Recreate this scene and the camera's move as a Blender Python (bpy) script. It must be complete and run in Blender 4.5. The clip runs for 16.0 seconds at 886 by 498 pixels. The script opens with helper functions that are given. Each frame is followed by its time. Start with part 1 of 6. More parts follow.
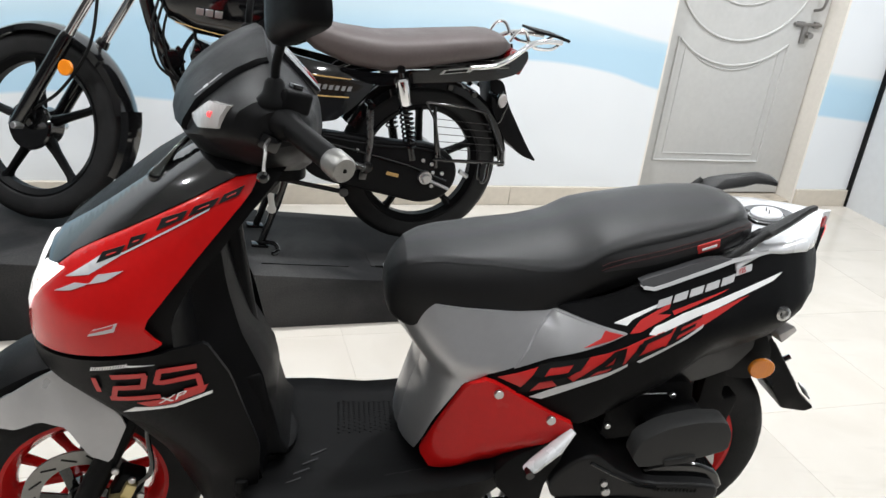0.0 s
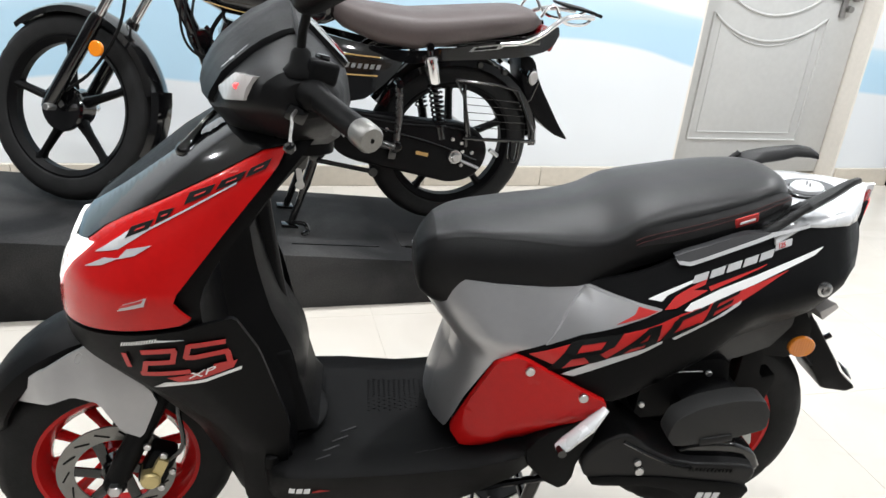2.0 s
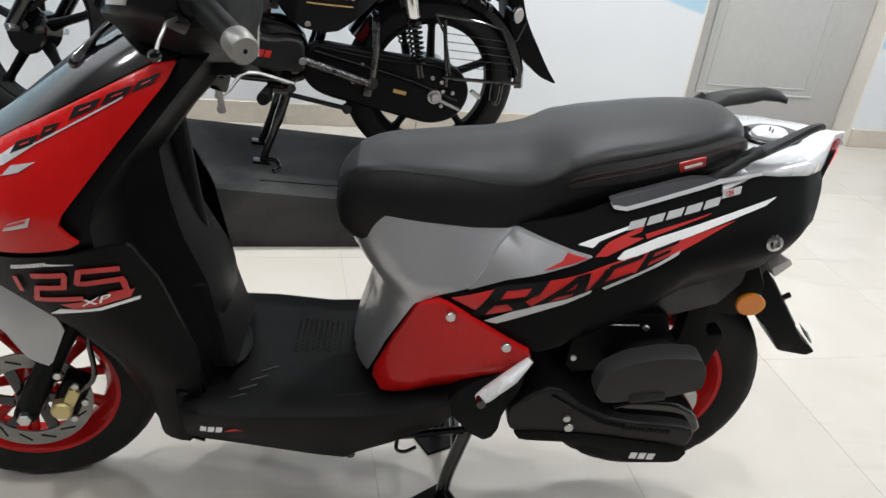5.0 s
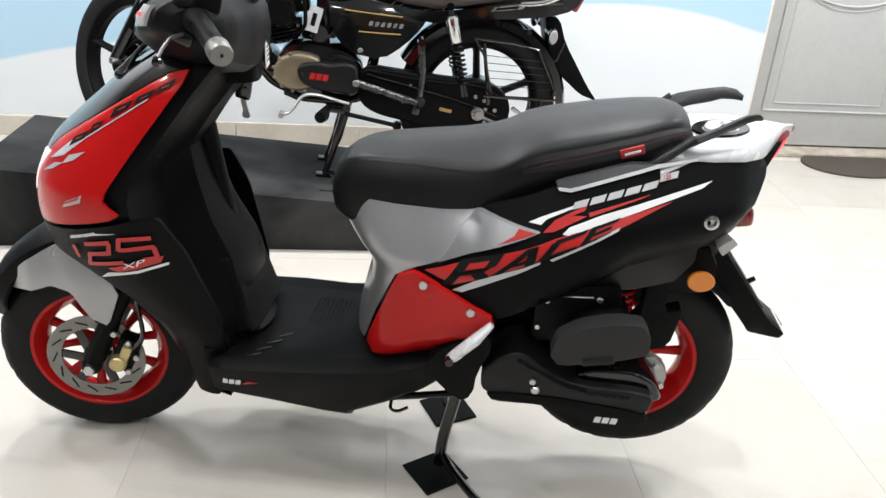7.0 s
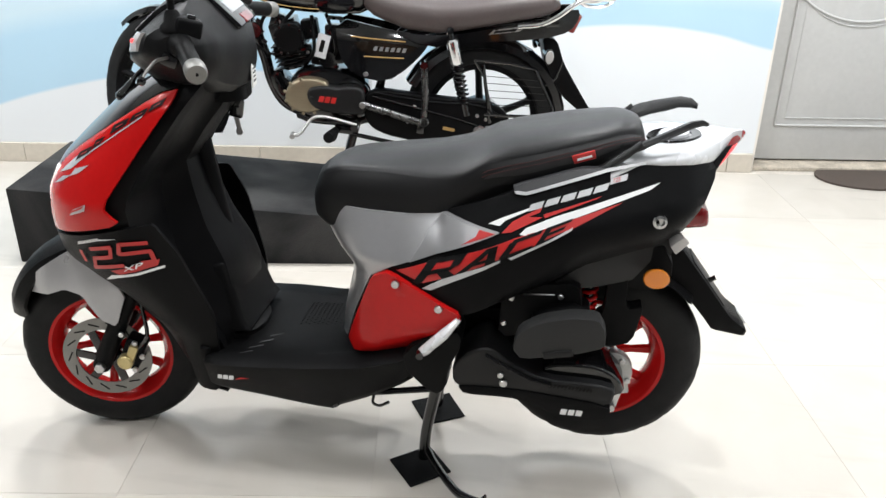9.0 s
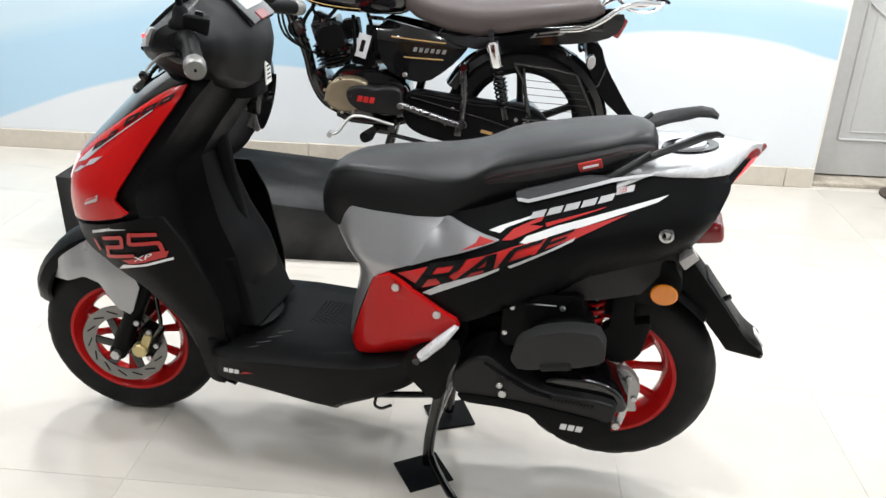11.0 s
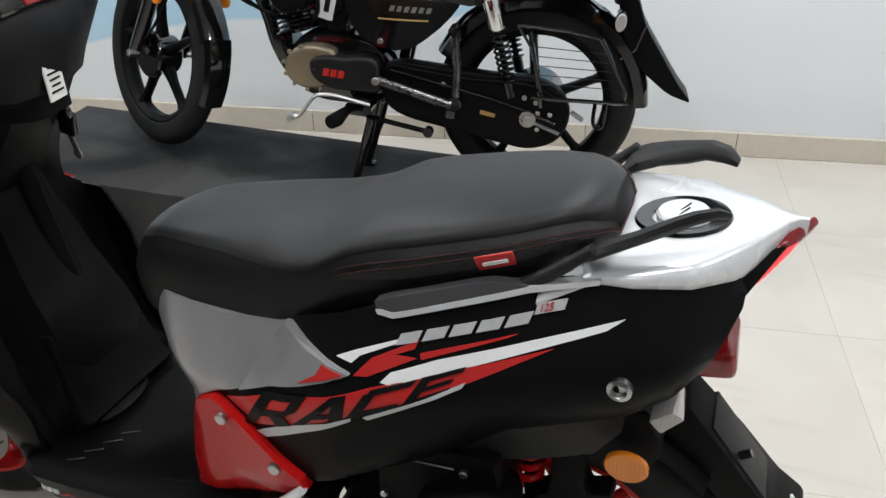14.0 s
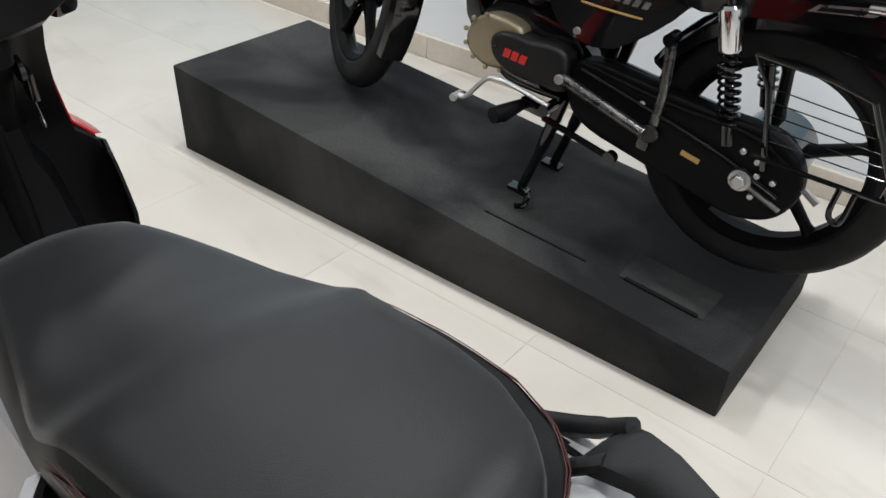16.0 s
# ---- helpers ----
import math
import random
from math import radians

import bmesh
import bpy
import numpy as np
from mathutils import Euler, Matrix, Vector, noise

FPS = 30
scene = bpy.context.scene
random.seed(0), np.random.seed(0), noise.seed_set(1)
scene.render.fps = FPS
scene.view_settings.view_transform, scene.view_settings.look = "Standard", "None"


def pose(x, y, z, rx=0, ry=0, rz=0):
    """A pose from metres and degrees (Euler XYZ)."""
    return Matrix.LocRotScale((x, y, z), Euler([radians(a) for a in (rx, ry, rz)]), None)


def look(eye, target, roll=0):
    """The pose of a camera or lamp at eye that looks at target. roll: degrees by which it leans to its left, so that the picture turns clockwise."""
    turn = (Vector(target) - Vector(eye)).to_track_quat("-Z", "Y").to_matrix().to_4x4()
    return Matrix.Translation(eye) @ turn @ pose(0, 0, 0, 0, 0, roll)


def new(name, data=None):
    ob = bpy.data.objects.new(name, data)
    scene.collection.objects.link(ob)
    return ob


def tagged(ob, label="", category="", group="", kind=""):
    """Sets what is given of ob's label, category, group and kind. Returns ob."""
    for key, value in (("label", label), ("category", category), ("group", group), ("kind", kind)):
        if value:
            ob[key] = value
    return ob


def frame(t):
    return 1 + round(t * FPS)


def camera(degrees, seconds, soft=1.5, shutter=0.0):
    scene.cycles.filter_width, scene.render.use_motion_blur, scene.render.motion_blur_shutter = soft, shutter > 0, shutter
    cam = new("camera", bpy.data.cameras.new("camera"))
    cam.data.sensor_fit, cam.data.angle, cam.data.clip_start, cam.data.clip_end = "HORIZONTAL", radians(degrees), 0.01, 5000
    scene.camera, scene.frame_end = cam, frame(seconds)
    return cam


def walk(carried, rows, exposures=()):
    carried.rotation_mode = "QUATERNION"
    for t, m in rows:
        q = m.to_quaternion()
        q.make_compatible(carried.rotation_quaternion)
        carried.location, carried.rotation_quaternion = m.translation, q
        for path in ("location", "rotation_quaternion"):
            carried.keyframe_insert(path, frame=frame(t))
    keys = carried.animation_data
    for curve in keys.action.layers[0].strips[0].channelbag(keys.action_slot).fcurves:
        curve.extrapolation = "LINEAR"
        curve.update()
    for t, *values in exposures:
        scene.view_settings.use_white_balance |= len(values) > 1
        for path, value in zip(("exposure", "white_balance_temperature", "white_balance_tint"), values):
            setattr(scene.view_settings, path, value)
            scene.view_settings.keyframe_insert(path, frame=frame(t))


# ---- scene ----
cam = camera(58.4, 16.0)
PATH = [
    (0, (0.479, -1.407, 1.363), (0.789, 0.402, 0.569), 6.8),
    (0.5, (0.492, -1.394, 1.357), (0.775, 0.422, 0.569), 6.4),
    (1, (0.497, -1.389, 1.351), (0.772, 0.426, 0.559), 6.0),
    (1.5, (0.491, -1.393, 1.348), (0.745, 0.422, 0.547), 5.4),
    (2, (0.484, -1.394, 1.338), (0.72, 0.407, 0.502), 5.7),
    (2.5, (0.491, -1.398, 1.336), (0.736, 0.392, 0.477), 6.2),
    (3, (0.499, -1.392, 1.329), (0.752, 0.389, 0.455), 6.6),
    (3.5, (0.522, -1.38, 1.317), (0.783, 0.389, 0.421), 7.0),
    (4, (0.559, -1.355, 1.3), (0.829, 0.393, 0.367), 7.0),
    (4.2, (0.574, -1.336, 1.291), (0.848, 0.405, 0.346), 6.9),
    (6.3, (0.872, -1.371, 1.3), (0.753, 0.393, 0.366), 5.6),
    (6.5, (0.891, -1.406, 1.307), (0.762, 0.367, 0.392), 4.2),
    (7, (0.951, -1.572, 1.32), (0.818, 0.212, 0.426), 3.3),
    (7.5, (1.004, -1.652, 1.316), (0.88, 0.139, 0.433), 2.8),
    (8, (1.048, -1.686, 1.322), (0.934, 0.114, 0.458), 2.4),
    (8.5, (1.1, -1.686, 1.329), (0.944, 0.116, 0.476), 1.9),
    (9, (1.125, -1.682, 1.331), (0.868, 0.116, 0.494), 1.1),
    (9.5, (1.16, -1.669, 1.331), (0.856, 0.129, 0.509), 1.2),
    (11.8, (1.275, -1.549, 1.32), (0.815, 0.207, 0.48), 1.3),
    (12, (1.273, -1.511, 1.3), (0.826, 0.249, 0.462), 1.7),
    (12.5, (1.292, -1.338, 1.299), (0.852, 0.408, 0.429), 1.7),
    (13, (1.316, -1.206, 1.302), (0.885, 0.499, 0.349), 1.3),
    (13.5, (1.383, -1.03, 1.297), (0.841, 0.629, 0.322), -0.4),
    (14, (1.419, -0.883, 1.301), (0.771, 0.726, 0.305), -1.7),
    (14.5, (1.397, -0.665, 1.293), (0.747, 0.917, 0.256), -0.1),
    (15, (1.388, -0.517, 1.298), (0.737, 1.034, 0.215), 0.7),
    (15.5, (1.427, -0.345, 1.277), (0.496, 1.032, 0.165), 1.6),
    (15.6, (1.439, -0.319, 1.287), (0.447, 1.008, 0.167), 2.4),
    (15.8, (1.462, -0.27, 1.287), (0.373, 0.972, 0.159), 3.9),
    (16, (1.482, -0.22, 1.298), (0.295, 0.903, 0.144), 2.6),
]
EXPOSURE = [(0, -0.12), (1, -0.08), (2, 0.02), (2.5, -0.22), (3.5, -0.46), (4.2, -0.46), (6.3, 0.0), (7.5, 0.06), (9.7, 0.05), (12, 0.13), (12.5, -0.28), (13, -0.5), (14, -0.56), (15, -0.63), (15.5, -0.70), (16, -0.52)]
walk(cam, [(t, look(eye, target, roll)) for t, eye, target, roll in PATH], EXPOSURE)

# ---- light ----
world = bpy.data.worlds.new("world")
scene.world = world
world.use_nodes = True
world.node_tree.nodes["Background"].inputs[0].default_value = (0.85, 0.92, 1.0, 1)
world.node_tree.nodes["Background"].inputs[1].default_value = 0.15

WALL_YAW = 8.76
ROOM = pose(-1.742, 1.812, 0, 0, 0, WALL_YAW)  # u along the wall, v into it
LAMPS = [(u, v, watts) for v, watts in ((-0.9, 36.0), (-2.6, 22.0), (-4.3, 13.0)) for u in (-0.6, 1.1, 2.8, 4.5)]
CEILING = 2.9
for u, v, watts in LAMPS:
    lamp = bpy.data.lights.new("panel_lamp", "AREA")
    lamp.shape, lamp.size, lamp.energy, lamp.color = "DISK", 0.17, watts, (0.965, 0.985, 1.0)
    ob = new("panel_lamp", lamp)
    ob.matrix_world = ROOM @ pose(u, v, CEILING - 0.03)


# ---- materials ----
def nodes_of(name):
    m = bpy.data.materials.new(name)
    m.use_nodes = True
    return m, m.node_tree.nodes, m.node_tree.links, m.node_tree.nodes["Principled BSDF"]


def mat(name, col, rough=0.5, metal=0.0, vary=0.12, scale=9.0, bump=0.0, bump_scale=400.0, coat=0.0, rough_vary=0.15, spec=0.5):
    """A surface with colour and gloss varied at two scales and a fine relief."""
    m, n, l, p = nodes_of(name)
    tc = n.new("ShaderNodeTexCoord")
    big, fine = n.new("ShaderNodeTexNoise"), n.new("ShaderNodeTexNoise")
    big.inputs["Scale"].default_value, fine.inputs["Scale"].default_value = scale, scale * 14
    big.inputs["Detail"].default_value = 4
    l.new(tc.outputs["Object"], big.inputs["Vector"])
    l.new(tc.outputs["Object"], fine.inputs["Vector"])
    mix = n.new("ShaderNodeMath")
    mix.operation = "ADD"
    l.new(big.outputs["Fac"], mix.inputs[0])
    l.new(fine.outputs["Fac"], mix.inputs[1])
    mr = n.new("ShaderNodeMapRange")
    mr.inputs["From Min"].default_value, mr.inputs["From Max"].default_value = 0.6, 1.4
    mr.inputs["To Min"].default_value, mr.inputs["To Max"].default_value = 1 - vary, 1 + vary
    l.new(mix.outputs[0], mr.inputs["Value"])
    mul = n.new("ShaderNodeVectorMath")
    mul.operation = "SCALE"
    mul.inputs[0].default_value = col
    l.new(mr.outputs[0], mul.inputs["Scale"])
    l.new(mul.outputs[0], p.inputs["Base Color"])
    rr = n.new("ShaderNodeMapRange")
    rr.inputs["From Min"].default_value, rr.inputs["From Max"].default_value = 0.3, 0.7
    rr.inputs["To Min"].default_value, rr.inputs["To Max"].default_value = rough * (1 - rough_vary), min(1.0, rough * (1 + rough_vary))
    l.new(big.outputs["Fac"], rr.inputs["Value"])
    l.new(rr.outputs[0], p.inputs["Roughness"])
    p.inputs["Metallic"].default_value = metal
    p.inputs["Coat Weight"].default_value = coat
    p.inputs["Coat Roughness"].default_value = 0.04
    p.inputs["Specular IOR Level"].default_value = spec
    if bump:
        bt, bp = n.new("ShaderNodeTexNoise"), n.new("ShaderNodeBump")
        bt.inputs["Scale"].default_value = bump_scale
        l.new(tc.outputs["Object"], bt.inputs["Vector"])
        l.new(bt.outputs["Fac"], bp.inputs["Height"])
        bp.inputs["Strength"].default_value, bp.inputs["Distance"].default_value = bump, 0.001
        l.new(bp.outputs["Normal"], p.inputs["Normal"])
    return m


def lens(name, col, emit=None, power=0.0):
    m, n, l, p = nodes_of(name)
    p.inputs["Base Color"].default_value = (*col, 1)
    p.inputs["Roughness"].default_value = 0.12
    p.inputs["Coat Weight"].default_value = 0.6
    wave = n.new("ShaderNodeTexWave")
    wave.inputs["Scale"].default_value = 60
    tc, bp = n.new("ShaderNodeTexCoord"), n.new("ShaderNodeBump")
    l.new(tc.outputs["Object"], wave.inputs["Vector"])
    l.new(wave.outputs["Fac"], bp.inputs["Height"])
    bp.inputs["Strength"].default_value, bp.inputs["Distance"].default_value = 0.25, 0.001
    l.new(bp.outputs["Normal"], p.inputs["Normal"])
    if emit:
        p.inputs["Emission Color"].default_value = (*emit, 1)
        p.inputs["Emission Strength"].default_value = power
    return m


RED = mat("red_gloss_paint", (0.47, 0.008, 0.008), 0.24, 0.0, 0.06, 6, coat=0.26, spec=0.12)
RED_DECAL = mat("red_film", (0.46, 0.018, 0.016), 0.35, 0.0, 0.05, 20)
SILVER = mat("silver_paint", (0.38, 0.38, 0.39), 0.30, 0.55, 0.03, 5, coat=0.15)
WHITE_PAINT = mat("pearl_white_paint", (0.72, 0.73, 0.75), 0.25, 0.15, 0.04, 10, coat=0.8)
SILVER_DECAL = mat("silver_film", (0.50, 0.50, 0.51), 0.35, 0.2, 0.06, 25)
WHITE_DECAL = mat("white_film", (0.8, 0.8, 0.8), 0.4, 0.0, 0.04, 25)
MATTE = mat("matte_black_plastic", (0.0040, 0.0040, 0.0044), 0.40, 0.0, 0.25, 14, bump=0.25, bump_scale=1500, spec=0.08)
STEP = mat("satin_grey_plastic", (0.045, 0.045, 0.048), 0.36, 0.2, 0.06, 14)
GRAIN = mat("grained_black_plastic", (0.0034, 0.0034, 0.0037), 0.46, 0.0, 0.3, 10, bump=0.5, bump_scale=700, spec=0.10)
CARBON = mat("dark_grey_plastic", (0.010, 0.010, 0.0105), 0.42, 0.0, 0.15, 14, bump=0.3, bump_scale=900, spec=0.25)
COWL = mat("satin_dark_grey_plastic", (0.0055, 0.0055, 0.006), 0.40, 0.0, 0.2, 14, bump=0.25, bump_scale=1200, spec=0.14)
COVER = mat("mid_grey_plastic", (0.024, 0.024, 0.024), 0.5, 0.0, 0.12, 14, bump=0.3, bump_scale=900, spec=0.25)
GLOSS = mat("gloss_black_paint", (0.004, 0.004, 0.0045), 0.10, 0.0, 0.2, 6, coat=0.55, spec=0.4)
# one leatherette in two copies: lit top with sheen, shaded darker flank
SEAT_LIT = mat("leatherette_lit_top", (0.0055, 0.0057, 0.0065), 0.38, 0.0, 0.08, 9, bump=0.3, bump_scale=900, spec=0.26, rough_vary=0.06)
SEAT_LIT.node_tree.nodes["Principled BSDF"].inputs["Sheen Weight"].default_value = 0.20
SEAT_LIT.node_tree.nodes["Principled BSDF"].inputs["Sheen Roughness"].default_value = 0.35
SEAT_SHADED = mat("leatherette_shaded_flank", (0.0050, 0.0050, 0.0054), 0.5, 0.0, 0.2, 9, bump=0.4, bump_scale=700, spec=0.24)
WEAVE = mat("woven_black_vinyl", (0.007, 0.007, 0.0073), 0.42, 0.0, 0.3, 60, bump=1.0, bump_scale=420, spec=0.4)
BROWN_SEAT = mat("brown_leatherette", (0.075, 0.058, 0.056), 0.5, 0.0, 0.12, 8, bump=0.5, bump_scale=450)
RUBBER = mat("tyre_rubber", (0.007, 0.007, 0.0073), 0.72, 0.0, 0.25, 18, bump=0.5, bump_scale=260, spec=0.3)
CHROME = mat("chrome", (0.75, 0.75, 0.76), 0.1, 1.0, 0.05, 12)
STEEL = mat("brushed_steel", (0.5, 0.5, 0.5), 0.3, 1.0, 0.1, 30)
ALLOY = mat("cast_alloy", (0.42, 0.42, 0.41), 0.42, 0.8, 0.15, 22, bump=0.3, bump_scale=300)
BRONZE = mat("bronze_engine_paint", (0.30, 0.25, 0.17), 0.38, 0.6, 0.12, 18, bump=0.2, bump_scale=400)
GOLD = mat("gold_caliper", (0.55, 0.45, 0.22), 0.35, 0.7, 0.1, 18)
AMBER = lens("amber_lens", (0.75, 0.22, 0.01))
RED_LENS = lens("red_lens", (0.22, 0.004, 0.006))
CLEAR_LENS = lens("clear_lens", (0.40, 0.38, 0.37))
LIT_RED = lens("lit_tail_lens", (0.6, 0.02, 0.03), (1.0, 0.12, 0.12), 1.0)
LIT_WHITE = lens("lit_white_lens", (0.8, 0.8, 0.8), (1.0, 0.98, 0.95), 1.2)
SCREEN = mat("display_glass", (0.45, 0.47, 0.48), 0.12, 0.0, 0.15, 20)
STICKER = mat("white_sticker", (0.78, 0.77, 0.74), 0.5, 0.0, 0.04, 30)
DISC = mat("worn_brake_disc_steel", (0.24, 0.235, 0.225), 0.42, 0.85, 0.12, 40, bump=0.3, bump_scale=300)
FOIL = mat("crinkled_foil_wrap", (0.10, 0.10, 0.10), 0.28, 0.9, 0.95, 45, bump=1.0, bump_scale=120)
INK = mat("black_ink", (0.004, 0.004, 0.004), 0.45, spec=0.15)
GOLD_LINE = mat("gold_pinstripe", (0.45, 0.28, 0.10), 0.4, 0.3)
BROWN_FADE = mat("brown_gloss_paint", (0.010, 0.006, 0.0035), 0.18, 0.0, 0.3, 6, coat=0.3, spec=0.3)
SKIRT = mat("cream_skirting_tile", (0.60, 0.545, 0.465), 0.25, 0.0, 0.07, 3)
DOOR_PAINT = mat("grey_white_door_paint", (0.52, 0.52, 0.51), 0.42, 0.0, 0.05, 3, bump=0.1, bump_scale=120)
FRAME_PAINT = mat("cream_reveal_paint", (0.78, 0.74, 0.68), 0.5, 0.0, 0.05, 3)
OLD_STEEL = mat("tarnished_steel", (0.28, 0.27, 0.26), 0.35, 0.9, 0.2, 30)
MAT_BROWN = mat("brown_coir", (0.075, 0.058, 0.048), 0.95, 0.0, 0.3, 40, bump=1.0, bump_scale=300)
CEILING_PAINT = mat("white_ceiling_paint", (0.6, 0.6, 0.6), 0.8, 0.0, 0.03, 2)
# for walls out of view, dark so that glossy panels reflect less
UNSEEN_WALL = mat("grey_wall_paint", (0.13, 0.13, 0.135), 0.6, 0.0, 0.03, 2)
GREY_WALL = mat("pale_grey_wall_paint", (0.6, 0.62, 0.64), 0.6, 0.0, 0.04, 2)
WORN = mat("chipped_threshold", (0.45, 0.40, 0.33), 0.8, 0.0, 0.5, 12, bump=1.0, bump_scale=60)
STITCH = mat("red_thread", (0.06, 0.009, 0.009), 0.8)


def wall_paint():
    """White wall with a pale blue wave band painted along it."""
    m, n, l, p = nodes_of("blue_wave_wall_paint")
    tc, sep = n.new("ShaderNodeTexCoord"), n.new("ShaderNodeSeparateXYZ")
    l.new(tc.outputs["Object"], sep.inputs[0])
    div = n.new("ShaderNodeMath")
    div.operation, div.inputs[1].default_value = "DIVIDE", 6.0
    l.new(sep.outputs["X"], div.inputs[0])

    def edge(keys, soft):
        fc = n.new("ShaderNodeFloatCurve")
        curve = fc.mapping.curves[0]
        for k, (u, z) in enumerate(keys):
            if k < 2:
                curve.points[k].location = (u / 6, z / 2)
            else:
                curve.points.new(u / 6, z / 2)
        fc.mapping.update()
        l.new(div.outputs[0], fc.inputs["Value"])
        dbl = n.new("ShaderNodeMath")
        dbl.operation, dbl.inputs[1].default_value = "MULTIPLY", 2.0
        l.new(fc.outputs[0], dbl.inputs[0])
        sub = n.new("ShaderNodeMath")
        sub.operation = "SUBTRACT"
        l.new(sep.outputs["Z"], sub.inputs[0])
        l.new(dbl.outputs[0], sub.inputs[1])
        mr = n.new("ShaderNodeMapRange")
        mr.inputs["From Min"].default_value, mr.inputs["From Max"].default_value = -soft, soft
        l.new(sub.outputs[0], mr.inputs["Value"])
        return mr.outputs[0]

    low = edge([(0, 0.25), (6, 0.45), (0.35, 0.36), (0.8, 0.45), (1.2, 0.49), (1.7, 0.47), (2.3, 0.58), (2.8, 0.69), (3.2, 0.73), (3.6, 0.70), (3.95, 0.62), (5.3, 0.50)], 0.008)
    mid = edge([(0, 0.62), (6, 0.62), (0.7, 0.75), (1.6, 0.85), (2.4, 0.87), (3.2, 0.875), (3.9, 0.84), (5.2, 0.70)], 0.05)
    high = edge([(0, 1.3), (6, 0.72), (1.2, 1.2), (2.0, 1.02), (2.8, 1.0), (3.25, 0.965), (3.95, 0.85), (5.2, 0.74)], 0.012)
    noise_tex = n.new("ShaderNodeTexNoise")
    noise_tex.inputs["Scale"].default_value = 1.4
    l.new(tc.outputs["Object"], noise_tex.inputs["Vector"])

    def mixed(fac, a, b):
        mx = n.new("ShaderNodeMix")
        mx.data_type = "RGBA"
        l.new(fac, mx.inputs["Factor"])
        for k, v in ((6, a), (7, b)):
            if isinstance(v, tuple):
                mx.inputs[k].default_value = (*v, 1)
            else:
                l.new(v, mx.inputs[k])
        return mx.outputs[2]

    white, pale, blue = (0.80, 0.83, 0.86), (0.60, 0.76, 0.85), (0.47, 0.68, 0.83)
    band = mixed(mid, blue, pale)
    body = mixed(low, white, band)
    body = mixed(high, body, white)
    sh = n.new("ShaderNodeMix")
    sh.data_type, sh.blend_type = "RGBA", "MULTIPLY"
    sh.inputs["Factor"].default_value = 0.12
    l.new(body, sh.inputs[6])
    l.new(noise_tex.outputs["Fac"], sh.inputs[7])
    l.new(sh.outputs[2], p.inputs["Base Color"])
    p.inputs["Roughness"].default_value = 0.55
    bt, bp = n.new("ShaderNodeTexNoise"), n.new("ShaderNodeBump")
    bt.inputs["Scale"].default_value = 180
    l.new(tc.outputs["Object"], bt.inputs["Vector"])
    l.new(bt.outputs["Fac"], bp.inputs["Height"])
    bp.inputs["Strength"].default_value, bp.inputs["Distance"].default_value = 0.1, 0.001
    l.new(bp.outputs["Normal"], p.inputs["Normal"])
    return m


def tile_glaze():
    """Cream vitrified tile, a little different from tile to tile."""
    m, n, l, p = nodes_of("cream_vitrified_tile")
    tc, info = n.new("ShaderNodeTexCoord"), n.new("ShaderNodeObjectInfo")
    vein, speck = n.new("ShaderNodeTexNoise"), n.new("ShaderNodeTexNoise")
    vein.inputs["Scale"].default_value, vein.inputs["Detail"].default_value, vein.inputs["Distortion"].default_value = 2.2, 5, 1.5
    speck.inputs["Scale"].default_value = 60
    add = n.new("ShaderNodeVectorMath")
    add.operation = "ADD"
    l.new(tc.outputs["Object"], add.inputs[0])
    l.new(info.outputs["Random"], add.inputs[1])
    l.new(add.outputs[0], vein.inputs["Vector"])
    l.new(tc.outputs["Object"], speck.inputs["Vector"])
    ramp = n.new("ShaderNodeValToRGB")
    ramp.color_ramp.elements[0].position, ramp.color_ramp.elements[1].position = 0.25, 0.75
    ramp.color_ramp.elements[0].color, ramp.color_ramp.elements[1].color = (0.565, 0.525, 0.468, 1), (0.62, 0.583, 0.53, 1)
    l.new(vein.outputs["Fac"], ramp.inputs["Fac"])
    mr = n.new("ShaderNodeMapRange")
    mr.inputs["To Min"].default_value, mr.inputs["To Max"].default_value = 0.96, 1.04
    l.new(info.outputs["Random"], mr.inputs["Value"])
    sc = n.new("ShaderNodeVectorMath")
    sc.operation = "SCALE"
    l.new(ramp.outputs["Color"], sc.inputs[0])
    l.new(mr.outputs[0], sc.inputs["Scale"])
    l.new(sc.outputs[0], p.inputs["Base Color"])
    rr = n.new("ShaderNodeMapRange")
    rr.inputs["To Min"].default_value, rr.inputs["To Max"].default_value = 0.10, 0.24
    l.new(speck.outputs["Fac"], rr.inputs["Value"])
    l.new(rr.outputs[0], p.inputs["Roughness"])
    # faint smears left by feet and mops
    room, stretch, smear = n.new("ShaderNodeNewGeometry"), n.new("ShaderNodeMapping"), n.new("ShaderNodeTexNoise")
    stretch.inputs["Scale"].default_value = (1.2, 6.0, 1.0)
    stretch.inputs["Rotation"].default_value = (0, 0, 0.5)
    smear.inputs["Scale"].default_value, smear.inputs["Detail"].default_value = 2.0, 7
    l.new(room.outputs["Position"], stretch.inputs["Vector"])
    l.new(stretch.outputs[0], smear.inputs["Vector"])
    sm = n.new("ShaderNodeMapRange")
    sm.inputs["From Min"].default_value, sm.inputs["From Max"].default_value = 0.58, 0.75
    sm.inputs["To Min"].default_value, sm.inputs["To Max"].default_value = 1.0, 0.90
    l.new(smear.outputs["Fac"], sm.inputs["Value"])
    sc2 = n.new("ShaderNodeVectorMath")
    sc2.operation = "SCALE"
    l.new(sc.outputs[0], sc2.inputs[0])
    l.new(sm.outputs[0], sc2.inputs["Scale"])
    l.new(sc2.outputs[0], p.inputs["Base Color"])
    return m


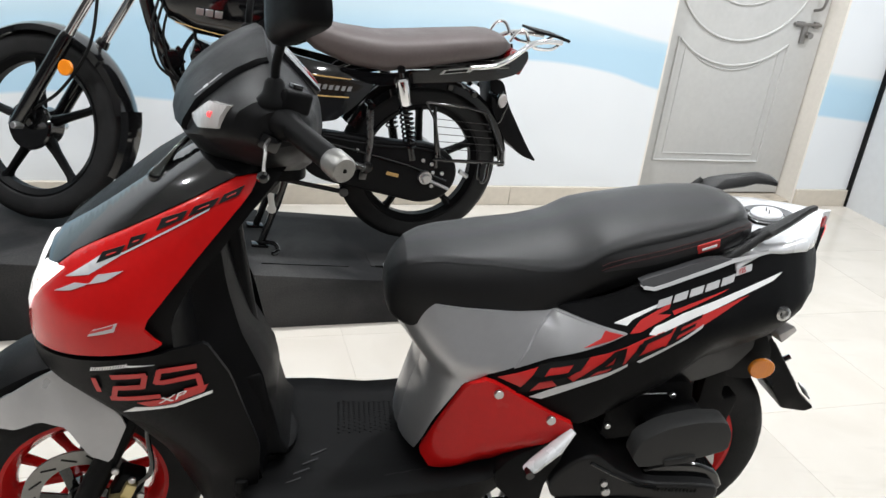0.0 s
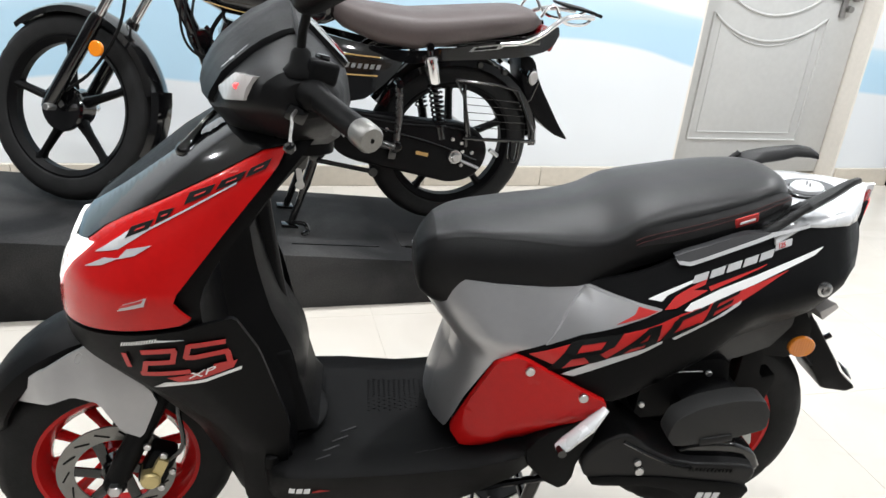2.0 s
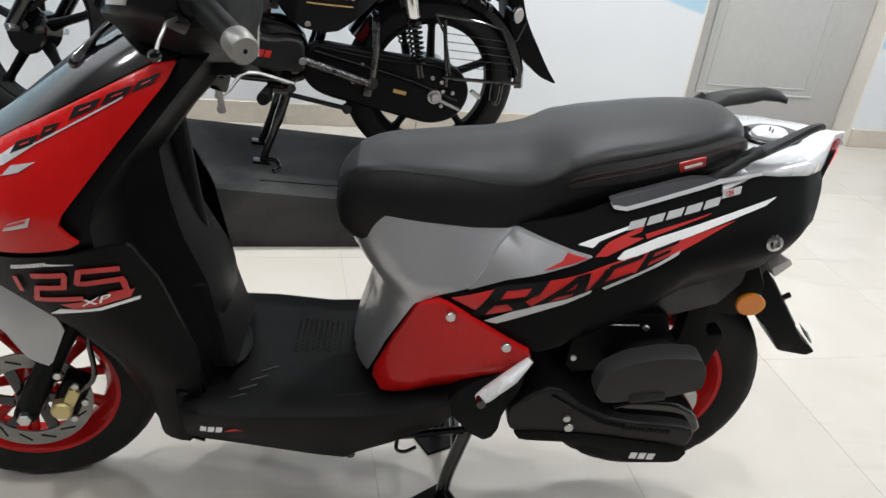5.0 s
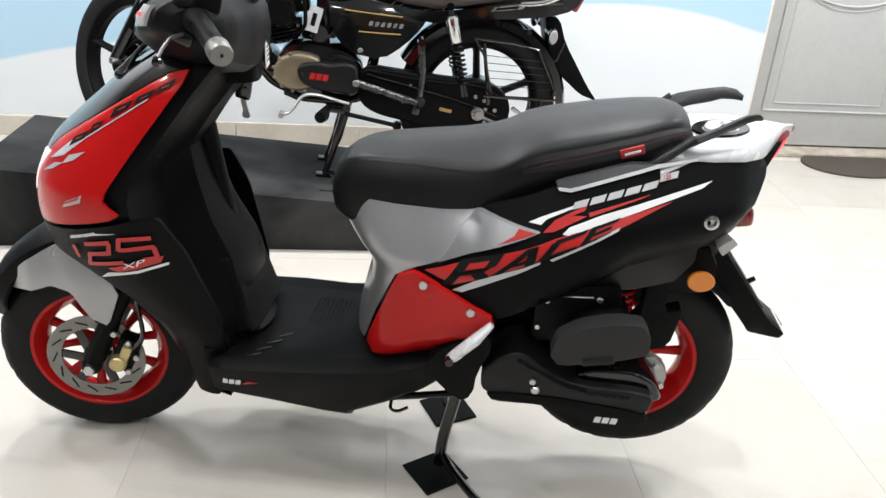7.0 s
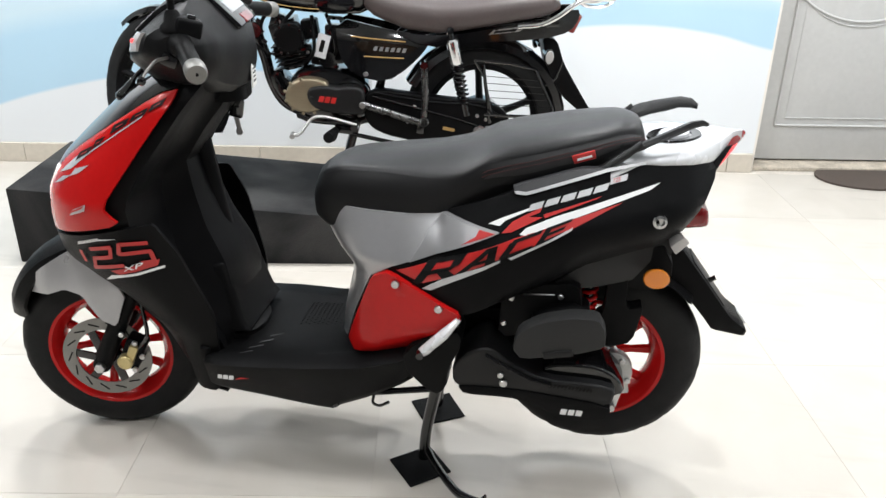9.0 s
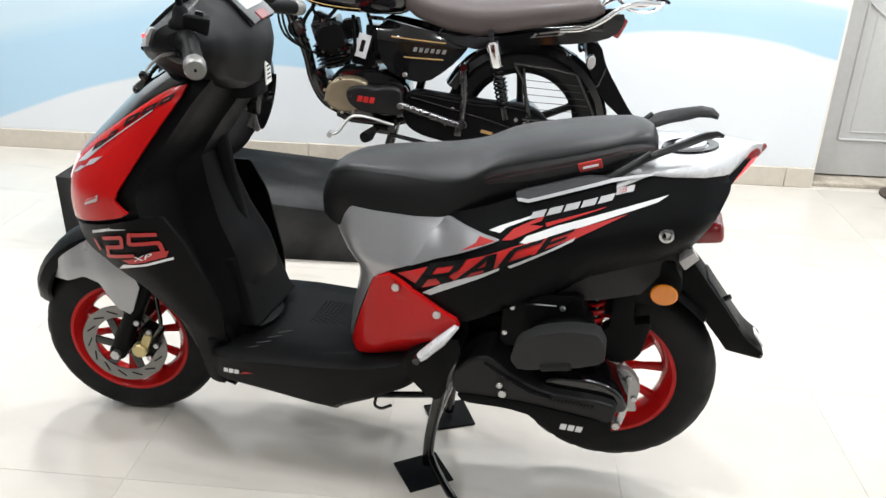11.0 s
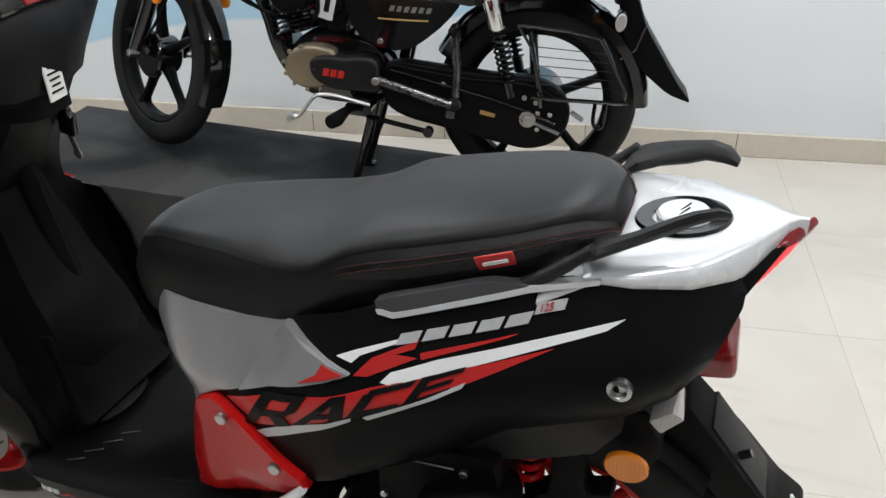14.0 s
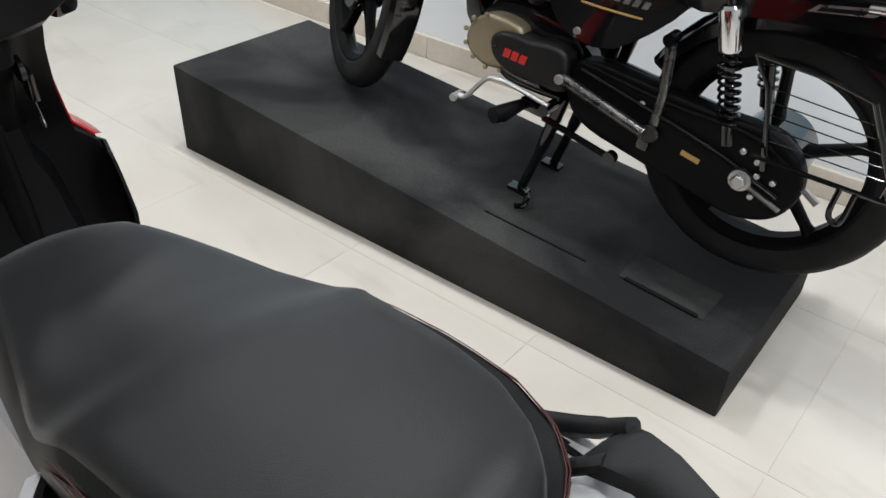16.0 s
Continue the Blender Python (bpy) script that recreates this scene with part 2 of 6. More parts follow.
def carpet():
    """Black needle-felt carpet with trodden dust in cloudy patches."""
    m, n, l, p = nodes_of("dusty_black_carpet")
    tc, cloud, fibre = n.new("ShaderNodeTexCoord"), n.new("ShaderNodeTexNoise"), n.new("ShaderNodeTexNoise")
    cloud.inputs["Scale"].default_value, cloud.inputs["Detail"].default_value, cloud.inputs["Distortion"].default_value = 2.6, 6, 0.6
    fibre.inputs["Scale"].default_value, fibre.inputs["Detail"].default_value = 240, 2
    l.new(tc.outputs["Object"], cloud.inputs["Vector"])
    l.new(tc.outputs["Object"], fibre.inputs["Vector"])
    ramp = n.new("ShaderNodeValToRGB")
    ramp.color_ramp.elements[0].position, ramp.color_ramp.elements[1].position = 0.42, 0.66
    ramp.color_ramp.elements[0].color, ramp.color_ramp.elements[1].color = (0.008, 0.008, 0.0088, 1), (0.042, 0.0415, 0.041, 1)
    l.new(cloud.outputs["Fac"], ramp.inputs["Fac"])
    mr = n.new("ShaderNodeMapRange")
    mr.inputs["From Min"].default_value, mr.inputs["From Max"].default_value = 0.3, 0.7
    mr.inputs["To Min"].default_value, mr.inputs["To Max"].default_value = 0.75, 1.25
    l.new(fibre.outputs["Fac"], mr.inputs["Value"])
    sc = n.new("ShaderNodeVectorMath")
    sc.operation = "SCALE"
    l.new(ramp.outputs["Color"], sc.inputs[0])
    l.new(mr.outputs[0], sc.inputs["Scale"])
    l.new(sc.outputs[0], p.inputs["Base Color"])
    p.inputs["Roughness"].default_value, p.inputs["Specular IOR Level"].default_value = 0.85, 0.25
    bp = n.new("ShaderNodeBump")
    l.new(fibre.outputs["Fac"], bp.inputs["Height"])
    bp.inputs["Strength"].default_value, bp.inputs["Distance"].default_value = 0.8, 0.001
    l.new(bp.outputs["Normal"], p.inputs["Normal"])
    return m


PLINTH = carpet()
TILE = tile_glaze()
GROUT = mat("tile_grout", (0.56, 0.52, 0.465), 0.9, 0.0, 0.25, 8)
WAVE_WALL = wall_paint()


# ---- mesh helpers ----
def ip(x, *keys):
    return float(np.interp(x, [k[0] for k in keys], [k[1] for k in keys]))


def part(name, bm, material, parent=None, label="", m=None, sharp=38):
    """Links a bmesh as one mesh object, as a part of its parent where one is given."""
    bmesh.ops.recalc_face_normals(bm, faces=bm.faces)
    me = bpy.data.meshes.new(name)
    bm.to_mesh(me)
    bm.free()
    for f in me.polygons:
        f.use_smooth = True
    me.set_sharp_from_angle(angle=radians(sharp))
    me.materials.append(material)
    ob = new(name, me)
    if parent:
        ob.parent = parent
    if m is not None:
        ob.matrix_basis = m
    if label:
        ob["label"] = label
    return ob


def thing(name, m, label, category, group="", kind=""):
    ob = new(name)
    ob.empty_display_size = 0.1
    ob.matrix_world = m
    return tagged(ob, label, category, group, kind)


def moved(bm, m):
    bmesh.ops.transform(bm, matrix=m, verts=bm.verts)
    return bm


def joined(*bms):
    """Several meshes as one."""
    out = bms[0]
    for b in bms[1:]:
        me = bpy.data.meshes.new("tmp")
        b.to_mesh(me)
        b.free()
        out.from_mesh(me)
        bpy.data.meshes.remove(me)
    return out


def bevelled(bm, width, segments=2, angle=30):
    edges = [e for e in bm.edges if len(e.link_faces) == 2 and e.calc_face_angle(0) > radians(angle)]
    bmesh.ops.bevel(bm, geom=edges, offset=width, segments=segments, affect="EDGES", profile=0.6, clamp_overlap=True)
    return bm


def block(sx, sy, sz, m=None, bev=0.0, segments=2):
    bm = bmesh.new()
    bmesh.ops.create_cube(bm, size=1)
    bmesh.ops.scale(bm, vec=(sx, sy, sz), verts=bm.verts)
    if bev:
        bevelled(bm, bev, segments)
    return moved(bm, m) if m is not None else bm


def loft(rings, cap=True, closed=True):
    bm = bmesh.new()
    rows = [[bm.verts.new(p) for p in ring] for ring in rings]
    n = len(rows[0])
    for a, b in zip(rows, rows[1:]):
        for k in range(n if closed else n - 1):
            q = (a[k], a[(k + 1) % n], b[(k + 1) % n], b[k])
            if len({v.index if v.index >= 0 else id(v) for v in q}) == 4:
                bm.faces.new(q)
    if cap:
        bm.faces.new(rows[0])
        bm.faces.new(rows[-1])
    return bm


def tube(points, r, n=10, flat=1.0):
    """A rod along points; r may change from point to point; flat squeezes its section upright."""
    pts = [Vector(p) for p in points]
    rs = r if isinstance(r, (list, tuple)) else [r] * len(pts)
    rings, side = [], None
    for k, p in enumerate(pts):
        way = (pts[min(k + 1, len(pts) - 1)] - pts[max(k - 1, 0)]).normalized()
        if side is None:
            side = way.cross(Vector((0, 0, 1)))
            if side.length < 0.05:
                side = way.cross(Vector((0, 1, 0)))
        side = (side - way * side.dot(way)).normalized()
        up = side.cross(way)
        rings.append([p + rs[k] * (math.cos(2 * math.pi * j / n) * side + flat * math.sin(2 * math.pi * j / n) * up) for j in range(n)])
    return loft(rings)


def bend(points, steps=5):
    """A smooth line through a few points (Catmull-Rom)."""
    p = [Vector(q) for q in points]
    p = [2 * p[0] - p[1], *p, 2 * p[-1] - p[-2]]
    out = []
    for a, b, c, d in zip(p, p[1:], p[2:], p[3:]):
        for k in range(steps):
            t = k / steps
            out.append(0.5 * (2 * b + (c - a) * t + (2 * a - 5 * b + 4 * c - d) * t * t + (3 * b - a - 3 * c + d) * t**3))
    return out + [p[-2]]


def lathe(profile, n=48, m=None, closed=True):
    """Turns a profile of (radius, y) about the y axis."""
    bm = bmesh.new()
    rows = [[bm.verts.new((r * math.cos(2 * math.pi * k / n), y, r * math.sin(2 * math.pi * k / n))) for k in range(n)] for r, y in profile]
    pairs = list(zip(rows, rows[1:])) + ([(rows[-1], rows[0])] if closed else [])
    for a, b in pairs:
        for k in range(n):
            bm.faces.new((a[k], a[(k + 1) % n], b[(k + 1) % n], b[k]))
    if not closed:
        for row in (rows[0], rows[-1]):
            if (row[0].co - row[n // 2].co).length > 1e-4:
                bm.faces.new(row)
    return moved(bm, m) if m is not None else bm


def disc(r, y0, y1, n=32, m=None, chamfer=0.0):
    c = chamfer
    return lathe([(r - c, y0), (r, y0 + c), (r, y1 - c), (r - c, y1)] if c else [(r, y0), (r, y1)], n, m, closed=False)


def rounded(poly, rounds=2, keep=0.25):
    """Cuts the corners of an outline."""
    for _ in range(rounds):
        out = []
        for k, a in enumerate(poly):
            b = poly[(k + 1) % len(poly)]
            out += [tuple(x + keep * (y - x) for x, y in zip(a, b)), tuple(y + keep * (x - y) for x, y in zip(a, b))]
        poly = out
    return poly


def prism(poly, y0, y1, bev=0.0, segments=2):
    """An outline in x and z, from y0 to y1."""
    bm = loft([[(x, y0, z) for x, z in poly], [(x, y1, z) for x, z in poly]])
    bmesh.ops.recalc_face_normals(bm, faces=bm.faces)
    return bevelled(bm, bev, segments, 50) if bev else bm


def skin(poly, half, side=-1, lift=0.0, thick=0.004, step=0.02):
    """A panel cut to an outline in x and z that lies on a body whose half width is half(x, z)."""
    bm = bmesh.new()
    bm.faces.new([bm.verts.new((x, 0, z)) for x, z in poly])
    for axis in (0, 2):
        lo, hi = min(p[axis // 2] for p in poly), max(p[axis // 2] for p in poly)
        for k in range(1, int((hi - lo) / step) + 1):
            co, no = [0, 0, 0], [0, 0, 0]
            co[axis], no[axis] = lo + k * step - 0.0007, 1
            bmesh.ops.bisect_plane(bm, geom=bm.verts[:] + bm.edges[:] + bm.faces[:], plane_co=co, plane_no=no, dist=1e-5)
    bmesh.ops.triangulate(bm, faces=[f for f in bm.faces if len(f.verts) > 4])
    for v in bm.verts:
        v.co.y = side * (half(v.co.x, v.co.z) + lift)
    outer = bm.faces[:]
    made = bmesh.ops.extrude_face_region(bm, geom=outer)
    for v in made["geom"]:
        if isinstance(v, bmesh.types.BMVert):
            v.co.y -= side * thick
    return bm


def glyphs(body, at, right, up, half, side=-1, lift=0.003, thick=0.0012, bold=0.0, warp=None):
    """Letters laid on a body: at, right and up are in x and z; right and up are one letter height long."""
    curve = bpy.data.curves.new("letters", "FONT")
    curve.body, curve.resolution_u, curve.offset = body, 3, bold
    tmp = bpy.data.objects.new("letters", curve)
    scene.collection.objects.link(tmp)
    bpy.context.view_layer.update()
    me = bpy.data.meshes.new_from_object(tmp.evaluated_get(bpy.context.evaluated_depsgraph_get()))
    bm = bmesh.new()
    bm.from_mesh(me)
    bpy.data.objects.remove(tmp)
    bpy.data.curves.remove(curve)
    bpy.data.meshes.remove(me)
    for k in range(1, 40):
        bmesh.ops.bisect_plane(bm, geom=bm.verts[:] + bm.edges[:] + bm.faces[:], plane_co=(0.13 * k, 0, 0), plane_no=(1, 0, 0), dist=1e-5)
    for v in bm.verts:
        a, b = v.co.x / 0.7, v.co.y / 0.7
        x, z = warp(a, b) if warp else (at[0] + right[0] * a + up[0] * b, at[1] + right[1] * a + up[1] * b)
        v.co = (x, side * (half(x, z) + lift), z)
    made = bmesh.ops.extrude_face_region(bm, geom=bm.faces[:])
    for v in made["geom"]:
        if isinstance(v, bmesh.types.BMVert):
            v.co.y -= side * thick
    return bm


# ---- the room ----
def build_room():
    def slab(name, u0, u1, v0, v1, z0, z1, material, bev=0.0):
        ob = part(name, block(u1 - u0, v1 - v0, z1 - z0, None, bev), material)
        ob.matrix_world = ROOM @ pose((u0 + u1) / 2, (v0 + v1) / 2, (z0 + z1) / 2)
        return tagged(ob, kind="structure")

    # the wall is one mesh with the doorway cut through it; its own origin is the room's corner
    D0, D1, DH, DEEP = 3.93, 4.955, 2.12, 0.135
    wall = joined(block(4.0 + D0, 0.2, CEILING, pose((D0 - 4.0) / 2, 0.1 + 0.02, CEILING / 2)),
                  block(5.53 - D1, 0.2, CEILING, pose((D1 + 5.53) / 2, 0.12, CEILING / 2)),
                  block(D1 - D0, 0.2, CEILING - DH, pose((D0 + D1) / 2, 0.12, (CEILING + DH) / 2)))
    ob = part("wall_north", wall, WAVE_WALL)
    ob.matrix_world = ROOM
    tagged(ob, kind="structure")
    slab("wall_east", 5.32, 5.52, -7.0, 0.22, 0, CEILING, GREY_WALL)
    # narrow black strip for the dark line up the corner of the walls
    slab("trim", 5.312, 5.3205, -0.012, 0.021, 0, CEILING, INK)
    # unseen walls, added dark to hold down reflections in the paint
    slab("wall_west", -4.2, -4.0, -7.0, 0.22, 0, CEILING, UNSEEN_WALL)
    slab("wall_south", -4.2, 5.73, -7.2, -7.0, 0, CEILING, UNSEEN_WALL)
    slab("ceiling", -4.2, 5.73, -7.2, 0.22, CEILING, CEILING + 0.1, CEILING_PAINT)
    # skirting, in lengths of one tile
    base = tagged(new("baseboard"), "cream glazed skirting tiles along the foot of the wall", "baseboard", kind="structure")
    base.matrix_world = ROOM
    u = -4.0
    while u < 5.3:
        if u < D0 - 0.02:
            n = min(0.598, D0 + 0.0 - u)
        else:
            u = max(u, D1)
            n = min(0.598, 5.31 - u)
        if n > 0.03:
            part("skirting_tile", block(n - 0.0007, 0.02, 0.097, None, 0.0012, 1), SKIRT, base, m=pose(u + n / 2, 0.01, 0.0485))
        u += 0.6
    # reveals of the doorway
    slab("trim", D0, D0 + 0.012, 0.021, DEEP + 0.08, 0, DH, FRAME_PAINT)
    slab("trim", D1 - 0.012, D1, 0.021, DEEP + 0.08, 0, DH, FRAME_PAINT)
    slab("trim", D0 + 0.012, D1 - 0.012, 0.021, DEEP + 0.08, DH - 0.012, DH, FRAME_PAINT)
    slab("threshold", D0 + 0.012, D1 - 0.012, 0.03, DEEP + 0.08, 0.0, 0.02, WORN, 0.004)

    # the door: a leaf with two moulded panels and a tower bolt
    door = tagged(new("door_1"), "closed grey-white panelled door with a steel tower bolt", "door", kind="structure")
    door.matrix_world = ROOM @ pose(D0 + 0.02, DEEP, 0.03)
    wide, high = D1 - D0 - 0.04, DH - 0.05
    part("door_leaf", block(wide, 0.04, high, pose(wide / 2, 0.03, high / 2), 0.003), DOOR_PAINT, door)

    def arc(c, r, a0, a1, n=20):
        return [(c[0] + r * math.cos(a0 + (a1 - a0) * k / n), c[1] + r * math.sin(a0 + (a1 - a0) * k / n)) for k in range(n + 1)]

    left, right, foot, dip = 0.115, wide - 0.195, 0.185, 0.715
    mid, half = (left + right) / 2, (right - left) / 2
    rad = 0.50
    cz = dip + rad
    span = math.asin(half / rad)
    sag = arc((mid, cz), rad, -math.pi / 2 + span, -math.pi / 2 - span, 24)
    outline = [(left, foot), (right, foot), *sag]
    inner = [(mid + (x - mid) * 0.85, foot + 0.04 + (z - foot) * 0.88) for x, z in outline]

    def moulding(line, r, name):
        pts = [(x, 0.008, z) for x, z in line]
        part(name, tube([*pts, pts[0]], r, 8, 0.8), DOOR_PAINT, door)

    moulding(outline, 0.008, "panel_moulding")
    moulding(inner, 0.004, "panel_moulding")
    ring = arc((mid, cz + 0.06), rad * 0.86, -math.pi * 0.93, -math.pi * 0.07, 30)
    top = [(right - 0.02, 1.62), (right - 0.02, 1.85), (left + 0.02, 1.85), (left + 0.02, 1.62)]
    moulding(ring + top, 0.008, "panel_moulding")
    ring = arc((mid, cz + 0.12), rad * 0.62, 0, 2 * math.pi, 40)
    moulding(ring[:-1], 0.005, "panel_moulding")
    part("tower_bolt", joined(tube([(wide - 0.20, 0.0, 0.955), (wide - 0.03, 0.0, 0.955)], 0.009, 12), block(0.05, 0.012, 0.03, pose(wide - 0.16, 0.003, 0.955), 0.003),
                                     block(0.03, 0.014, 0.034, pose(wide - 0.06, 0.003, 0.955), 0.003)), OLD_STEEL, door, "tarnished steel tower bolt")
    part("padlock_hasp", joined(block(0.034, 0.014, 0.1, pose(wide - 0.125, 0.002, 0.905), 0.004), disc(0.017, -0.022, 0.004, 16, pose(wide - 0.095, 0, 0.90))), OLD_STEEL, door, "steel hasp with a round knob")
    part("door_handle", tube(bend([(wide - 0.10, 0.0, 1.03), (wide - 0.09, -0.05, 1.05), (wide - 0.085, -0.05, 1.12), (wide - 0.09, 0.0, 1.15)]), 0.008, 10), OLD_STEEL, door)

    # floor: grout bed and tiles of 600 mm
    ob = part("floor", block(9.93, 7.42, 0.1), GROUT)
    ob.matrix_world = ROOM @ pose(0.765, -3.49, -0.0512)
    tagged(ob, "cream vitrified floor tiles with fine grout joints", "floor", kind="structure")
    return ob


def lay_tiles(floor):
    tile = block(0.5991, 0.5991, 0.01, None, 0.0004, 1)
    me = bpy.data.meshes.new("tile")
    tile.to_mesh(me)
    tile.free()
    me.materials.append(TILE)
    inv = floor.matrix_world.inverted()
    for i in range(-3, 14):
        for j in range(-10, 3):
            u, v = 2.155 - 1.8 + 0.6 * i - 1.2 + 0.3, -1.80 + 0.6 * j + 0.3 - 0.02
            if -4.0 < u - 0.2 and u < 5.6 and -6.9 < v < 0.36:
                ob = new("tile", me)
                ob.parent = floor
                ob.matrix_basis = inv @ ROOM @ pose(u, v, -0.005)


def build_ceiling_lights():
    for u, v, watts in LAMPS:
        light = thing("ceiling_light", ROOM @ pose(u, v, CEILING), "small round white ceiling downlight with a slim rim", "ceiling light", "ceiling lights")
        part("rim", moved(lathe([(0.092, -0.002), (0.092, 0.012), (0.108, 0.009), (0.11, -0.002)], 40), pose(0, 0, -0.002, -90, 0, 0)), CEILING_PAINT, light)
        part("diffuser", moved(disc(0.092, 0.0, 0.008, 40), pose(0, 0, -0.002, -90, 0, 0)), LIT_PANEL, light)


LIT_PANEL = lens("lit_diffuser", (0.9, 0.9, 0.9), (1.0, 0.99, 0.97), 6.0)
floor_ob = build_room()
build_ceiling_lights()


def build_door_mat():
    ring = [(0.26 * math.cos(a), 0.18 * math.sin(a)) for a in (2 * math.pi * k / 48 for k in range(48))]
    bm = bmesh.new()
    bm.faces.new([bm.verts.new((x, y, 0)) for x, y in ring])
    made = bmesh.ops.extrude_face_region(bm, geom=bm.faces[:])
    bmesh.ops.translate(bm, vec=(0, 0, 0.012), verts=[v for v in made["geom"] if isinstance(v, bmesh.types.BMVert)])
    bmesh.ops.recalc_face_normals(bm, faces=bm.faces)
    ob = part("door_mat", bevelled(bm, 0.004), MAT_BROWN)
    ob.matrix_world = ROOM @ pose(4.50, -0.07, 0.0)
    tagged(ob, "dark brown oval coir mat lying before the door", "door mat")


build_door_mat()


# ---- the plinth ----
BIKE = pose(-0.85, 0.787, 0.296, 0, 4.79, 9.3) @ pose(1.137, 0.307, 0.39, 0, 2.0, 1.7) @ pose(-1.137, 0, -0.39)   # the motorcycle: x towards its tail


def build_plinth():
    m = pose(-0.838, 0.762, 0, 0, 0, 9.75)
    root = thing("display_plinth", m, "low sloping display stand covered in worn black carpet", "display stand")
    bm = loft([[(0, 0, 0), (1.875, 0, 0), (1.875, 0, 0.139), (0, 0, 0.296)], [(0, 0.59, 0), (1.875, 0.59, 0), (1.875, 0.59, 0.139), (0, 0.59, 0.296)]])
    bmesh.ops.recalc_face_normals(bm, faces=bm.faces)
    part("body", bevelled(bm, 0.006, 2), PLINTH, root)
    slope = pose(0, 0, 0.296, 0, 4.79, 0)
    part("carpet_patch", block(0.22, 0.12, 0.003, pose(1.66, 0.17, 0.0015), 0.001, 1), PLINTH, root, "loose patch of black carpet", m=slope)
    part("seam", block(0.30, 0.005, 0.003, pose(1.32, 0.05, 0.0012)), INK, root, m=slope @ pose(0, 0, 0, 0, 0, 2))
    part("batten", block(0.19, 0.012, 0.006, pose(1.66, 0.112, 0.003), 0.001, 1), INK, root, m=slope)


build_plinth()


# ---- the scooter ----
def rear_half(x, z):
    """Half width of the scooter's rear body."""
    nose = ip(z, (0.30, 0.646), (0.42, 0.660), (0.52, 0.684), (0.56, 0.684), (0.617, 0.634), (0.645, 0.615), (0.70, 0.600))
    w = ip(x, (0.80, 0.195), (0.92, 0.235), (1.0, 0.248), (1.1, 0.238), (1.2, 0.222), (1.34, 0.192), (1.40, 0.165), (1.455, 0.104), (1.5, 0.045), (1.52, 0.006))
    if x < 0.80:
        u = min(1.0, max(0.0, (0.80 - x) / (0.80 - nose)))
        w = 0.195 * (1 - u**2.4) ** (1 / 2.4)
    top = ip(x, (0.62, 0.66), (0.9, 0.72), (1.03, 0.79), (1.3, 0.855), (1.5, 0.89))
    low = ip(x, (0.70, 0.30), (0.97, 0.455), (1.133, 0.554), (1.211, 0.618), (1.357, 0.648), (1.45, 0.70))
    t = min(1.2, max(0.0, (z - top + 0.12) / 0.12))
    b = min(1.0, max(0.0, (low + 0.06 - z) / 0.06))
    w -= 0.35 * max(0.0, min(0.1, z - 0.60)) * min(1.0, max(0.0, (0.96 - x) / 0.18))
    return max(0.0, w - 0.07 * t * min(1.0, max(0.0, (x - 0.80) / 0.11)) - 0.045 * b)


# height, nose, widest place and half width of the front shield
SHIELD = ((0.19, 0.26, 0.365, 0.165), (0.35, 0.17, 0.375, 0.195), (0.45, 0.08, 0.31, 0.225), (0.525, -0.02, 0.27, 0.25), (0.57, -0.032, 0.25, 0.262), (0.63, -0.032, 0.24, 0.272),
          (0.66, -0.028, 0.235, 0.277), (0.71, -0.012, 0.23, 0.28), (0.77, 0.02, 0.26, 0.27), (0.85, 0.11, 0.32, 0.255), (0.92, 0.19, 0.37, 0.24), (0.97, 0.27, 0.41, 0.21), (1.02, 0.34, 0.43, 0.15))


def shield_at(z):
    zs = [r[0] for r in SHIELD]
    return [sum(f * float(np.interp(z + d, zs, [r[k] for r in SHIELD])) for d, f in ((-0.016, 0.25), (0, 0.5), (0.016, 0.25))) for k in (1, 2, 3)]


def front_half(x, z):
    """Half width of the scooter's front shield."""
    xn, xw, w = shield_at(z)
    u = min(1.0, max(0.0, (xw - x) / (xw - xn)))
    return w * (1 - u**2.1) ** (1 / 2.1) - max(0.0, x - xw) * 0.35


def bolt_head(parent, place, r=0.008, label="", material=None):
    part("bolt", disc(r, -0.004, 0.004, 12, pose(*place), 0.0015), material or STEEL, parent, label)


def build_tyre(name, R, half, rim, parent, m, label="", blocks=0):
    """A tyre with a rounded tread cut by slanting grooves."""
    prof = []
    for k in range(13):
        a = math.pi * (k / 12)
        prof.append((R - (R - rim) * (1 - math.sin(a) ** 0.75) * 0.98, -half * math.cos(a) * (1.0 if 1 < k < 11 else 0.86)))
    prof += [(rim - 0.008, half * 0.7), (rim - 0.008, -half * 0.7)]
    n = 60 + 60 * bool(blocks)
    bm = lathe(prof, n)
    bm.verts.ensure_lookup_table()
    if blocks:
        for i in (2, 3, 4, 5, 7, 8, 9, 10):
            for k in range(n):
                if (k + 2 * abs(i - 6)) % 5 == 0:
                    v = bm.verts[i * n + k]
                    out = Vector((v.co.x, 0, v.co.z)).normalized()
                    v.co -= out * 0.0035
    ob = part(name, bm, RUBBER, parent, label, m=m, sharp=60)
    return ob


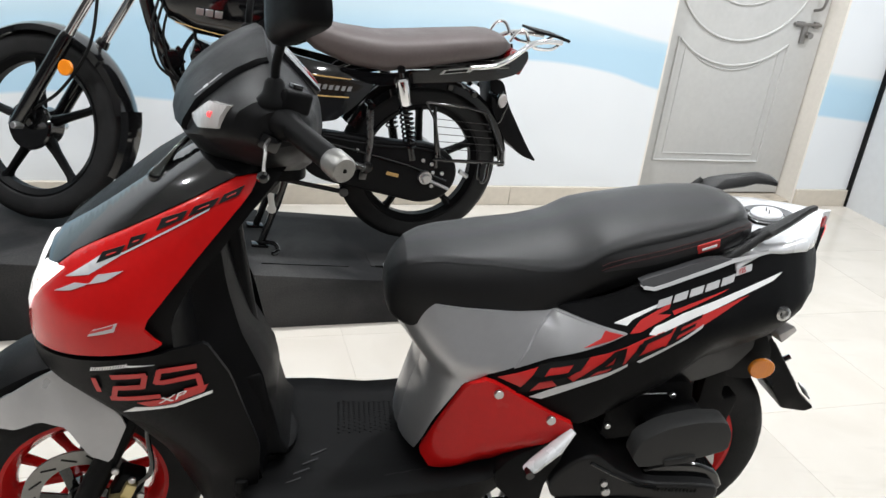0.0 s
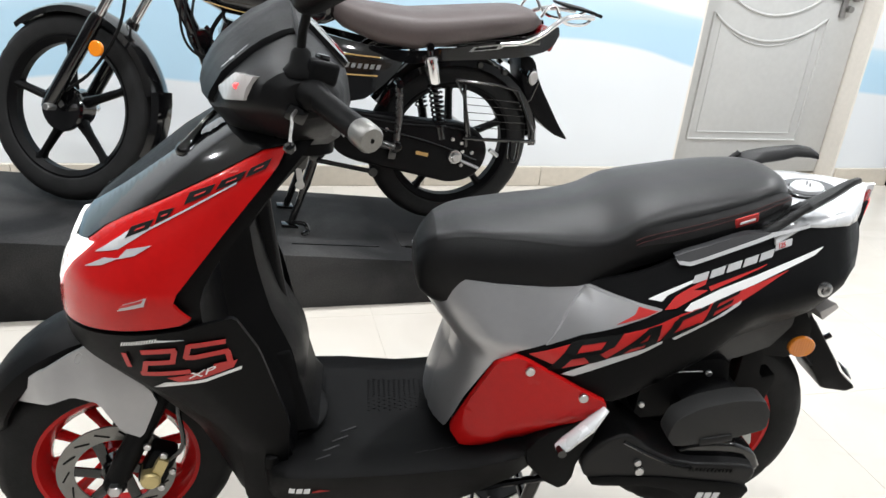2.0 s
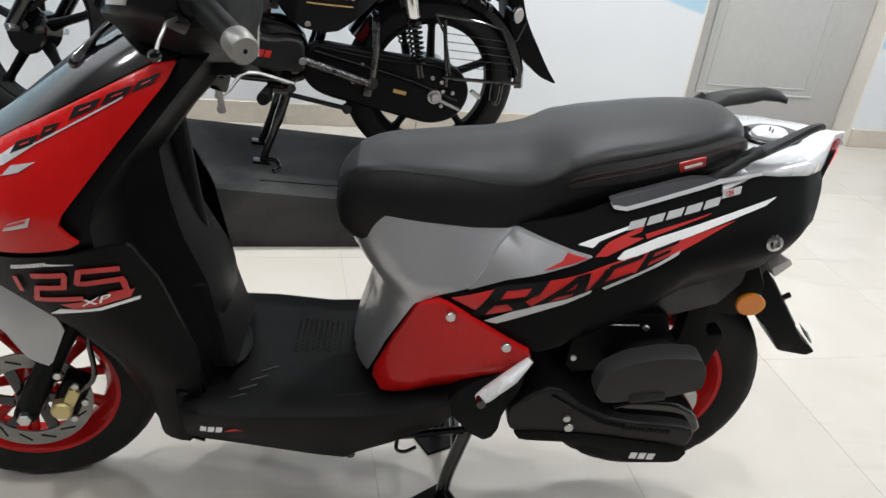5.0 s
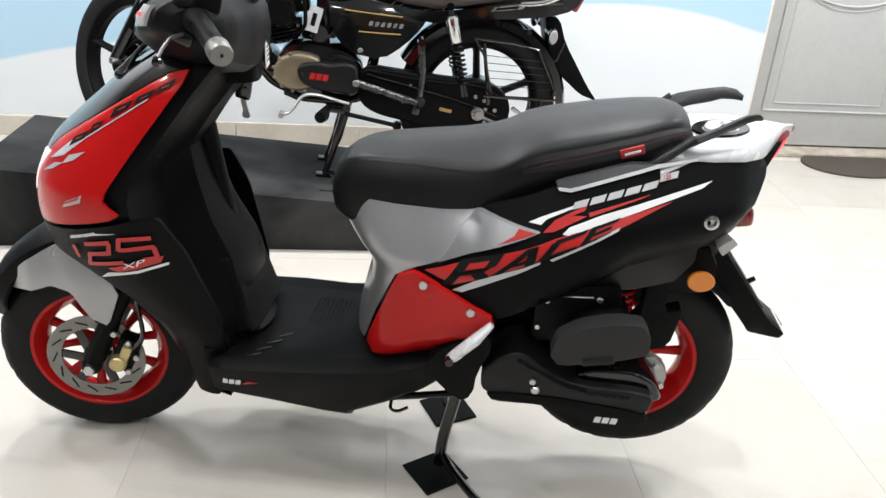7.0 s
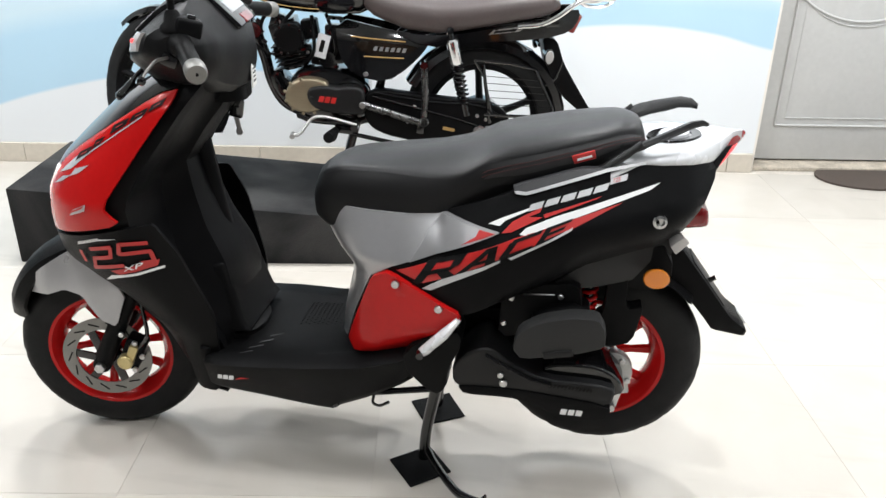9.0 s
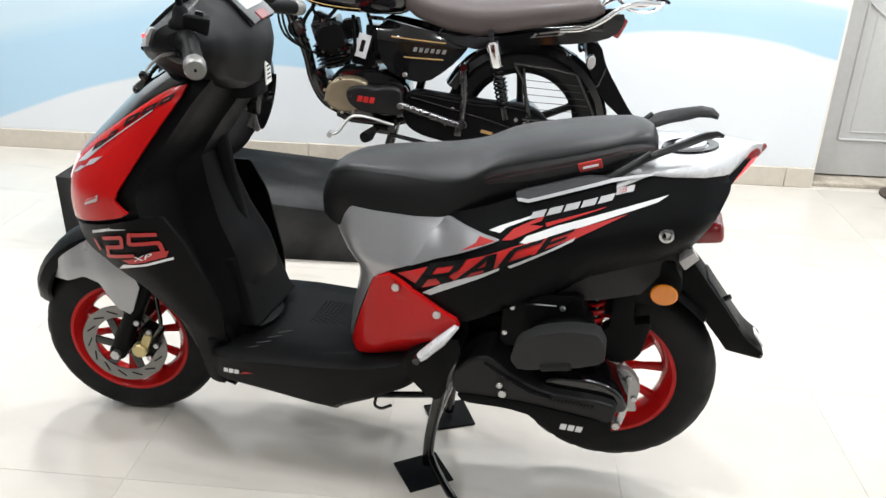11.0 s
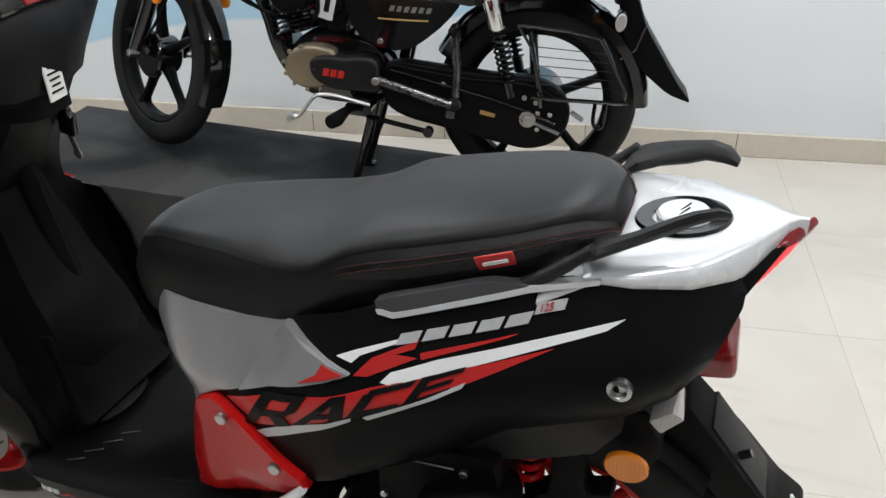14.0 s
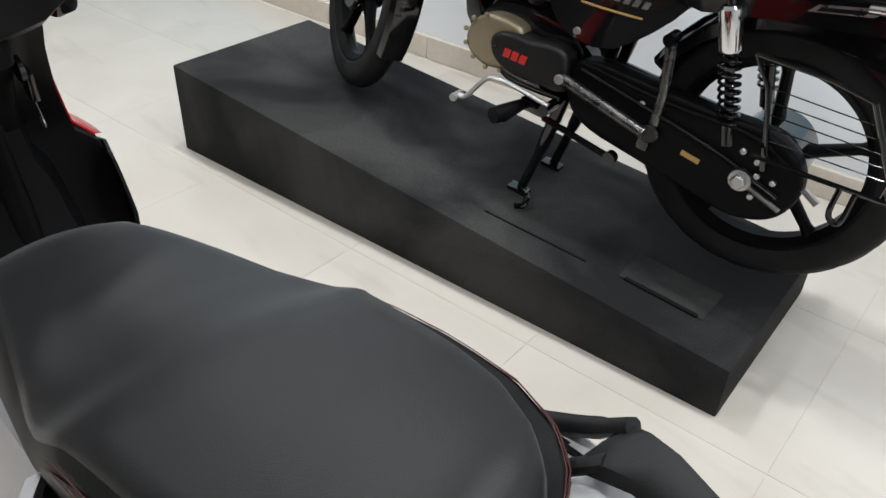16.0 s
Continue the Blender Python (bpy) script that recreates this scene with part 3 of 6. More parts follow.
def build_scooter():
    root = thing("scooter", pose(0, 0, 0), "red, black and silver sport scooter propped on its centre stand", "scooter")
    # -- hidden core that carries the panels --
    frame_bm = joined(tube(bend([(0.30, 0, 0.85), (0.36, 0, 0.5), (0.45, 0, 0.27), (0.75, 0, 0.26), (0.95, 0, 0.36), (1.15, 0, 0.62), (1.38, 0, 0.75)]), 0.025, 10))
    part("frame", frame_bm, MATTE, root)

    # -- front shield --
    rings = []
    for k in range(30):
        z = 0.20 + 0.765 * k / 29
        xn, xw, w = shield_at(z)
        deep = ip(z, (0.20, 0.38), (0.36, 0.41), (0.42, 0.41), (0.47, 0.41), (0.52, 0.398), (0.60, 0.355), (0.68, 0.330), (0.755, 0.312), (0.83, 0.362), (0.90, 0.420), (0.965, 0.44))
        col = ip(z, (0.20, 0.14), (0.40, 0.13), (0.55, 0.105), (0.75, 0.085), (0.97, 0.08))
        ring = []
        for j in range(25):
            a = math.pi * j / 24
            s, c = math.sin(a), math.cos(a)
            ring.append((xw - (xw - xn - 0.006) * s ** (2 / 2.1), (w - 0.006) * math.copysign(abs(c) ** (2 / 2.1), -c), z))
        edge = xw + 0.022
        for y, f in ((w - 0.012, 0.0), (0.7 * w, 0.03), (col + 0.03, 0.10), (col + 0.006, 0.55), (col - 0.006, 0.88), (col * 0.55, 1.0), (-col * 0.55, 1.0), (-col + 0.006, 0.88), (-col - 0.006, 0.55), (-col - 0.03, 0.10), (-0.7 * w, 0.03), (-w + 0.012, 0.0)):
            ring.append((edge + (deep - edge) * f, y, z))
        rings.append(ring)
    part("front_shield", loft(rings), MATTE, root, "matte black leg shield", sharp=30)

    red_front = rounded([(0.384, 0.955), (0.345, 0.945), (0.10, 0.795), (0.045, 0.745), (0.005, 0.715), (-0.018, 0.67), (-0.024, 0.602), (0.0, 0.608), (0.08, 0.630), (0.246, 0.676), (0.213, 0.711), (0.297, 0.828), (0.372, 0.928)], 1, 0.12)
    top_cover = rounded([(0.10, 0.797), (0.34, 0.945), (0.384, 0.958), (0.40, 0.985), (0.33, 0.99), (0.25, 0.95), (0.12, 0.845), (0.025, 0.772), (0.04, 0.745)], 1, 0.15)
    low_apron = rounded([(-0.018, 0.59), (0.08, 0.618), (0.246, 0.664), (0.306, 0.672), (0.343, 0.598), (0.392, 0.42), (0.388, 0.30), (0.366, 0.205), (0.304, 0.198), (0.303, 0.365), (0.262, 0.43), (0.205, 0.49), (0.12, 0.545), (0.0, 0.565)], 1, 0.08)
    for side in (-1, 1):
        part("front_panel", skin(red_front, front_half, side, 0.010, 0.008, 0.01), RED, root, "glossy red front panel", sharp=50)
        part("upper_cover", skin(top_cover, front_half, side, 0.007, 0.006, 0.008), GLOSS, root, "gloss black upper cover", sharp=50)
        part("lower_apron", skin(low_apron, front_half, side, 0.007, 0.009), MATTE, root, "matte black lower apron", sharp=50)
    # nose ridge that closes the gap between the two upper covers
    ridge = []
    for k in range(12):
        z = 0.765 + 0.22 * k / 11
        xn, xw, w = shield_at(z)
        ridge.append([(xn + 0.02 + 0.09 * abs(t) ** 1.7, t * 0.12, z + 0.006) for t in (-1, -0.7, -0.4, 0, 0.4, 0.7, 1)] + [(xn + 0.11, 0.06, z - 0.004), (xn + 0.11, -0.06, z - 0.004)])
    part("nose_ridge", loft(ridge), GLOSS, root, "gloss black nose ridge")
    # headlamp in the nose, with a bright side rim
    rings = []
    for k in range(7):
        z = 0.645 + 0.10 * k / 6
        xn = shield_at(z)[0]
        rings.append([(xn - 0.006 + 0.05 * abs(t) ** 2, t * (0.085 + 0.02 * math.sin(k)), z) for t in (-1, -0.6, -0.2, 0.2, 0.6, 1)] + [(xn + 0.06, 0.05, z), (xn + 0.06, -0.05, z)])
    lampu = part("headlamp", loft(rings), LIT_WHITE, root, "white headlamp lens in the nose")
    for side in (-1, 1):
        part("lamp_rim", skin([(-0.012, 0.690), (0.004, 0.720), (0.030, 0.748), (0.050, 0.757), (0.078, 0.766), (0.036, 0.722), (0.012, 0.688), (0.0, 0.660), (-0.014, 0.660)], front_half, side, 0.0150, 0.010), LIT_WHITE, lampu, "bright white lamp flank")

    def decal(poly, half, material, over, name="decal", lift=0.012, label=""):
        return part(name, skin(poly, half, -1, lift, 0.0012, 0.015), material, over, label)

    # graphics of the front: a word in slanting bars, silver flashes, the figures below
    front = root
    for quad in (((0.137, 0.792), (0.176, 0.814), (0.184, 0.828), (0.145, 0.808)), ((0.186, 0.823), (0.207, 0.836), (0.217, 0.851), (0.191, 0.839)), ((0.231, 0.857), (0.272, 0.881), (0.280, 0.895), (0.239, 0.875)),
                 ((0.280, 0.886), (0.318, 0.906), (0.327, 0.920), (0.289, 0.901)), ((0.325, 0.910), (0.356, 0.926), (0.364, 0.940), (0.333, 0.924))):
        a, b, c, d = (Vector(p) for p in quad)
        bar = decal(quad, front_half, INK, front, "name_bar", 0.0125)
        u0, u1 = a.lerp(d, 0.42), b.lerp(c, 0.42)
        v0, v1 = a.lerp(d, 0.58), b.lerp(c, 0.58)
        decal([tuple(u0.lerp(u1, 0.30)), tuple(u0.lerp(u1, 0.72)), tuple(v0.lerp(v1, 0.72)), tuple(v0.lerp(v1, 0.30))], front_half, RED_DECAL, bar, "bar_gap", 0.0135)
    decal([(0.083, 0.757), (0.146, 0.806), (0.186, 0.819), (0.127, 0.775)], front_half, SILVER_DECAL, front, "flash", 0.0119)
    decal([(0.064, 0.730), (0.102, 0.756), (0.128, 0.763), (0.097, 0.744)], front_half, SILVER_DECAL, front, "flash", 0.0122)
    decal([(0.127, 0.762), (0.142, 0.779), (0.184, 0.794), (0.156, 0.774)], front_half, SILVER_DECAL, front, "flash", 0.0122)
    decal([(0.181, 0.815), (0.312, 0.900), (0.313, 0.903), (0.183, 0.819)], front_half, SILVER_DECAL, front, "flash", 0.0122)
    decal([(0.127, 0.682), (0.138, 0.697), (0.177, 0.716), (0.172, 0.701)], front_half, SILVER_DECAL, front, "name_plate", 0.0122, "small silver plate with unreadable writing")
    decal([(0.130, 0.688), (0.169, 0.707), (0.172, 0.713), (0.134, 0.694)], front_half, RED_DECAL, front, "name_plate", 0.0132)
    figure = new("figure_mark")
    figure.parent = root
    figure["label"] = "large red block figures 125"
    for k, (a, b) in enumerate((((0.127, 0.596), (0.134, 0.568)), ((0.158, 0.607), (0.216, 0.621)), ((0.214, 0.620), (0.208, 0.592)), ((0.208, 0.595), (0.162, 0.584)), ((0.164, 0.586), (0.157, 0.556)), ((0.152, 0.557), (0.236, 0.577)),
                              ((0.292, 0.631), (0.236, 0.630)), ((0.237, 0.632), (0.230, 0.604)), ((0.229, 0.606), (0.296, 0.611)), ((0.294, 0.611), (0.299, 0.583)), ((0.300, 0.586), (0.272, 0.583)))):
        d = Vector((b[0] - a[0], b[1] - a[1])).normalized() * 0.0044
        q = (-d.y, d.x)
        decal([(a[0] - q[0], a[1] - q[1]), (b[0] - q[0], b[1] - q[1]), (b[0] + q[0], b[1] + q[1]), (a[0] + q[0], a[1] + q[1])], front_half, RED_DECAL, figure, "stroke", 0.0115 + 0.0003 * (k % 2))
    decal([(0.196, 0.556), (0.216, 0.549), (0.236, 0.556), (0.302, 0.575), (0.309, 0.590), (0.262, 0.578)], front_half, RED_DECAL, figure, "stroke", 0.0112)
    part("letters", glyphs("XP", (0.232, 0.562), (0.024, 0.007), (0.004, 0.013), front_half, -1, 0.0145), WHITE_DECAL, root, "small white letters XP")
    decal([(0.168, 0.522), (0.209, 0.537), (0.314, 0.567), (0.315, 0.573), (0.225, 0.548), (0.19, 0.541)], front_half, WHITE_DECAL, root, "flash", 0.0085)
    for k in range(14):
        x = 0.122 + 0.0045 * k
        decal([(x, 0.607 + 0.36 * (x - 0.118)), (x + 0.003, 0.608 + 0.36 * (x - 0.118)), (x + 0.006, 0.616 + 0.36 * (x - 0.118)), (x + 0.003, 0.615 + 0.36 * (x - 0.118))], front_half, WHITE_DECAL, root, "tick", 0.0085)
    decal([(0.185, 0.631), (0.230, 0.641), (0.185, 0.635)], front_half, WHITE_DECAL, root, "flash", 0.0085)

    # fixings of the inner shield: a bag hook, caps and the ignition lock with its key
    lock = part("ignition_lock", joined(disc(0.019, -0.015, 0.012, 20, pose(0.388, 0.105, 0.87), 0.004), block(0.032, 0.030, 0.045, pose(0.386, 0.122, 0.848, 0, 12, 0), 0.006)), GLOSS, root, "black ignition lock")
    part("key", joined(block(0.012, 0.003, 0.042, pose(0.385, 0.122, 0.808, 6, -8, 0), 0.001, 1), disc(0.009, -0.002, 0.002, 14, pose(0.386, 0.122, 0.79))), STEEL, lock, "steel key hanging in the lock")

    # -- floorboard --
    rings = []
    for x, zt, zb, w in ((0.345, 0.312, 0.222, 0.190), (0.362, 0.326, 0.220, 0.222), (0.40, 0.333, 0.222, 0.236), (0.48, 0.336, 0.214, 0.237), (0.60, 0.344, 0.198, 0.235), (0.655, 0.35, 0.194, 0.234), (0.675, 0.352, 0.208, 0.234), (0.74, 0.36, 0.236, 0.232), (0.82, 0.382, 0.28, 0.229), (0.88, 0.41, 0.32, 0.210)):
        rings.append([(x, y * w, z) for y, z in ((-1, zt - 0.012), (-0.94, zt), (-0.62, zt - 0.004), (0, zt - 0.003), (0.62, zt - 0.004), (0.94, zt), (1, zt - 0.012), (0.90, zb + 0.026), (0.78, zb), (0, zb - 0.002), (-0.78, zb), (-0.90, zb + 0.026))])
    board = part("floorboard", loft(rings), GRAIN, root, "black plastic footboard with worn grooves", sharp=45)
    dots = []
    for i in range(17):
        for j in range(11):
            x, y = 0.54 + 0.011 * i, -0.045 + 0.0135 * j + 0.007 * (i % 2)
            dots.append(moved(disc(0.0030, 0, 0.0014, 6), pose(x, y, ip(x, (0.48, 0.333), (0.60, 0.341), (0.64, 0.345), (0.74, 0.357)) - 0.0005, 90, 0, 0)))
    tagged(part("grip_dots", joined(*dots), GRAIN, board), kind="stuff")
    for k in range(4):
        x, y = 0.452 + 0.016 * k, -0.190 + 0.028 * k
        part("rib", block(0.034, 0.0035, 0.003, pose(x, y, ip(x, (0.40, 0.330), (0.48, 0.333), (0.60, 0.341)) + 0.0004, 0, -3, 28), 0.001, 1), STEP, board)
    for k in range(3):
        part("rib", block(0.026, 0.003, 0.003, pose(0.64 + 0.03 * k, -0.185 + 0.004 * k, 0.3455 + 0.003 * k, 0, -6, 14), 0.001, 1), CARBON, board)
    # the board curves up into the shield
    plan = rounded([(0.335, -0.205), (0.372, -0.212), (0.376, -0.150), (0.425, -0.122), (0.452, -0.090), (0.458, -0.030), (0.440, 0.030), (0.385, 0.090), (0.335, 0.100)], 2)
    ledge = loft([[(x, y, 0.318) for x, y in plan], [(x, y, 0.342) for x, y in plan], [(x - 0.006 * (x > 0.36), y * 0.97, 0.3465) for x, y in plan]])
    bmesh.ops.recalc_face_normals(ledge, faces=ledge.faces)
    part("foot_rest", ledge, GRAIN, root, "raised rounded ledge where the board meets the shield")
    rise = loft([[(x, y * w, z) for x, z, w in ((0.34, 0.35, 0.15), (0.445, 0.35, 0.135), (0.425, 0.375, 0.13), (0.41, 0.43, 0.12), (0.385, 0.52, 0.11), (0.33, 0.52, 0.12))] for y in (-1, -0.85, 0, 0.85, 1)])
    bmesh.ops.recalc_face_normals(rise, faces=rise.faces)
    part("tunnel_foot", bevelled(rise, 0.012, 3, 35), GRAIN, root)
    decal_half = lambda x, z: ip(x, (0.37, 0.2175), (0.40, 0.2245), (0.45, 0.2250))
    for k, (a, b) in enumerate(((0.392, 0.403), (0.406, 0.417), (0.420, 0.431))):
        part("maker_bar", skin([(a, 0.276), (b, 0.2765), (b + 0.002, 0.288), (a + 0.002, 0.2875)], decal_half, -1, 0.001, 0.006), WHITE_DECAL, board)
    part("maker_bar", skin([(0.436, 0.278), (0.47, 0.284), (0.45, 0.286)], decal_half, -1, 0.001, 0.006), RED_DECAL, board)

    # -- under-seat body and tail panels --
    silver = rounded([(0.606, 0.70), (0.74, 0.70), (0.84, 0.70), (0.896, 0.706), (0.917, 0.712), (1.034, 0.700), (0.796, 0.587), (0.755, 0.562), (0.712, 0.46), (0.685, 0.375), (0.657, 0.370), (0.668, 0.45), (0.688, 0.525), (0.688, 0.558), (0.652, 0.602), (0.618, 0.65)], 1, 0.06)
    red = rounded([(0.796, 0.582), (0.760, 0.566), (0.722, 0.47), (0.692, 0.384), (0.712, 0.364), (0.80, 0.374), (0.862, 0.396), (0.971, 0.513)], 1, 0.1)
    black = rounded([(0.78, 0.578), (1.03, 0.693), (0.90, 0.709), (1.05, 0.775), (1.19, 0.822), (1.305, 0.838), (1.40, 0.834), (1.446, 0.828), (1.456, 0.812), (1.455, 0.795), (1.425, 0.735), (1.395, 0.695), (1.35, 0.672), (1.20, 0.617), (1.03, 0.542), (0.965, 0.510)], 1, 0.08)
    inner = [(0.70, 0.36), (0.76, 0.57), (0.90, 0.68), (1.05, 0.75), (1.30, 0.80), (1.42, 0.80), (1.38, 0.70), (1.20, 0.62), (1.0, 0.53), (0.93, 0.42)]
    part("under_body", prism(inner, -0.135, 0.135, 0.02), MATTE, root)
    for side in (-1, 1):
        part("side_panel", skin(black, rear_half, side, 0.0, 0.008), MATTE, root, "satin black side panel", sharp=50)
        part("silver_panel", skin(silver, rear_half, side, 0.004, 0.008, 0.01), SILVER, root, "satin silver under-seat panel", sharp=50)
        part("silver_wing", skin([(0.842, 0.607), (0.862, 0.640), (0.882, 0.680), (0.908, 0.711), (1.030, 0.700)], lambda x, z: rear_half(x, z) + 0.010 * min(1.0, max(0.0, (z - 0.600) / 0.06)) * min(1.0, max(0.0, (1.035 - x) / 0.10)), side, 0.0045, 0.012), SILVER, root, "raised silver wing of the under-seat panel", sharp=50)
        part("tail_lower_panel", skin(rounded([(1.130, 0.566), (1.235, 0.644), (1.30, 0.668), (1.385, 0.698), (1.405, 0.668), (1.375, 0.610), (1.335, 0.575), (1.224, 0.558)], 1, 0.12), lambda x, z: ip(x, (1.13, 0.205), (1.25, 0.165), (1.40, 0.110)) + 0.25 * min(0.0, z - 0.62), side, 0.0, 0.008), CARBON, root, "dark grey lower tail panel", sharp=50)
        part("red_panel", skin(red, rear_half, side, 0.016, 0.018), RED, root, "glossy red lower panel", sharp=50)
    nose_at = lambda z: next(x / 1000 for x in range(590, 800) if rear_half(x / 1000, z) > 0.055)
    rings = []
    for k in range(23):
        z = 0.372 + 0.330 * k / 22
        x = nose_at(z)
        rings.append([(x + 0.004, -0.064, z), (x - 0.0035, -0.045, z), (x - 0.006, 0, z), (x - 0.0035, 0.045, z), (x + 0.004, 0.064, z), (x + 0.03, 0.05, z), (x + 0.03, -0.05, z)])
    part("silver_front", loft(rings), SILVER, root, "silver front of the under-seat body", sharp=50)
    # decals on the side panel
    L = 0.0022
    decal([(0.815, 0.584), (0.90, 0.622), (1.06, 0.692), (1.173, 0.733), (1.267, 0.766), (1.178, 0.719), (1.034, 0.649), (0.873, 0.568)], rear_half, RED_DECAL, root, "flash", L)
    def race(a, b):
        s = min(1.0, a / 3.75)
        s = 1.32 * s - 0.32 * s * s
        h = (1 - 0.55 * s) * b
        return 0.846 + 0.312 * s + 0.040 * h, 0.556 + 0.152 * s + 0.064 * h

    word = new("letters")
    word.parent = root
    word["label"] = "black tapering letters RACE on a red flash"
    rows = {
        "R": (((0, 0), (0.24, 0), (0.24, 1), (0, 1)), ((0.24, 0.82), (0.85, 0.82), (0.85, 1), (0.24, 1)), ((0.64, 0.48), (0.85, 0.55), (0.85, 0.84), (0.64, 0.84)), ((0.24, 0.38), (0.72, 0.38), (0.80, 0.56), (0.24, 0.56)), ((0.42, 0.40), (0.66, 0.40), (0.95, 0), (0.68, 0))),
        "A": (((0, 0), (0.24, 0), (0.56, 1), (0.36, 1)), ((0.66, 0), (0.90, 0), (0.62, 1), (0.42, 1)), ((0.2, 0.24), (0.72, 0.24), (0.68, 0.42), (0.24, 0.42))),
        "C": (((0, 0.1), (0.22, 0.1), (0.22, 0.9), (0, 0.9)), ((0.06, 0), (0.85, 0), (0.85, 0.2), (0.06, 0.2)), ((0.06, 0.8), (0.85, 0.8), (0.85, 1), (0.06, 1))),
        "E": (((0, 0), (0.22, 0), (0.22, 1), (0, 1)), ((0.22, 0), (0.85, 0), (0.85, 0.19), (0.22, 0.19)), ((0.22, 0.42), (0.75, 0.42), (0.75, 0.6), (0.22, 0.6)), ((0.22, 0.81), (0.85, 0.81), (0.85, 1), (0.22, 1)))}
    for k, letter in enumerate("RACE"):
        for j, quad in enumerate(rows[letter]):
            decal([race(k * 0.95 + p[0], p[1]) for p in quad], rear_half, INK, word, "stroke", 0.0042 + 0.0002 * j)
    decal([(0.873, 0.557), (0.893, 0.558), (0.917, 0.574), (1.035, 0.643), (1.036, 0.648), (0.923, 0.594)], rear_half, SILVER_DECAL, root, "flash", 0.0045)
    decal([(1.052, 0.653), (1.175, 0.720), (1.172, 0.714), (1.058, 0.650)], rear_half, SILVER_DECAL, root, "flash", 0.0045)
    decal([(1.007, 0.713), (1.03, 0.725), (1.103, 0.754), (1.098, 0.749), (1.04, 0.722), (1.03, 0.712)], rear_half, WHITE_DECAL, root, "flash", L)
    decal([(1.071, 0.700), (1.082, 0.712), (1.137, 0.735), (1.338, 0.803), (1.320, 0.790), (1.083, 0.699)], rear_half, WHITE_DECAL, root, "flash", L)
    decal([(1.035, 0.700), (1.055, 0.722), (1.112, 0.752), (1.108, 0.742), (1.085, 0.732), (1.112, 0.733), (1.054, 0.703)], rear_half, RED_DECAL, root, "flash", 0.0032)
    decal([(1.115, 0.738), (1.225, 0.775), (1.215, 0.770), (1.118, 0.732)], rear_half, RED_DECAL, root, "flash", L)
    decal([(0.955, 0.668), (1.022, 0.6985), (0.990, 0.702), (0.983, 0.688)], lambda x, z: rear_half(x, z) + 0.010 * min(1.0, max(0.0, (z - 0.600) / 0.06)) * min(1.0, max(0.0, (1.035 - x) / 0.10)), RED_DECAL, root, "flash", 0.0065)
    # raised name bars, shoulder moulding and badge
    for k in range(5):
        a = 1.084 + 0.0312 * k
        z = 0.742 + 0.0094 * k
        outer_poly = [(a, z), (a + 0.026, z + 0.008), (a + 0.0305, z + 0.0205), (a + 0.0045, z + 0.0125)]
        decal(outer_poly, rear_half, SILVER_DECAL, root, "name_bar", 0.004)
    badge = decal([(1.240, 0.797), (1.272, 0.806), (1.274, 0.817), (1.242, 0.808)], rear_half, SILVER_DECAL, root, "badge", 0.0045, "small badge with red figures 125")
    part("figure_mark", glyphs("125", (1.2445, 0.8005), (0.0072, 0.002), (0.0008, 0.0078), rear_half, -1, 0.0062), RED_DECAL, badge)
    for side in (-1, 1):
        part("shoulder_moulding", skin(rounded([(1.050, 0.786), (1.182, 0.825), (1.214, 0.826), (1.232, 0.826), (1.080, 0.778), (1.056, 0.776)], 1, 0.15), rear_half, side, 0.011, 0.015), STEP, root, "satin grey step moulding under the seat")
        part("edge_trim", skin([(1.054, 0.777), (1.058, 0.773), (1.078, 0.772), (1.232, 0.8205), (1.306, 0.8365), (1.306, 0.8415), (1.23, 0.826), (1.077, 0.7775), (1.060, 0.7785)], rear_half, side, 0.012, 0.015), SILVER_DECAL, root, "silver edge trim")
        bolt_head(root, (0.816, side * 0.224, 0.561), 0.009)
        bolt_head(root, (0.913, side * 0.252, 0.526), 0.009)
        part("side_bolt", lathe([(0.014, 0), (0.014, 0.008), (0.009, 0.010), (0.006, 0.003)], 20, pose(1.343, side * 0.187, 0.733) @ pose(0, 0, 0, 180 if side < 0 else 0, 0, 0), False), STEEL, root, "steel dress bolt")
        bolt_head(root, (0.686, side * 0.10, 0.402), 0.008)

    # -- seat --
    crest = lambda x: ip(x, (0.607, 0.728), (0.612, 0.745), (0.625, 0.762), (0.645, 0.775), (0.67, 0.784), (0.70, 0.788), (0.75, 0.793), (0.80, 0.800), (0.87, 0.811), (0.93, 0.824), (0.955, 0.832), (0.98, 0.841), (1.005, 0.849), (1.03, 0.856), (1.07, 0.864), (1.14, 0.878), (1.2, 0.888), (1.255, 0.897), (1.28, 0.896), (1.297, 0.889), (1.306, 0.878), (1.31, 0.866))
    foot = lambda x: ip(x, (0.607, 0.672), (0.615, 0.655), (0.635, 0.643), (0.66, 0.640), (0.79, 0.650), (0.884, 0.672), (0.91, 0.697), (1.0, 0.738), (1.146, 0.789), (1.264, 0.832), (1.31, 0.845))
    fold_y = lambda x: ip(x, (0.607, 0.055), (0.615, 0.070), (0.63, 0.084), (0.66, 0.097), (0.70, 0.106), (0.79, 0.123), (0.87, 0.142), (0.92, 0.155), (0.95, 0.158), (0.98, 0.154), (1.01, 0.146), (1.075, 0.138), (1.14, 0.131), (1.2, 0.119), (1.25, 0.098), (1.28, 0.078), (1.30, 0.056), (1.31, 0.040))
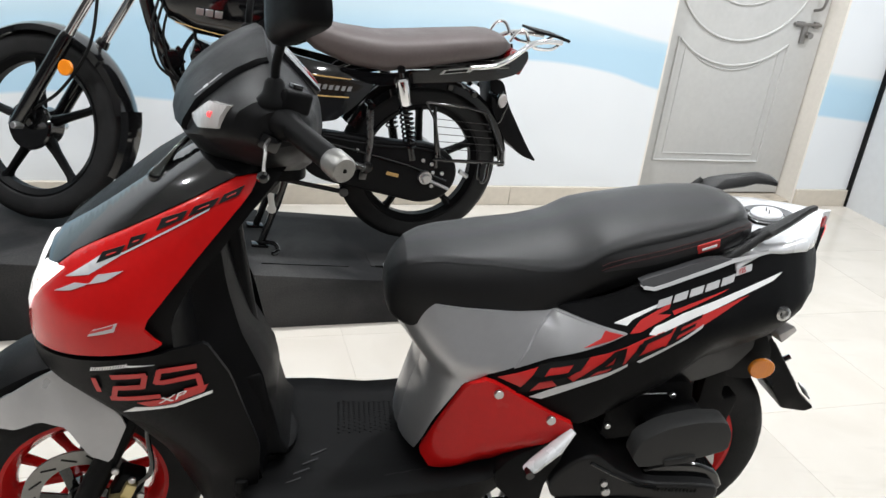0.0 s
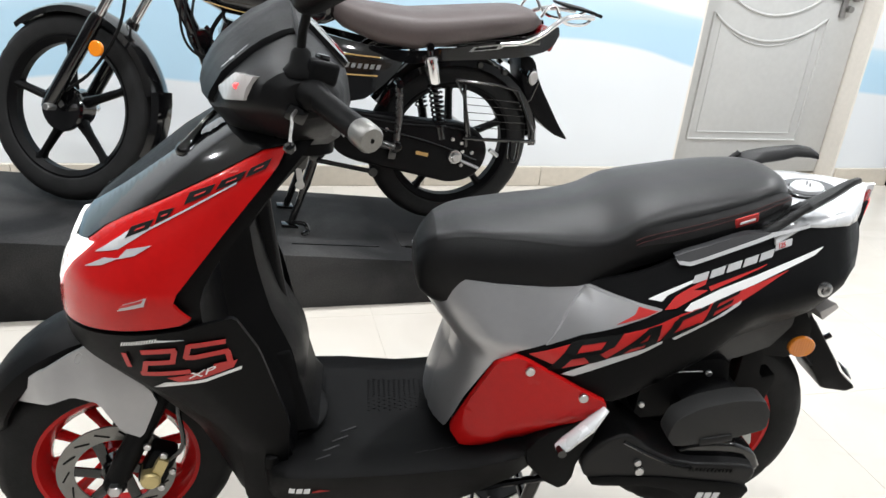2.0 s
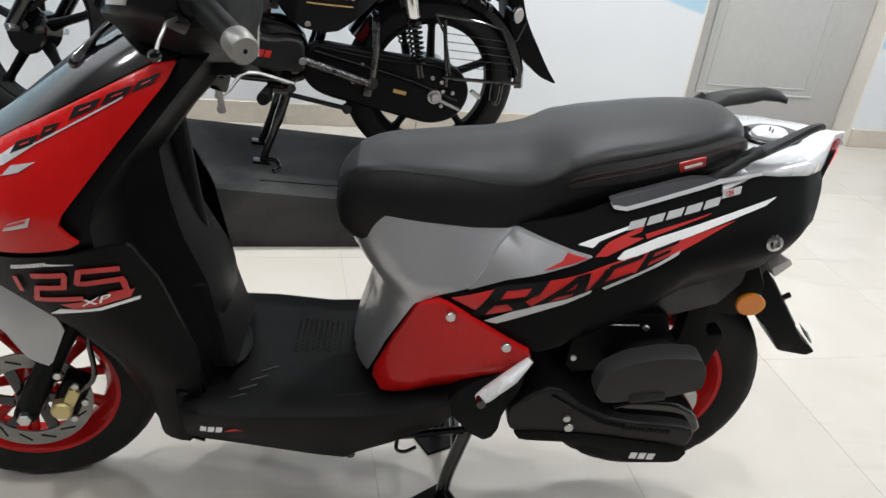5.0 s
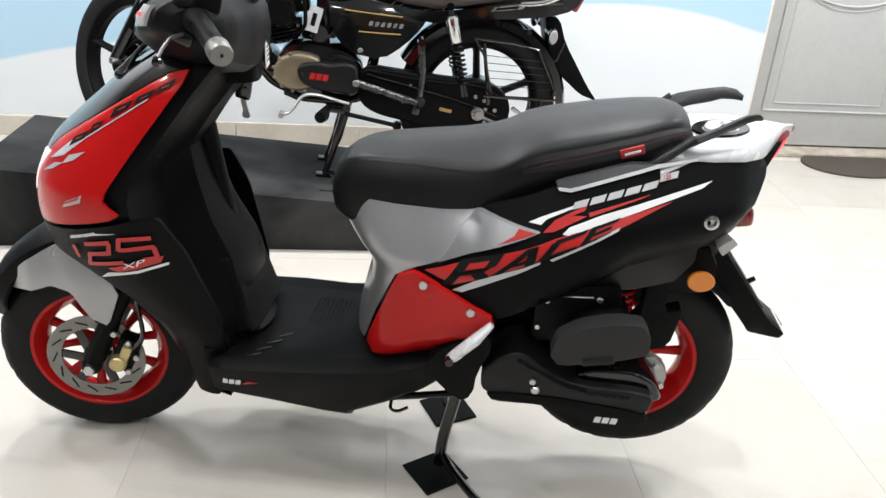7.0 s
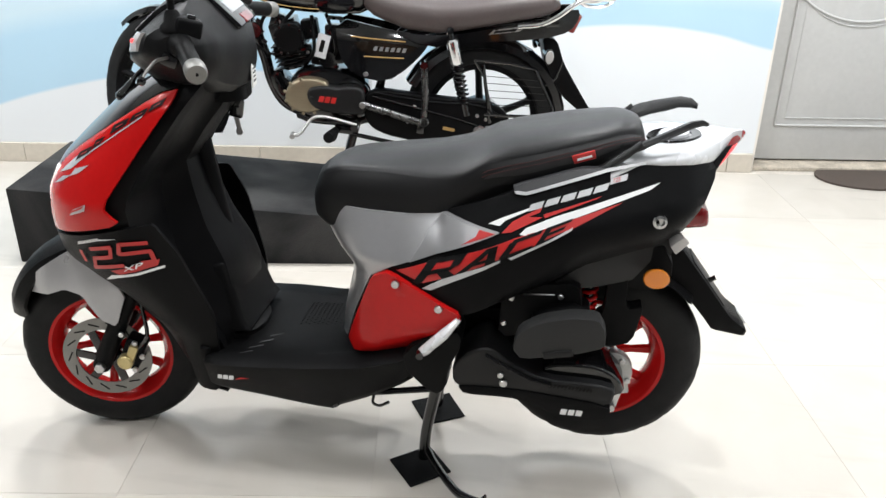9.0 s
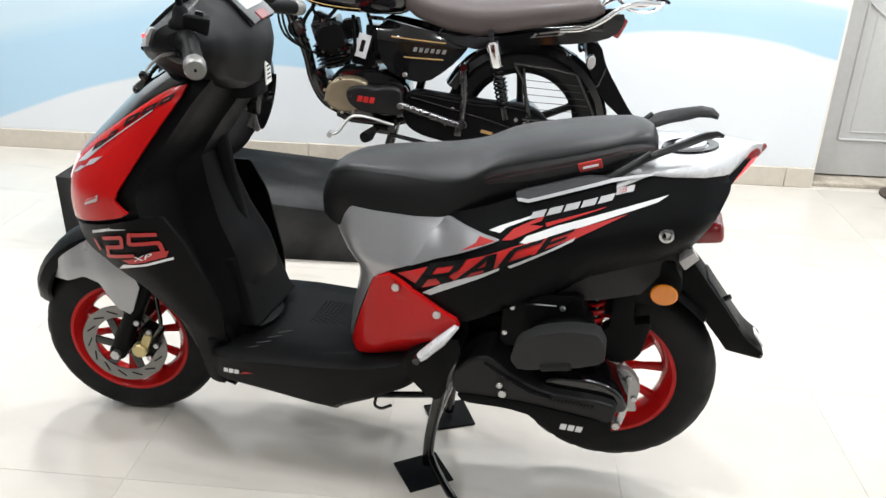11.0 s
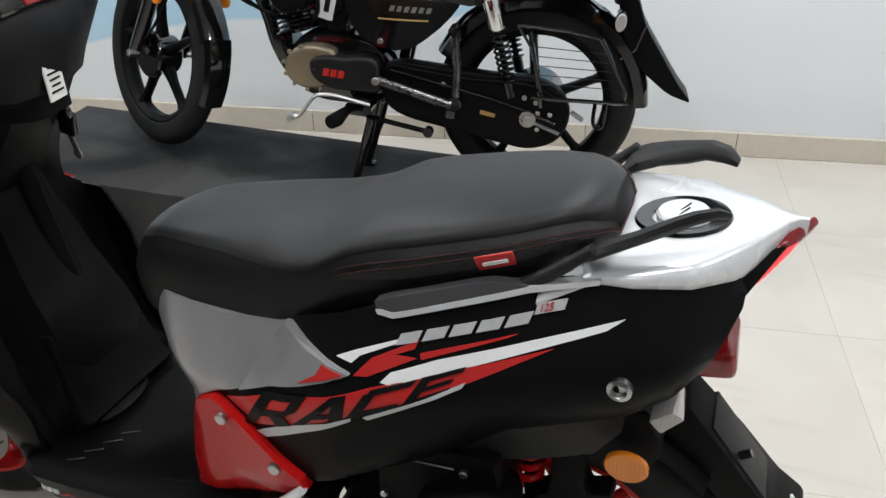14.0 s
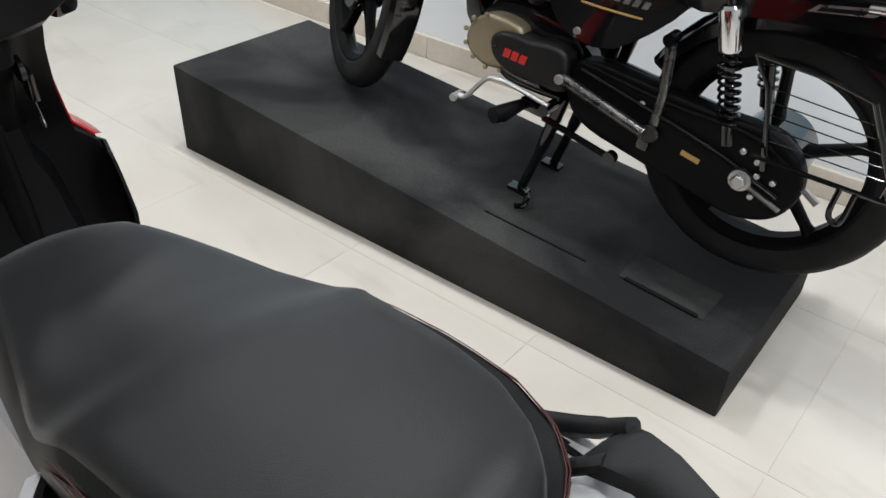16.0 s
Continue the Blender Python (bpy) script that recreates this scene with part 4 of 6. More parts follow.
    fold_z = lambda x: ip(x, (0.607, 0.718), (0.62, 0.744), (0.64, 0.762), (0.67, 0.774), (0.70, 0.779), (0.79, 0.783), (0.87, 0.782), (0.92, 0.786), (0.95, 0.794), (0.972, 0.808), (0.995, 0.822), (1.03, 0.832), (1.075, 0.842), (1.14, 0.858), (1.2, 0.872), (1.25, 0.883), (1.28, 0.883), (1.30, 0.874), (1.31, 0.858))
    broad = lambda x: ip(x, (0.607, 0.092), (0.615, 0.112), (0.65, 0.136), (0.75, 0.156), (0.9, 0.166), (1.0, 0.165), (1.1, 0.160), (1.2, 0.146), (1.26, 0.124), (1.29, 0.100), (1.305, 0.075), (1.31, 0.058))

    def seat_ring(x, grow=0.0):
        """Half a section: nearly flat top, a soft fold, then the upright flank."""
        zt, zb, w, fy, fz = crest(x) + grow, foot(x), broad(x) + grow, fold_y(x) + grow, fold_z(x) + grow
        drop = zt - fz
        steep = ip(x, (0.607, 0.5), (0.75, 0.62), (0.95, 0.66), (1.05, 0.3), (1.31, 0.25))
        flat = ip(x, (0.607, 0.3), (0.70, 0.0), (0.97, 0.0), (1.05, 1.0), (1.31, 1.0))
        half = [(0, zt), (0.3 * fy, zt - (0.12 - 0.08 * flat) * drop), (0.62 * fy, zt - (0.40 - 0.18 * flat) * drop), (0.84 * fy, zt - (0.68 - 0.18 * flat) * drop), (0.965 * fy, zt - (0.90 - 0.08 * flat) * drop), (fy, fz - 0.001),
                (fy + steep * 0.35 * (w - fy), fz - 0.006), (fy + 0.62 * (w - fy), fz - 0.17 * (fz - zb)), (fy + 0.92 * (w - fy), fz - 0.36 * (fz - zb)), (w, zb + 0.42 * (fz - zb)), (w - 0.003, zb + 0.012), (w - 0.014, zb + 0.002), (w - 0.05, zb)]
        # the scooter stands a little askew, so its middle line drifts sideways towards the front
        skew = max(0.0, 0.057 * (1.35 - x))
        swell = 0.030 * max(0.0, math.sin(math.pi * (x - 0.62) / 0.65))
        side = lambda y: y * (w - skew + (swell if y > 0 else 0.0)) / w - skew
        return [(x, side(y), z) for y, z in half] + [(x, side(-y), z) for y, z in half[:0:-1]]

    xs = [0.607, 0.61, 0.616, 0.625, 0.64] + [0.66 + 0.0125 * k for k in range(51)] + [1.29, 1.298, 1.304, 1.31]
    seat = part("seat", loft([seat_ring(x) for x in xs]), SEAT_SHADED, root, "long stepped dark grey leatherette seat with red-stitched rear edge", sharp=75)
    # thin sheet over the top that carries the lit copy of the leatherette
    top = []
    for x in xs[4:-2]:
        ring = seat_ring(x, 0.0010)
        top.append(ring[-6:] + ring[:7])
    part("seat_top", loft(top, cap=False, closed=False), SEAT_LIT, seat, "top of the leatherette seat, coloured as its lit side", sharp=75)
    # textured insert along the flank of the rear half
    for far in (False, True):
        rows = []
        for k in range(15):
            x = 0.99 + 0.30 * k / 14
            ring = seat_ring(x, 0.0012)
            wide = ip(k / 14, (0, 0.1), (0.25, 0.8), (0.8, 0.9), (1, 0.1))
            n = len(ring)
            a, b, c = (Vector(ring[k if far else n - k]) for k in (7, 8, 9))
            a = b.lerp(a, wide)
            rows.append([a, b, b.lerp(c, 0.8 * wide)])
        part("seat_insert", loft(rows, cap=False, closed=False), WEAVE, seat, "finely woven black insert")
    for drop in (0.25, 0.75):
        pts = []
        for sgn in (-1, 1):
            line = []
            for k in range(30):
                x = 0.985 + 0.3255 * k / 29
                ring = seat_ring(min(x, 1.31), 0.0024)
                n = len(ring)
                p = Vector(ring[n - 7 if sgn < 0 else 7]).lerp(Vector(ring[n - 8 if sgn < 0 else 8]), drop)
                line.append((x, p.y, p.z))
            pts += line if sgn < 0 else line[::-1]
        part("stitching", tube(pts, 0.0006, 5), STITCH, seat)
    tag = part("seat_tag", block(0.046, 0.004, 0.020, pose(1.186, -0.1475, 0.842, 12, -17, 8), 0.0015, 1), RED_DECAL, seat, "small red cloth tag with white writing")
    part("name_bar", block(0.030, 0.0016, 0.0045, pose(1.187, -0.1500, 0.841, 12, -17, 8)), WHITE_DECAL, tag)

    # -- tail: white top cover, fuel cap, grab rails --
    rings = []
    for k in range(28):
        x = 1.24 + 0.27 * k / 27
        ze = ip(x, (1.24, 0.806), (1.30, 0.834), (1.40, 0.832), (1.446, 0.828), (1.485, 0.852), (1.51, 0.868))
        zc = ip(x, (1.24, 0.818), (1.30, 0.845), (1.36, 0.852), (1.42, 0.860), (1.46, 0.868), (1.49, 0.874), (1.51, 0.876))
        a = rear_half(x, ze) + 0.004
        b = min(a, rear_half(x, 0.5 * (ze + zc)) + 0.010)
        half = [(a, ze), (0.5 * (a + b), ze + 0.45 * (zc - ze)), (b * 0.96, ze + 0.86 * (zc - ze)), (b * 0.88, zc), (b * 0.6, zc + 0.0005), (0, zc + 0.001)]
        rings.append([(x, -y, z) for y, z in half] + [(x, y, z) for y, z in half[-2::-1]] + [(x, a * 0.8, ze - 0.012), (x, -a * 0.8, ze - 0.012)])
    part("tail_cover", loft(rings), WHITE_PAINT, root, "pearl white tail cover", sharp=70)
    cap_m = pose(1.374, 0, 0.857, 0, -7, 0) @ pose(0, 0, 0, 90, 0, 0)
    drop = [(0.057 * math.cos(a), 0.054 * math.sin(a)) for a in (2 * math.pi * k / 48 for k in range(48))]
    hole = [(0.034 * math.cos(a), 0.034 * math.sin(a)) for a in (2 * math.pi * k / 48 for k in range(48))]
    ring = loft([[(x, -y, 0.0) for x, y in drop], [(x * 0.96, -y * 0.96, 0.004) for x, y in drop], [(x * 1.06, -y * 1.06, 0.003) for x, y in hole], [(x, -y, -0.006) for x, y in hole]], cap=False)
    part("fuel_cap_ring", moved(ring, pose(1.374, 0, 0.8555, 0, -7, 0)), GLOSS, root, "black dished ring round the fuel cap")
    cap_ob = part("fuel_cap", disc(0.0315, -0.010, 0.009, 36, cap_m, 0.0035), WHITE_PAINT, root, "silver-white round fuel cap")
    for s in (-1, 1):
        part("cap_bar", block(0.022, 0.0025, 0.002, pose(1.375, s * 0.006, 0.8662, 0, -7, 62), 0.0008, 1), INK, cap_ob)
    # each rail is a flat blade, broad where it leaves the seat and bent down to its tip
    for side in (-1, 1):
        spine = ((1.284, 0.132, 0.858, 0.020, 0.006), (1.290, 0.131, 0.863, 0.024, 0.009), (1.305, 0.129, 0.871, 0.023, 0.009), (1.335, 0.122, 0.884, 0.018, 0.009),
                 (1.370, 0.106, 0.897, 0.014, 0.010), (1.390, 0.098, 0.905, 0.011, 0.009), (1.412, 0.084, 0.907, 0.010, 0.007), (1.426, 0.074, 0.902, 0.005, 0.004))
        rings = []
        for x, y, z, w, h in spine:
            rings.append([(x + 0.30 * dy, side * (y + dy), z + dz + 0.40 * dy) for dy, dz in ((-w, -0.4 * h), (-0.8 * w, 0.6 * h), (0, h), (0.8 * w, 0.7 * h), (w, -0.1 * h), (0.8 * w, -0.8 * h), (0, -h), (-0.8 * w, -0.9 * h))])
        part("grab_rail", loft(rings), CARBON, root, "dark grey blade-shaped grab rail", sharp=40)
        part("rail_foot", tube(bend([(1.190, side * 0.150, 0.800), (1.240, side * 0.150, 0.832), (1.270, side * 0.148, 0.855), (1.296, side * 0.149, 0.877)]), [0.010] * 11 + [0.0085] * 5, 10, 0.85), CARBON, root)
        part("rail_foot", tube(bend([(1.255, side * 0.098, 0.828), (1.275, side * 0.108, 0.846), (1.300, side * 0.116, 0.868)]), [0.011] * 5 + [0.008] * 6, 8, 0.7), CARBON, root)
    # tail lamps along the rear edge
    for side in (-1, 1):
        pts = [Vector(p) for p in ((1.455, side * 0.052, 0.809), (1.471, side * 0.037, 0.828), (1.492, side * 0.014, 0.848), (1.508, side * -0.006, 0.860), (1.518, side * -0.016, 0.866))]
        if side > 0:
            pts = [p + Vector((-0.012, 0.024, -0.008)) for p in pts]
        lampt = part("tail_lamp", tube(pts, [0.004, 0.0065, 0.007, 0.0065, 0.004], 10, 1.5), RED_LENS, root, "red tail lamp strip with a lit lower edge")
        off = Vector((0.0015, side * 0.0075, -0.004))
        part("lit_strip", tube([p + off for p in pts[:3]] + [(pts[2] + pts[3]) / 2 + off], [0.002, 0.0045, 0.004, 0.0015], 8), LIT_RED, lampt, "lit pale red strip")
    part("tail_fill", loft([[(1.40, -0.13, 0.70), (1.452, -0.078, 0.80), (1.49, -0.03, 0.85), (1.40, -0.06, 0.83)], [(1.40, 0.13, 0.70), (1.452, 0.078, 0.80), (1.49, 0.03, 0.85), (1.40, 0.06, 0.83)]]), MATTE, root)
    part("stop_lamp", block(0.070, 0.10, 0.042, pose(1.428, -0.012, 0.690, 0, -8, 0), 0.014, 3), RED_LENS, root, "rounded red stop lamp")
    for side in (-1, 1):
        ind = loft([[(1.375, side * 0.055, 0.668), (1.405, side * 0.055, 0.665), (1.41, side * 0.055, 0.64), (1.385, side * 0.055, 0.635)], [(1.375, side * 0.155, 0.665), (1.40, side * 0.160, 0.690), (1.415, side * 0.150, 0.675), (1.39, side * 0.15, 0.645)]])
        bmesh.ops.recalc_face_normals(ind, faces=ind.faces)
        part("rear_indicator", bevelled(ind, 0.004), CLEAR_LENS, root, "clear rear turn indicator")
    # number plate holder with mud flap
    flap = rounded([(1.372, 0.590), (1.410, 0.632), (1.484, 0.540), (1.546, 0.460), (1.586, 0.430), (1.590, 0.398), (1.511, 0.422), (1.488, 0.452)], 1, 0.10)
    flap_bm = prism(flap, -0.085, 0.085, 0.006)
    for v in flap_bm.verts:
        v.co.y *= ip(v.co.z, (0.40, 0.30), (0.425, 0.60), (0.48, 0.68), (0.64, 0.74)) if v.co.y < 0 else ip(v.co.z, (0.43, 0.62), (0.50, 0.60), (0.60, 0.25), (0.65, 0.10))
    plate = part("mud_flap", flap_bm, MATTE, root, "matte black mud flap and plate holder")
    part("plate_recess", block(0.010, 0.078, 0.13, pose(1.486, -0.010, 0.534, 0, -38, 0), 0.003), CARBON, plate)
    part("flap_mark", block(0.004, 0.03, 0.035, pose(1.574, -0.020, 0.452, 0, -37, 0), 0.001, 1), WHITE_DECAL, plate)
    part("plate_screw", tube([(1.484, -0.035, 0.536), (1.502, -0.035, 0.548)], 0.006, 8), GLOSS, plate)
    # inner rear fender over the tyre
    rings = []
    for k in range(13):
        a = math.radians(44 + 84 * k / 12)
        r0, r1 = 0.262, 0.272
        c = (1.262, 0.318)
        rings.append([(c[0] + r * math.cos(a), y, c[1] + r * math.sin(a)) for r, y in ((r0, -0.085), (r1, -0.06), (r1 + 0.006, 0), (r1, 0.06), (r0, 0.085), (r0 - 0.006, 0.07), (r1 - 0.008, 0), (r0 - 0.006, -0.07))])
    part("rear_fender", loft(rings), GRAIN, root, "black inner rear fender")
    part("fender_bracket", prism(rounded([(1.20, 0.62), (1.36, 0.67), (1.40, 0.60), (1.37, 0.545), (1.30, 0.55), (1.22, 0.58)], 1), -0.13, 0.13, 0.008), MATTE, root)
    for side in (-1, 1):
        part("side_reflector", joined(disc(0.027, -0.004, 0.006, 28, pose(1.357, side * 0.158, 0.592) @ (pose(0, 0, 0, 180, 0, 0) if side > 0 else pose(0, 0, 0)) @ Matrix.Diagonal((1, -1, 0.82, 1)), 0.002)), AMBER, root, "oval amber reflector")

    # -- engine, drive and rear wheel --
    drive = rounded([(0.945, 0.338), (0.943, 0.378), (0.981, 0.420), (1.011, 0.434), (1.036, 0.427), (1.072, 0.396), (1.139, 0.368), (1.256, 0.366), (1.296, 0.357), (1.290, 0.312), (1.19, 0.306), (1.07, 0.326), (0.97, 0.323)], 1, 0.2)
    part("drive_cover", prism(drive, -0.235, -0.10, 0.008, 3), CARBON, root, "dark grey drive belt cover")
    low = rounded([(0.955, 0.332), (0.971, 0.312), (1.069, 0.314), (1.13, 0.304), (1.183, 0.273), (1.277, 0.280), (1.292, 0.308), (1.258, 0.322), (1.20, 0.328), (1.10, 0.337), (1.0, 0.336)], 1, 0.15)
    part("lower_guard", prism(low, -0.239, -0.15, 0.004), MATTE, root, "black lower guard")
    upper = rounded([(1.13, 0.375), (1.16, 0.392), (1.207, 0.397), (1.255, 0.396), (1.298, 0.376), (1.320, 0.335), (1.28, 0.320), (1.18, 0.350)], 1, 0.2)
    part("gear_case", prism(upper, -0.210, -0.06, 0.008, 3), GLOSS, root, "gloss black gear case")
    lowh = lambda x, z: 0.2395
    for k in range(3):
        a = 1.182 + 0.0165 * k
        part("maker_bar", skin([(a, 0.286), (a + 0.013, 0.286), (a + 0.016, 0.300), (a + 0.003, 0.300)], lowh, -1, 0.0005, 0.0012), WHITE_DECAL, root)
    for k in range(12):
        part("fin", block(0.004, 0.006, 0.008, pose(1.158 + 0.0078 * k, -0.2345, 0.3545 - 0.0003 * k, 0, 20, 0)), INK, root)
    part("seam_line", tube([(1.014, -0.236, 0.418), (1.060, -0.237, 0.393), (1.115, -0.237, 0.367), (1.158, -0.237, 0.360)], 0.004, 6), GLOSS, root)
    part("crankcase", prism(rounded([(0.92, 0.30), (0.93, 0.44), (1.02, 0.47), (1.16, 0.45), (1.20, 0.36), (1.10, 0.30)], 2), -0.11, 0.12, 0.012), MATTE, root, "black engine case")
    bolt_head(root, (1.056, -0.238, 0.350), 0.009)
    bolt_head(root, (1.049, -0.238, 0.370), 0.007)
    part("air_duct", prism(rounded([(1.10, 0.46), (1.11, 0.53), (1.22, 0.545), (1.235, 0.48)], 1), -0.237, -0.15, 0.006), GRAIN, root)
    part("air_box", prism(rounded([(1.035, 0.44), (1.04, 0.55), (1.10, 0.575), (1.20, 0.585), (1.215, 0.50), (1.15, 0.46)], 1, 0.15), -0.198, -0.12, 0.006), GRAIN, root, "black air box")
    for x, z in ((1.061, 0.540), (1.163, 0.552), (1.047, 0.478)):
        bolt_head(root, (x, -0.2, z), 0.006)
    part("air_line", tube([(1.085, -0.2, 0.552), (1.15, -0.2, 0.556)], 0.0015, 5), STEEL, root)
    air = rounded([(1.072, 0.463), (1.082, 0.502), (1.123, 0.530), (1.186, 0.548), (1.240, 0.549), (1.257, 0.522), (1.258, 0.485), (1.202, 0.464), (1.092, 0.440)], 1, 0.16)
    air_ob = part("air_cleaner", prism(air, -0.280, -0.235, 0.005, 2), COVER, root, "dark grey air cleaner cover")
    part("air_lug", block(0.062, 0.014, 0.015, pose(1.165, -0.277, 0.462, 0, -12, 0), 0.004), CARBON, air_ob)
    # red rear spring on its damper
    turns = [(1.226 + 0.016 * math.cos(a) + 0.0, -0.105 + 0.016 * math.sin(a), 0.475 + 0.115 * a / (2 * math.pi * 6)) for a in (2 * math.pi * k / 14 for k in range(14 * 6 + 1))]
    shock = part("shock_absorber", tube([(1.235, -0.105, 0.36), (1.222, -0.105, 0.60)], 0.012, 12), GLOSS, root, "rear damper")
    part("spring", tube(turns, 0.0048, 6), RED, shock, "red coil spring")
    part("shock_bracket", prism(rounded([(1.260, 0.60), (1.302, 0.60), (1.306, 0.50), (1.345, 0.513), (1.328, 0.42), (1.275, 0.40), (1.235, 0.43), (1.240, 0.475), (1.260, 0.49)], 1, 0.15), -0.135, -0.095, 0.004), GRAIN, root)
    # rear wheel, lifted off the floor by the centre stand
    RC = pose(1.264, 0, 0.314)
    wheel = thing_part("rear_wheel", root, RC)
    build_tyre("tyre", 0.243, 0.056, 0.158, wheel, None, "black rear tyre", 26)
    build_alloy(wheel, 0.158, 0.045, RED, 5, 7)
    part("brake_plate", joined(disc(0.058, -0.10, -0.05, 28, None, 0.006), prism(rounded([(0.0, 0.055), (0.035, 0.075), (0.07, 0.05), (0.078, 0.01), (0.06, -0.03), (0.02, -0.02)], 1), -0.125, -0.10, 0.005), block(0.02, 0.015, 0.05, pose(0.06, -0.105, -0.02, 0, -14, 0), 0.004)), ALLOY, wheel, "cast alloy brake plate")
    for x, z in ((0.066, 0.0), (0.016, 0.05), (0.05, 0.05)):
        bolt_head(wheel, (x, -0.127, z), 0.007)
    part("brake_arm", joined(block(0.014, 0.008, 0.05, pose(0.045, -0.135, -0.04, 0, 12, 0), 0.002), disc(0.009, -0.15, -0.125, 12, pose(0.035, 0, -0.064))), STEEL, wheel, "steel brake arm")
    # pillion foot peg, folded, in polished alloy
    part("foot_peg", tube([(0.878, -0.266, 0.424), (0.890, -0.268, 0.436), (0.93, -0.266, 0.478), (0.957, -0.258, 0.509)], [0.014, 0.019, 0.019, 0.010], 14, 0.62), WHITE_PAINT, root, "polished alloy folded foot peg")
    part("peg_pin", disc(0.008, -0.012, 0.006, 12, pose(0.880, -0.278, 0.430)), GLOSS, root)
    part("peg_bracket", prism(rounded([(0.82, 0.37), (0.86, 0.425), (0.95, 0.47), (0.965, 0.43), (0.935, 0.37), (0.93, 0.31), (0.90, 0.29)], 1), -0.228, -0.14, 0.006), GRAIN, root)
    # centre stand with its tread arm, and the side stand folded up along the board
    for s in (-1, 1):
        part("stand_leg", tube(bend([(0.905, s * 0.13, 0.305), (0.885, s * 0.125, 0.20), (0.868, s * 0.115, 0.10), (0.862, s * 0.112, 0.022)]), 0.014, 12), GLOSS, root, "black centre stand leg")
        part("stand_pivot", disc(0.014, -0.02, 0.02, 14, pose(0.905, s * 0.14, 0.305)), STEEL, root)
    part("stand_cross", tube([(0.88, -0.125, 0.16), (0.88, 0.125, 0.16)], 0.011, 10), GLOSS, root)
    part("tread_arm", tube(bend([(0.872, -0.115, 0.045), (0.90, -0.155, 0.035), (0.955, -0.225, 0.028), (0.99, -0.25, 0.03), (1.022, -0.262, 0.032)]), 0.010, 10), GLOSS, root, "curved black tread arm of the stand")
    part("arm_end", block(0.006, 0.03, 0.03, pose(1.024, -0.262, 0.032, 0, 0, -30), 0.002), GLOSS, root)
    part("side_stand", joined(tube([(0.66, -0.17, 0.226), (0.90, -0.16, 0.265)], 0.008, 8), tube(bend([(0.752, -0.175, 0.238), (0.752, -0.182, 0.222), (0.768, -0.182, 0.216), (0.79, -0.178, 0.226)]), 0.004, 6)), GLOSS, root, "folded side stand")
    part("stub", tube([(0.665, -0.19, 0.222), (0.665, -0.205, 0.222)], 0.009, 8), GLOSS, root)

    # -- steered parts --
    steer = pose(0.36, 0, 0, 0, 0, 10) @ pose(-0.36, 0, 0)
    bar = new("handlebar")
    bar.parent, bar.matrix_basis = root, steer @ pose(0, -0.026, 0)
    bar["label"] = "black handlebar cowl with display, lamps and levers"
    # sections of the cowl from the middle outwards: half width, then front foot, nose, brow, crown, rear and back to the foot
    cowl = ((0.0, (0.262, 0.935), (0.227, 0.985), (0.227, 1.012), (0.247, 1.05), (0.300, 1.100), (0.366, 1.140), (0.405, 1.102), (0.458, 1.045), (0.466, 0.99), (0.450, 0.92), (0.34, 0.912)),
            (0.09, (0.270, 0.945), (0.232, 0.990), (0.231, 1.012), (0.252, 1.048), (0.303, 1.095), (0.363, 1.132), (0.403, 1.096), (0.450, 1.045), (0.458, 0.995), (0.438, 0.925), (0.34, 0.918)),
            (0.145, (0.275, 0.968), (0.240, 0.998), (0.240, 1.014), (0.261, 1.050), (0.310, 1.092), (0.360, 1.117), (0.400, 1.088), (0.436, 1.045), (0.440, 1.00), (0.418, 0.945), (0.34, 0.936)),
            (0.20, (0.292, 0.990), (0.264, 1.012), (0.262, 1.026), (0.277, 1.057), (0.318, 1.083), (0.360, 1.098), (0.396, 1.084), (0.428, 1.05), (0.430, 1.012), (0.405, 0.972), (0.35, 0.965)),
            (0.243, (0.322, 1.012), (0.302, 1.024), (0.300, 1.036), (0.308, 1.062), (0.332, 1.077), (0.362, 1.084), (0.390, 1.076), (0.412, 1.05), (0.412, 1.026), (0.398, 1.004), (0.362, 1.000)),
            (0.256, (0.345, 1.022), (0.332, 1.028), (0.330, 1.036), (0.336, 1.056), (0.348, 1.064), (0.364, 1.068), (0.384, 1.064), (0.398, 1.05), (0.398, 1.034), (0.390, 1.018), (0.366, 1.014)))

    def cowl_at(y, k):
        y = abs(y)
        return Vector((ip(y, *((c[0], c[1 + k][0]) for c in cowl)), 0, ip(y, *((c[0], c[1 + k][1]) for c in cowl))))

    spans = (0.256, 0.252, 0.243, 0.228, 0.214, 0.20, 0.182, 0.164, 0.145, 0.118, 0.09, 0.045)
    rings = [[(x, y, z) for x, z in rounded([tuple(cowl_at(y, k).xz) for k in range(11)], 1, 0.16)] for y in [-y for y in spans] + [0.0] + list(spans[::-1])]
    rings = [[(x if y < 0 or x < 0.30 else 0.30 + (x - 0.30) * (1 - 0.9 * min(y, 0.2)), y, z) for x, y, z in ring] for ring in rings]
    part("cowl", loft(rings), COWL, bar, "matte dark grey handlebar cowl", sharp=28)

    def visor_at(y, f, lift):
        """A place on the visor, from its front lip (0) to its peak (1)."""
        ring = [cowl_at(y, k) for k in (1, 2, 3, 4, 5)]
        f *= 4
        k = min(3, int(f))
        way = (ring[k + 1] - ring[k]).normalized()
        return ring[k].lerp(ring[k + 1], f - k) + Vector((-way.z, 0, way.x)) * lift + Vector((0, y, 0))

    rings = []
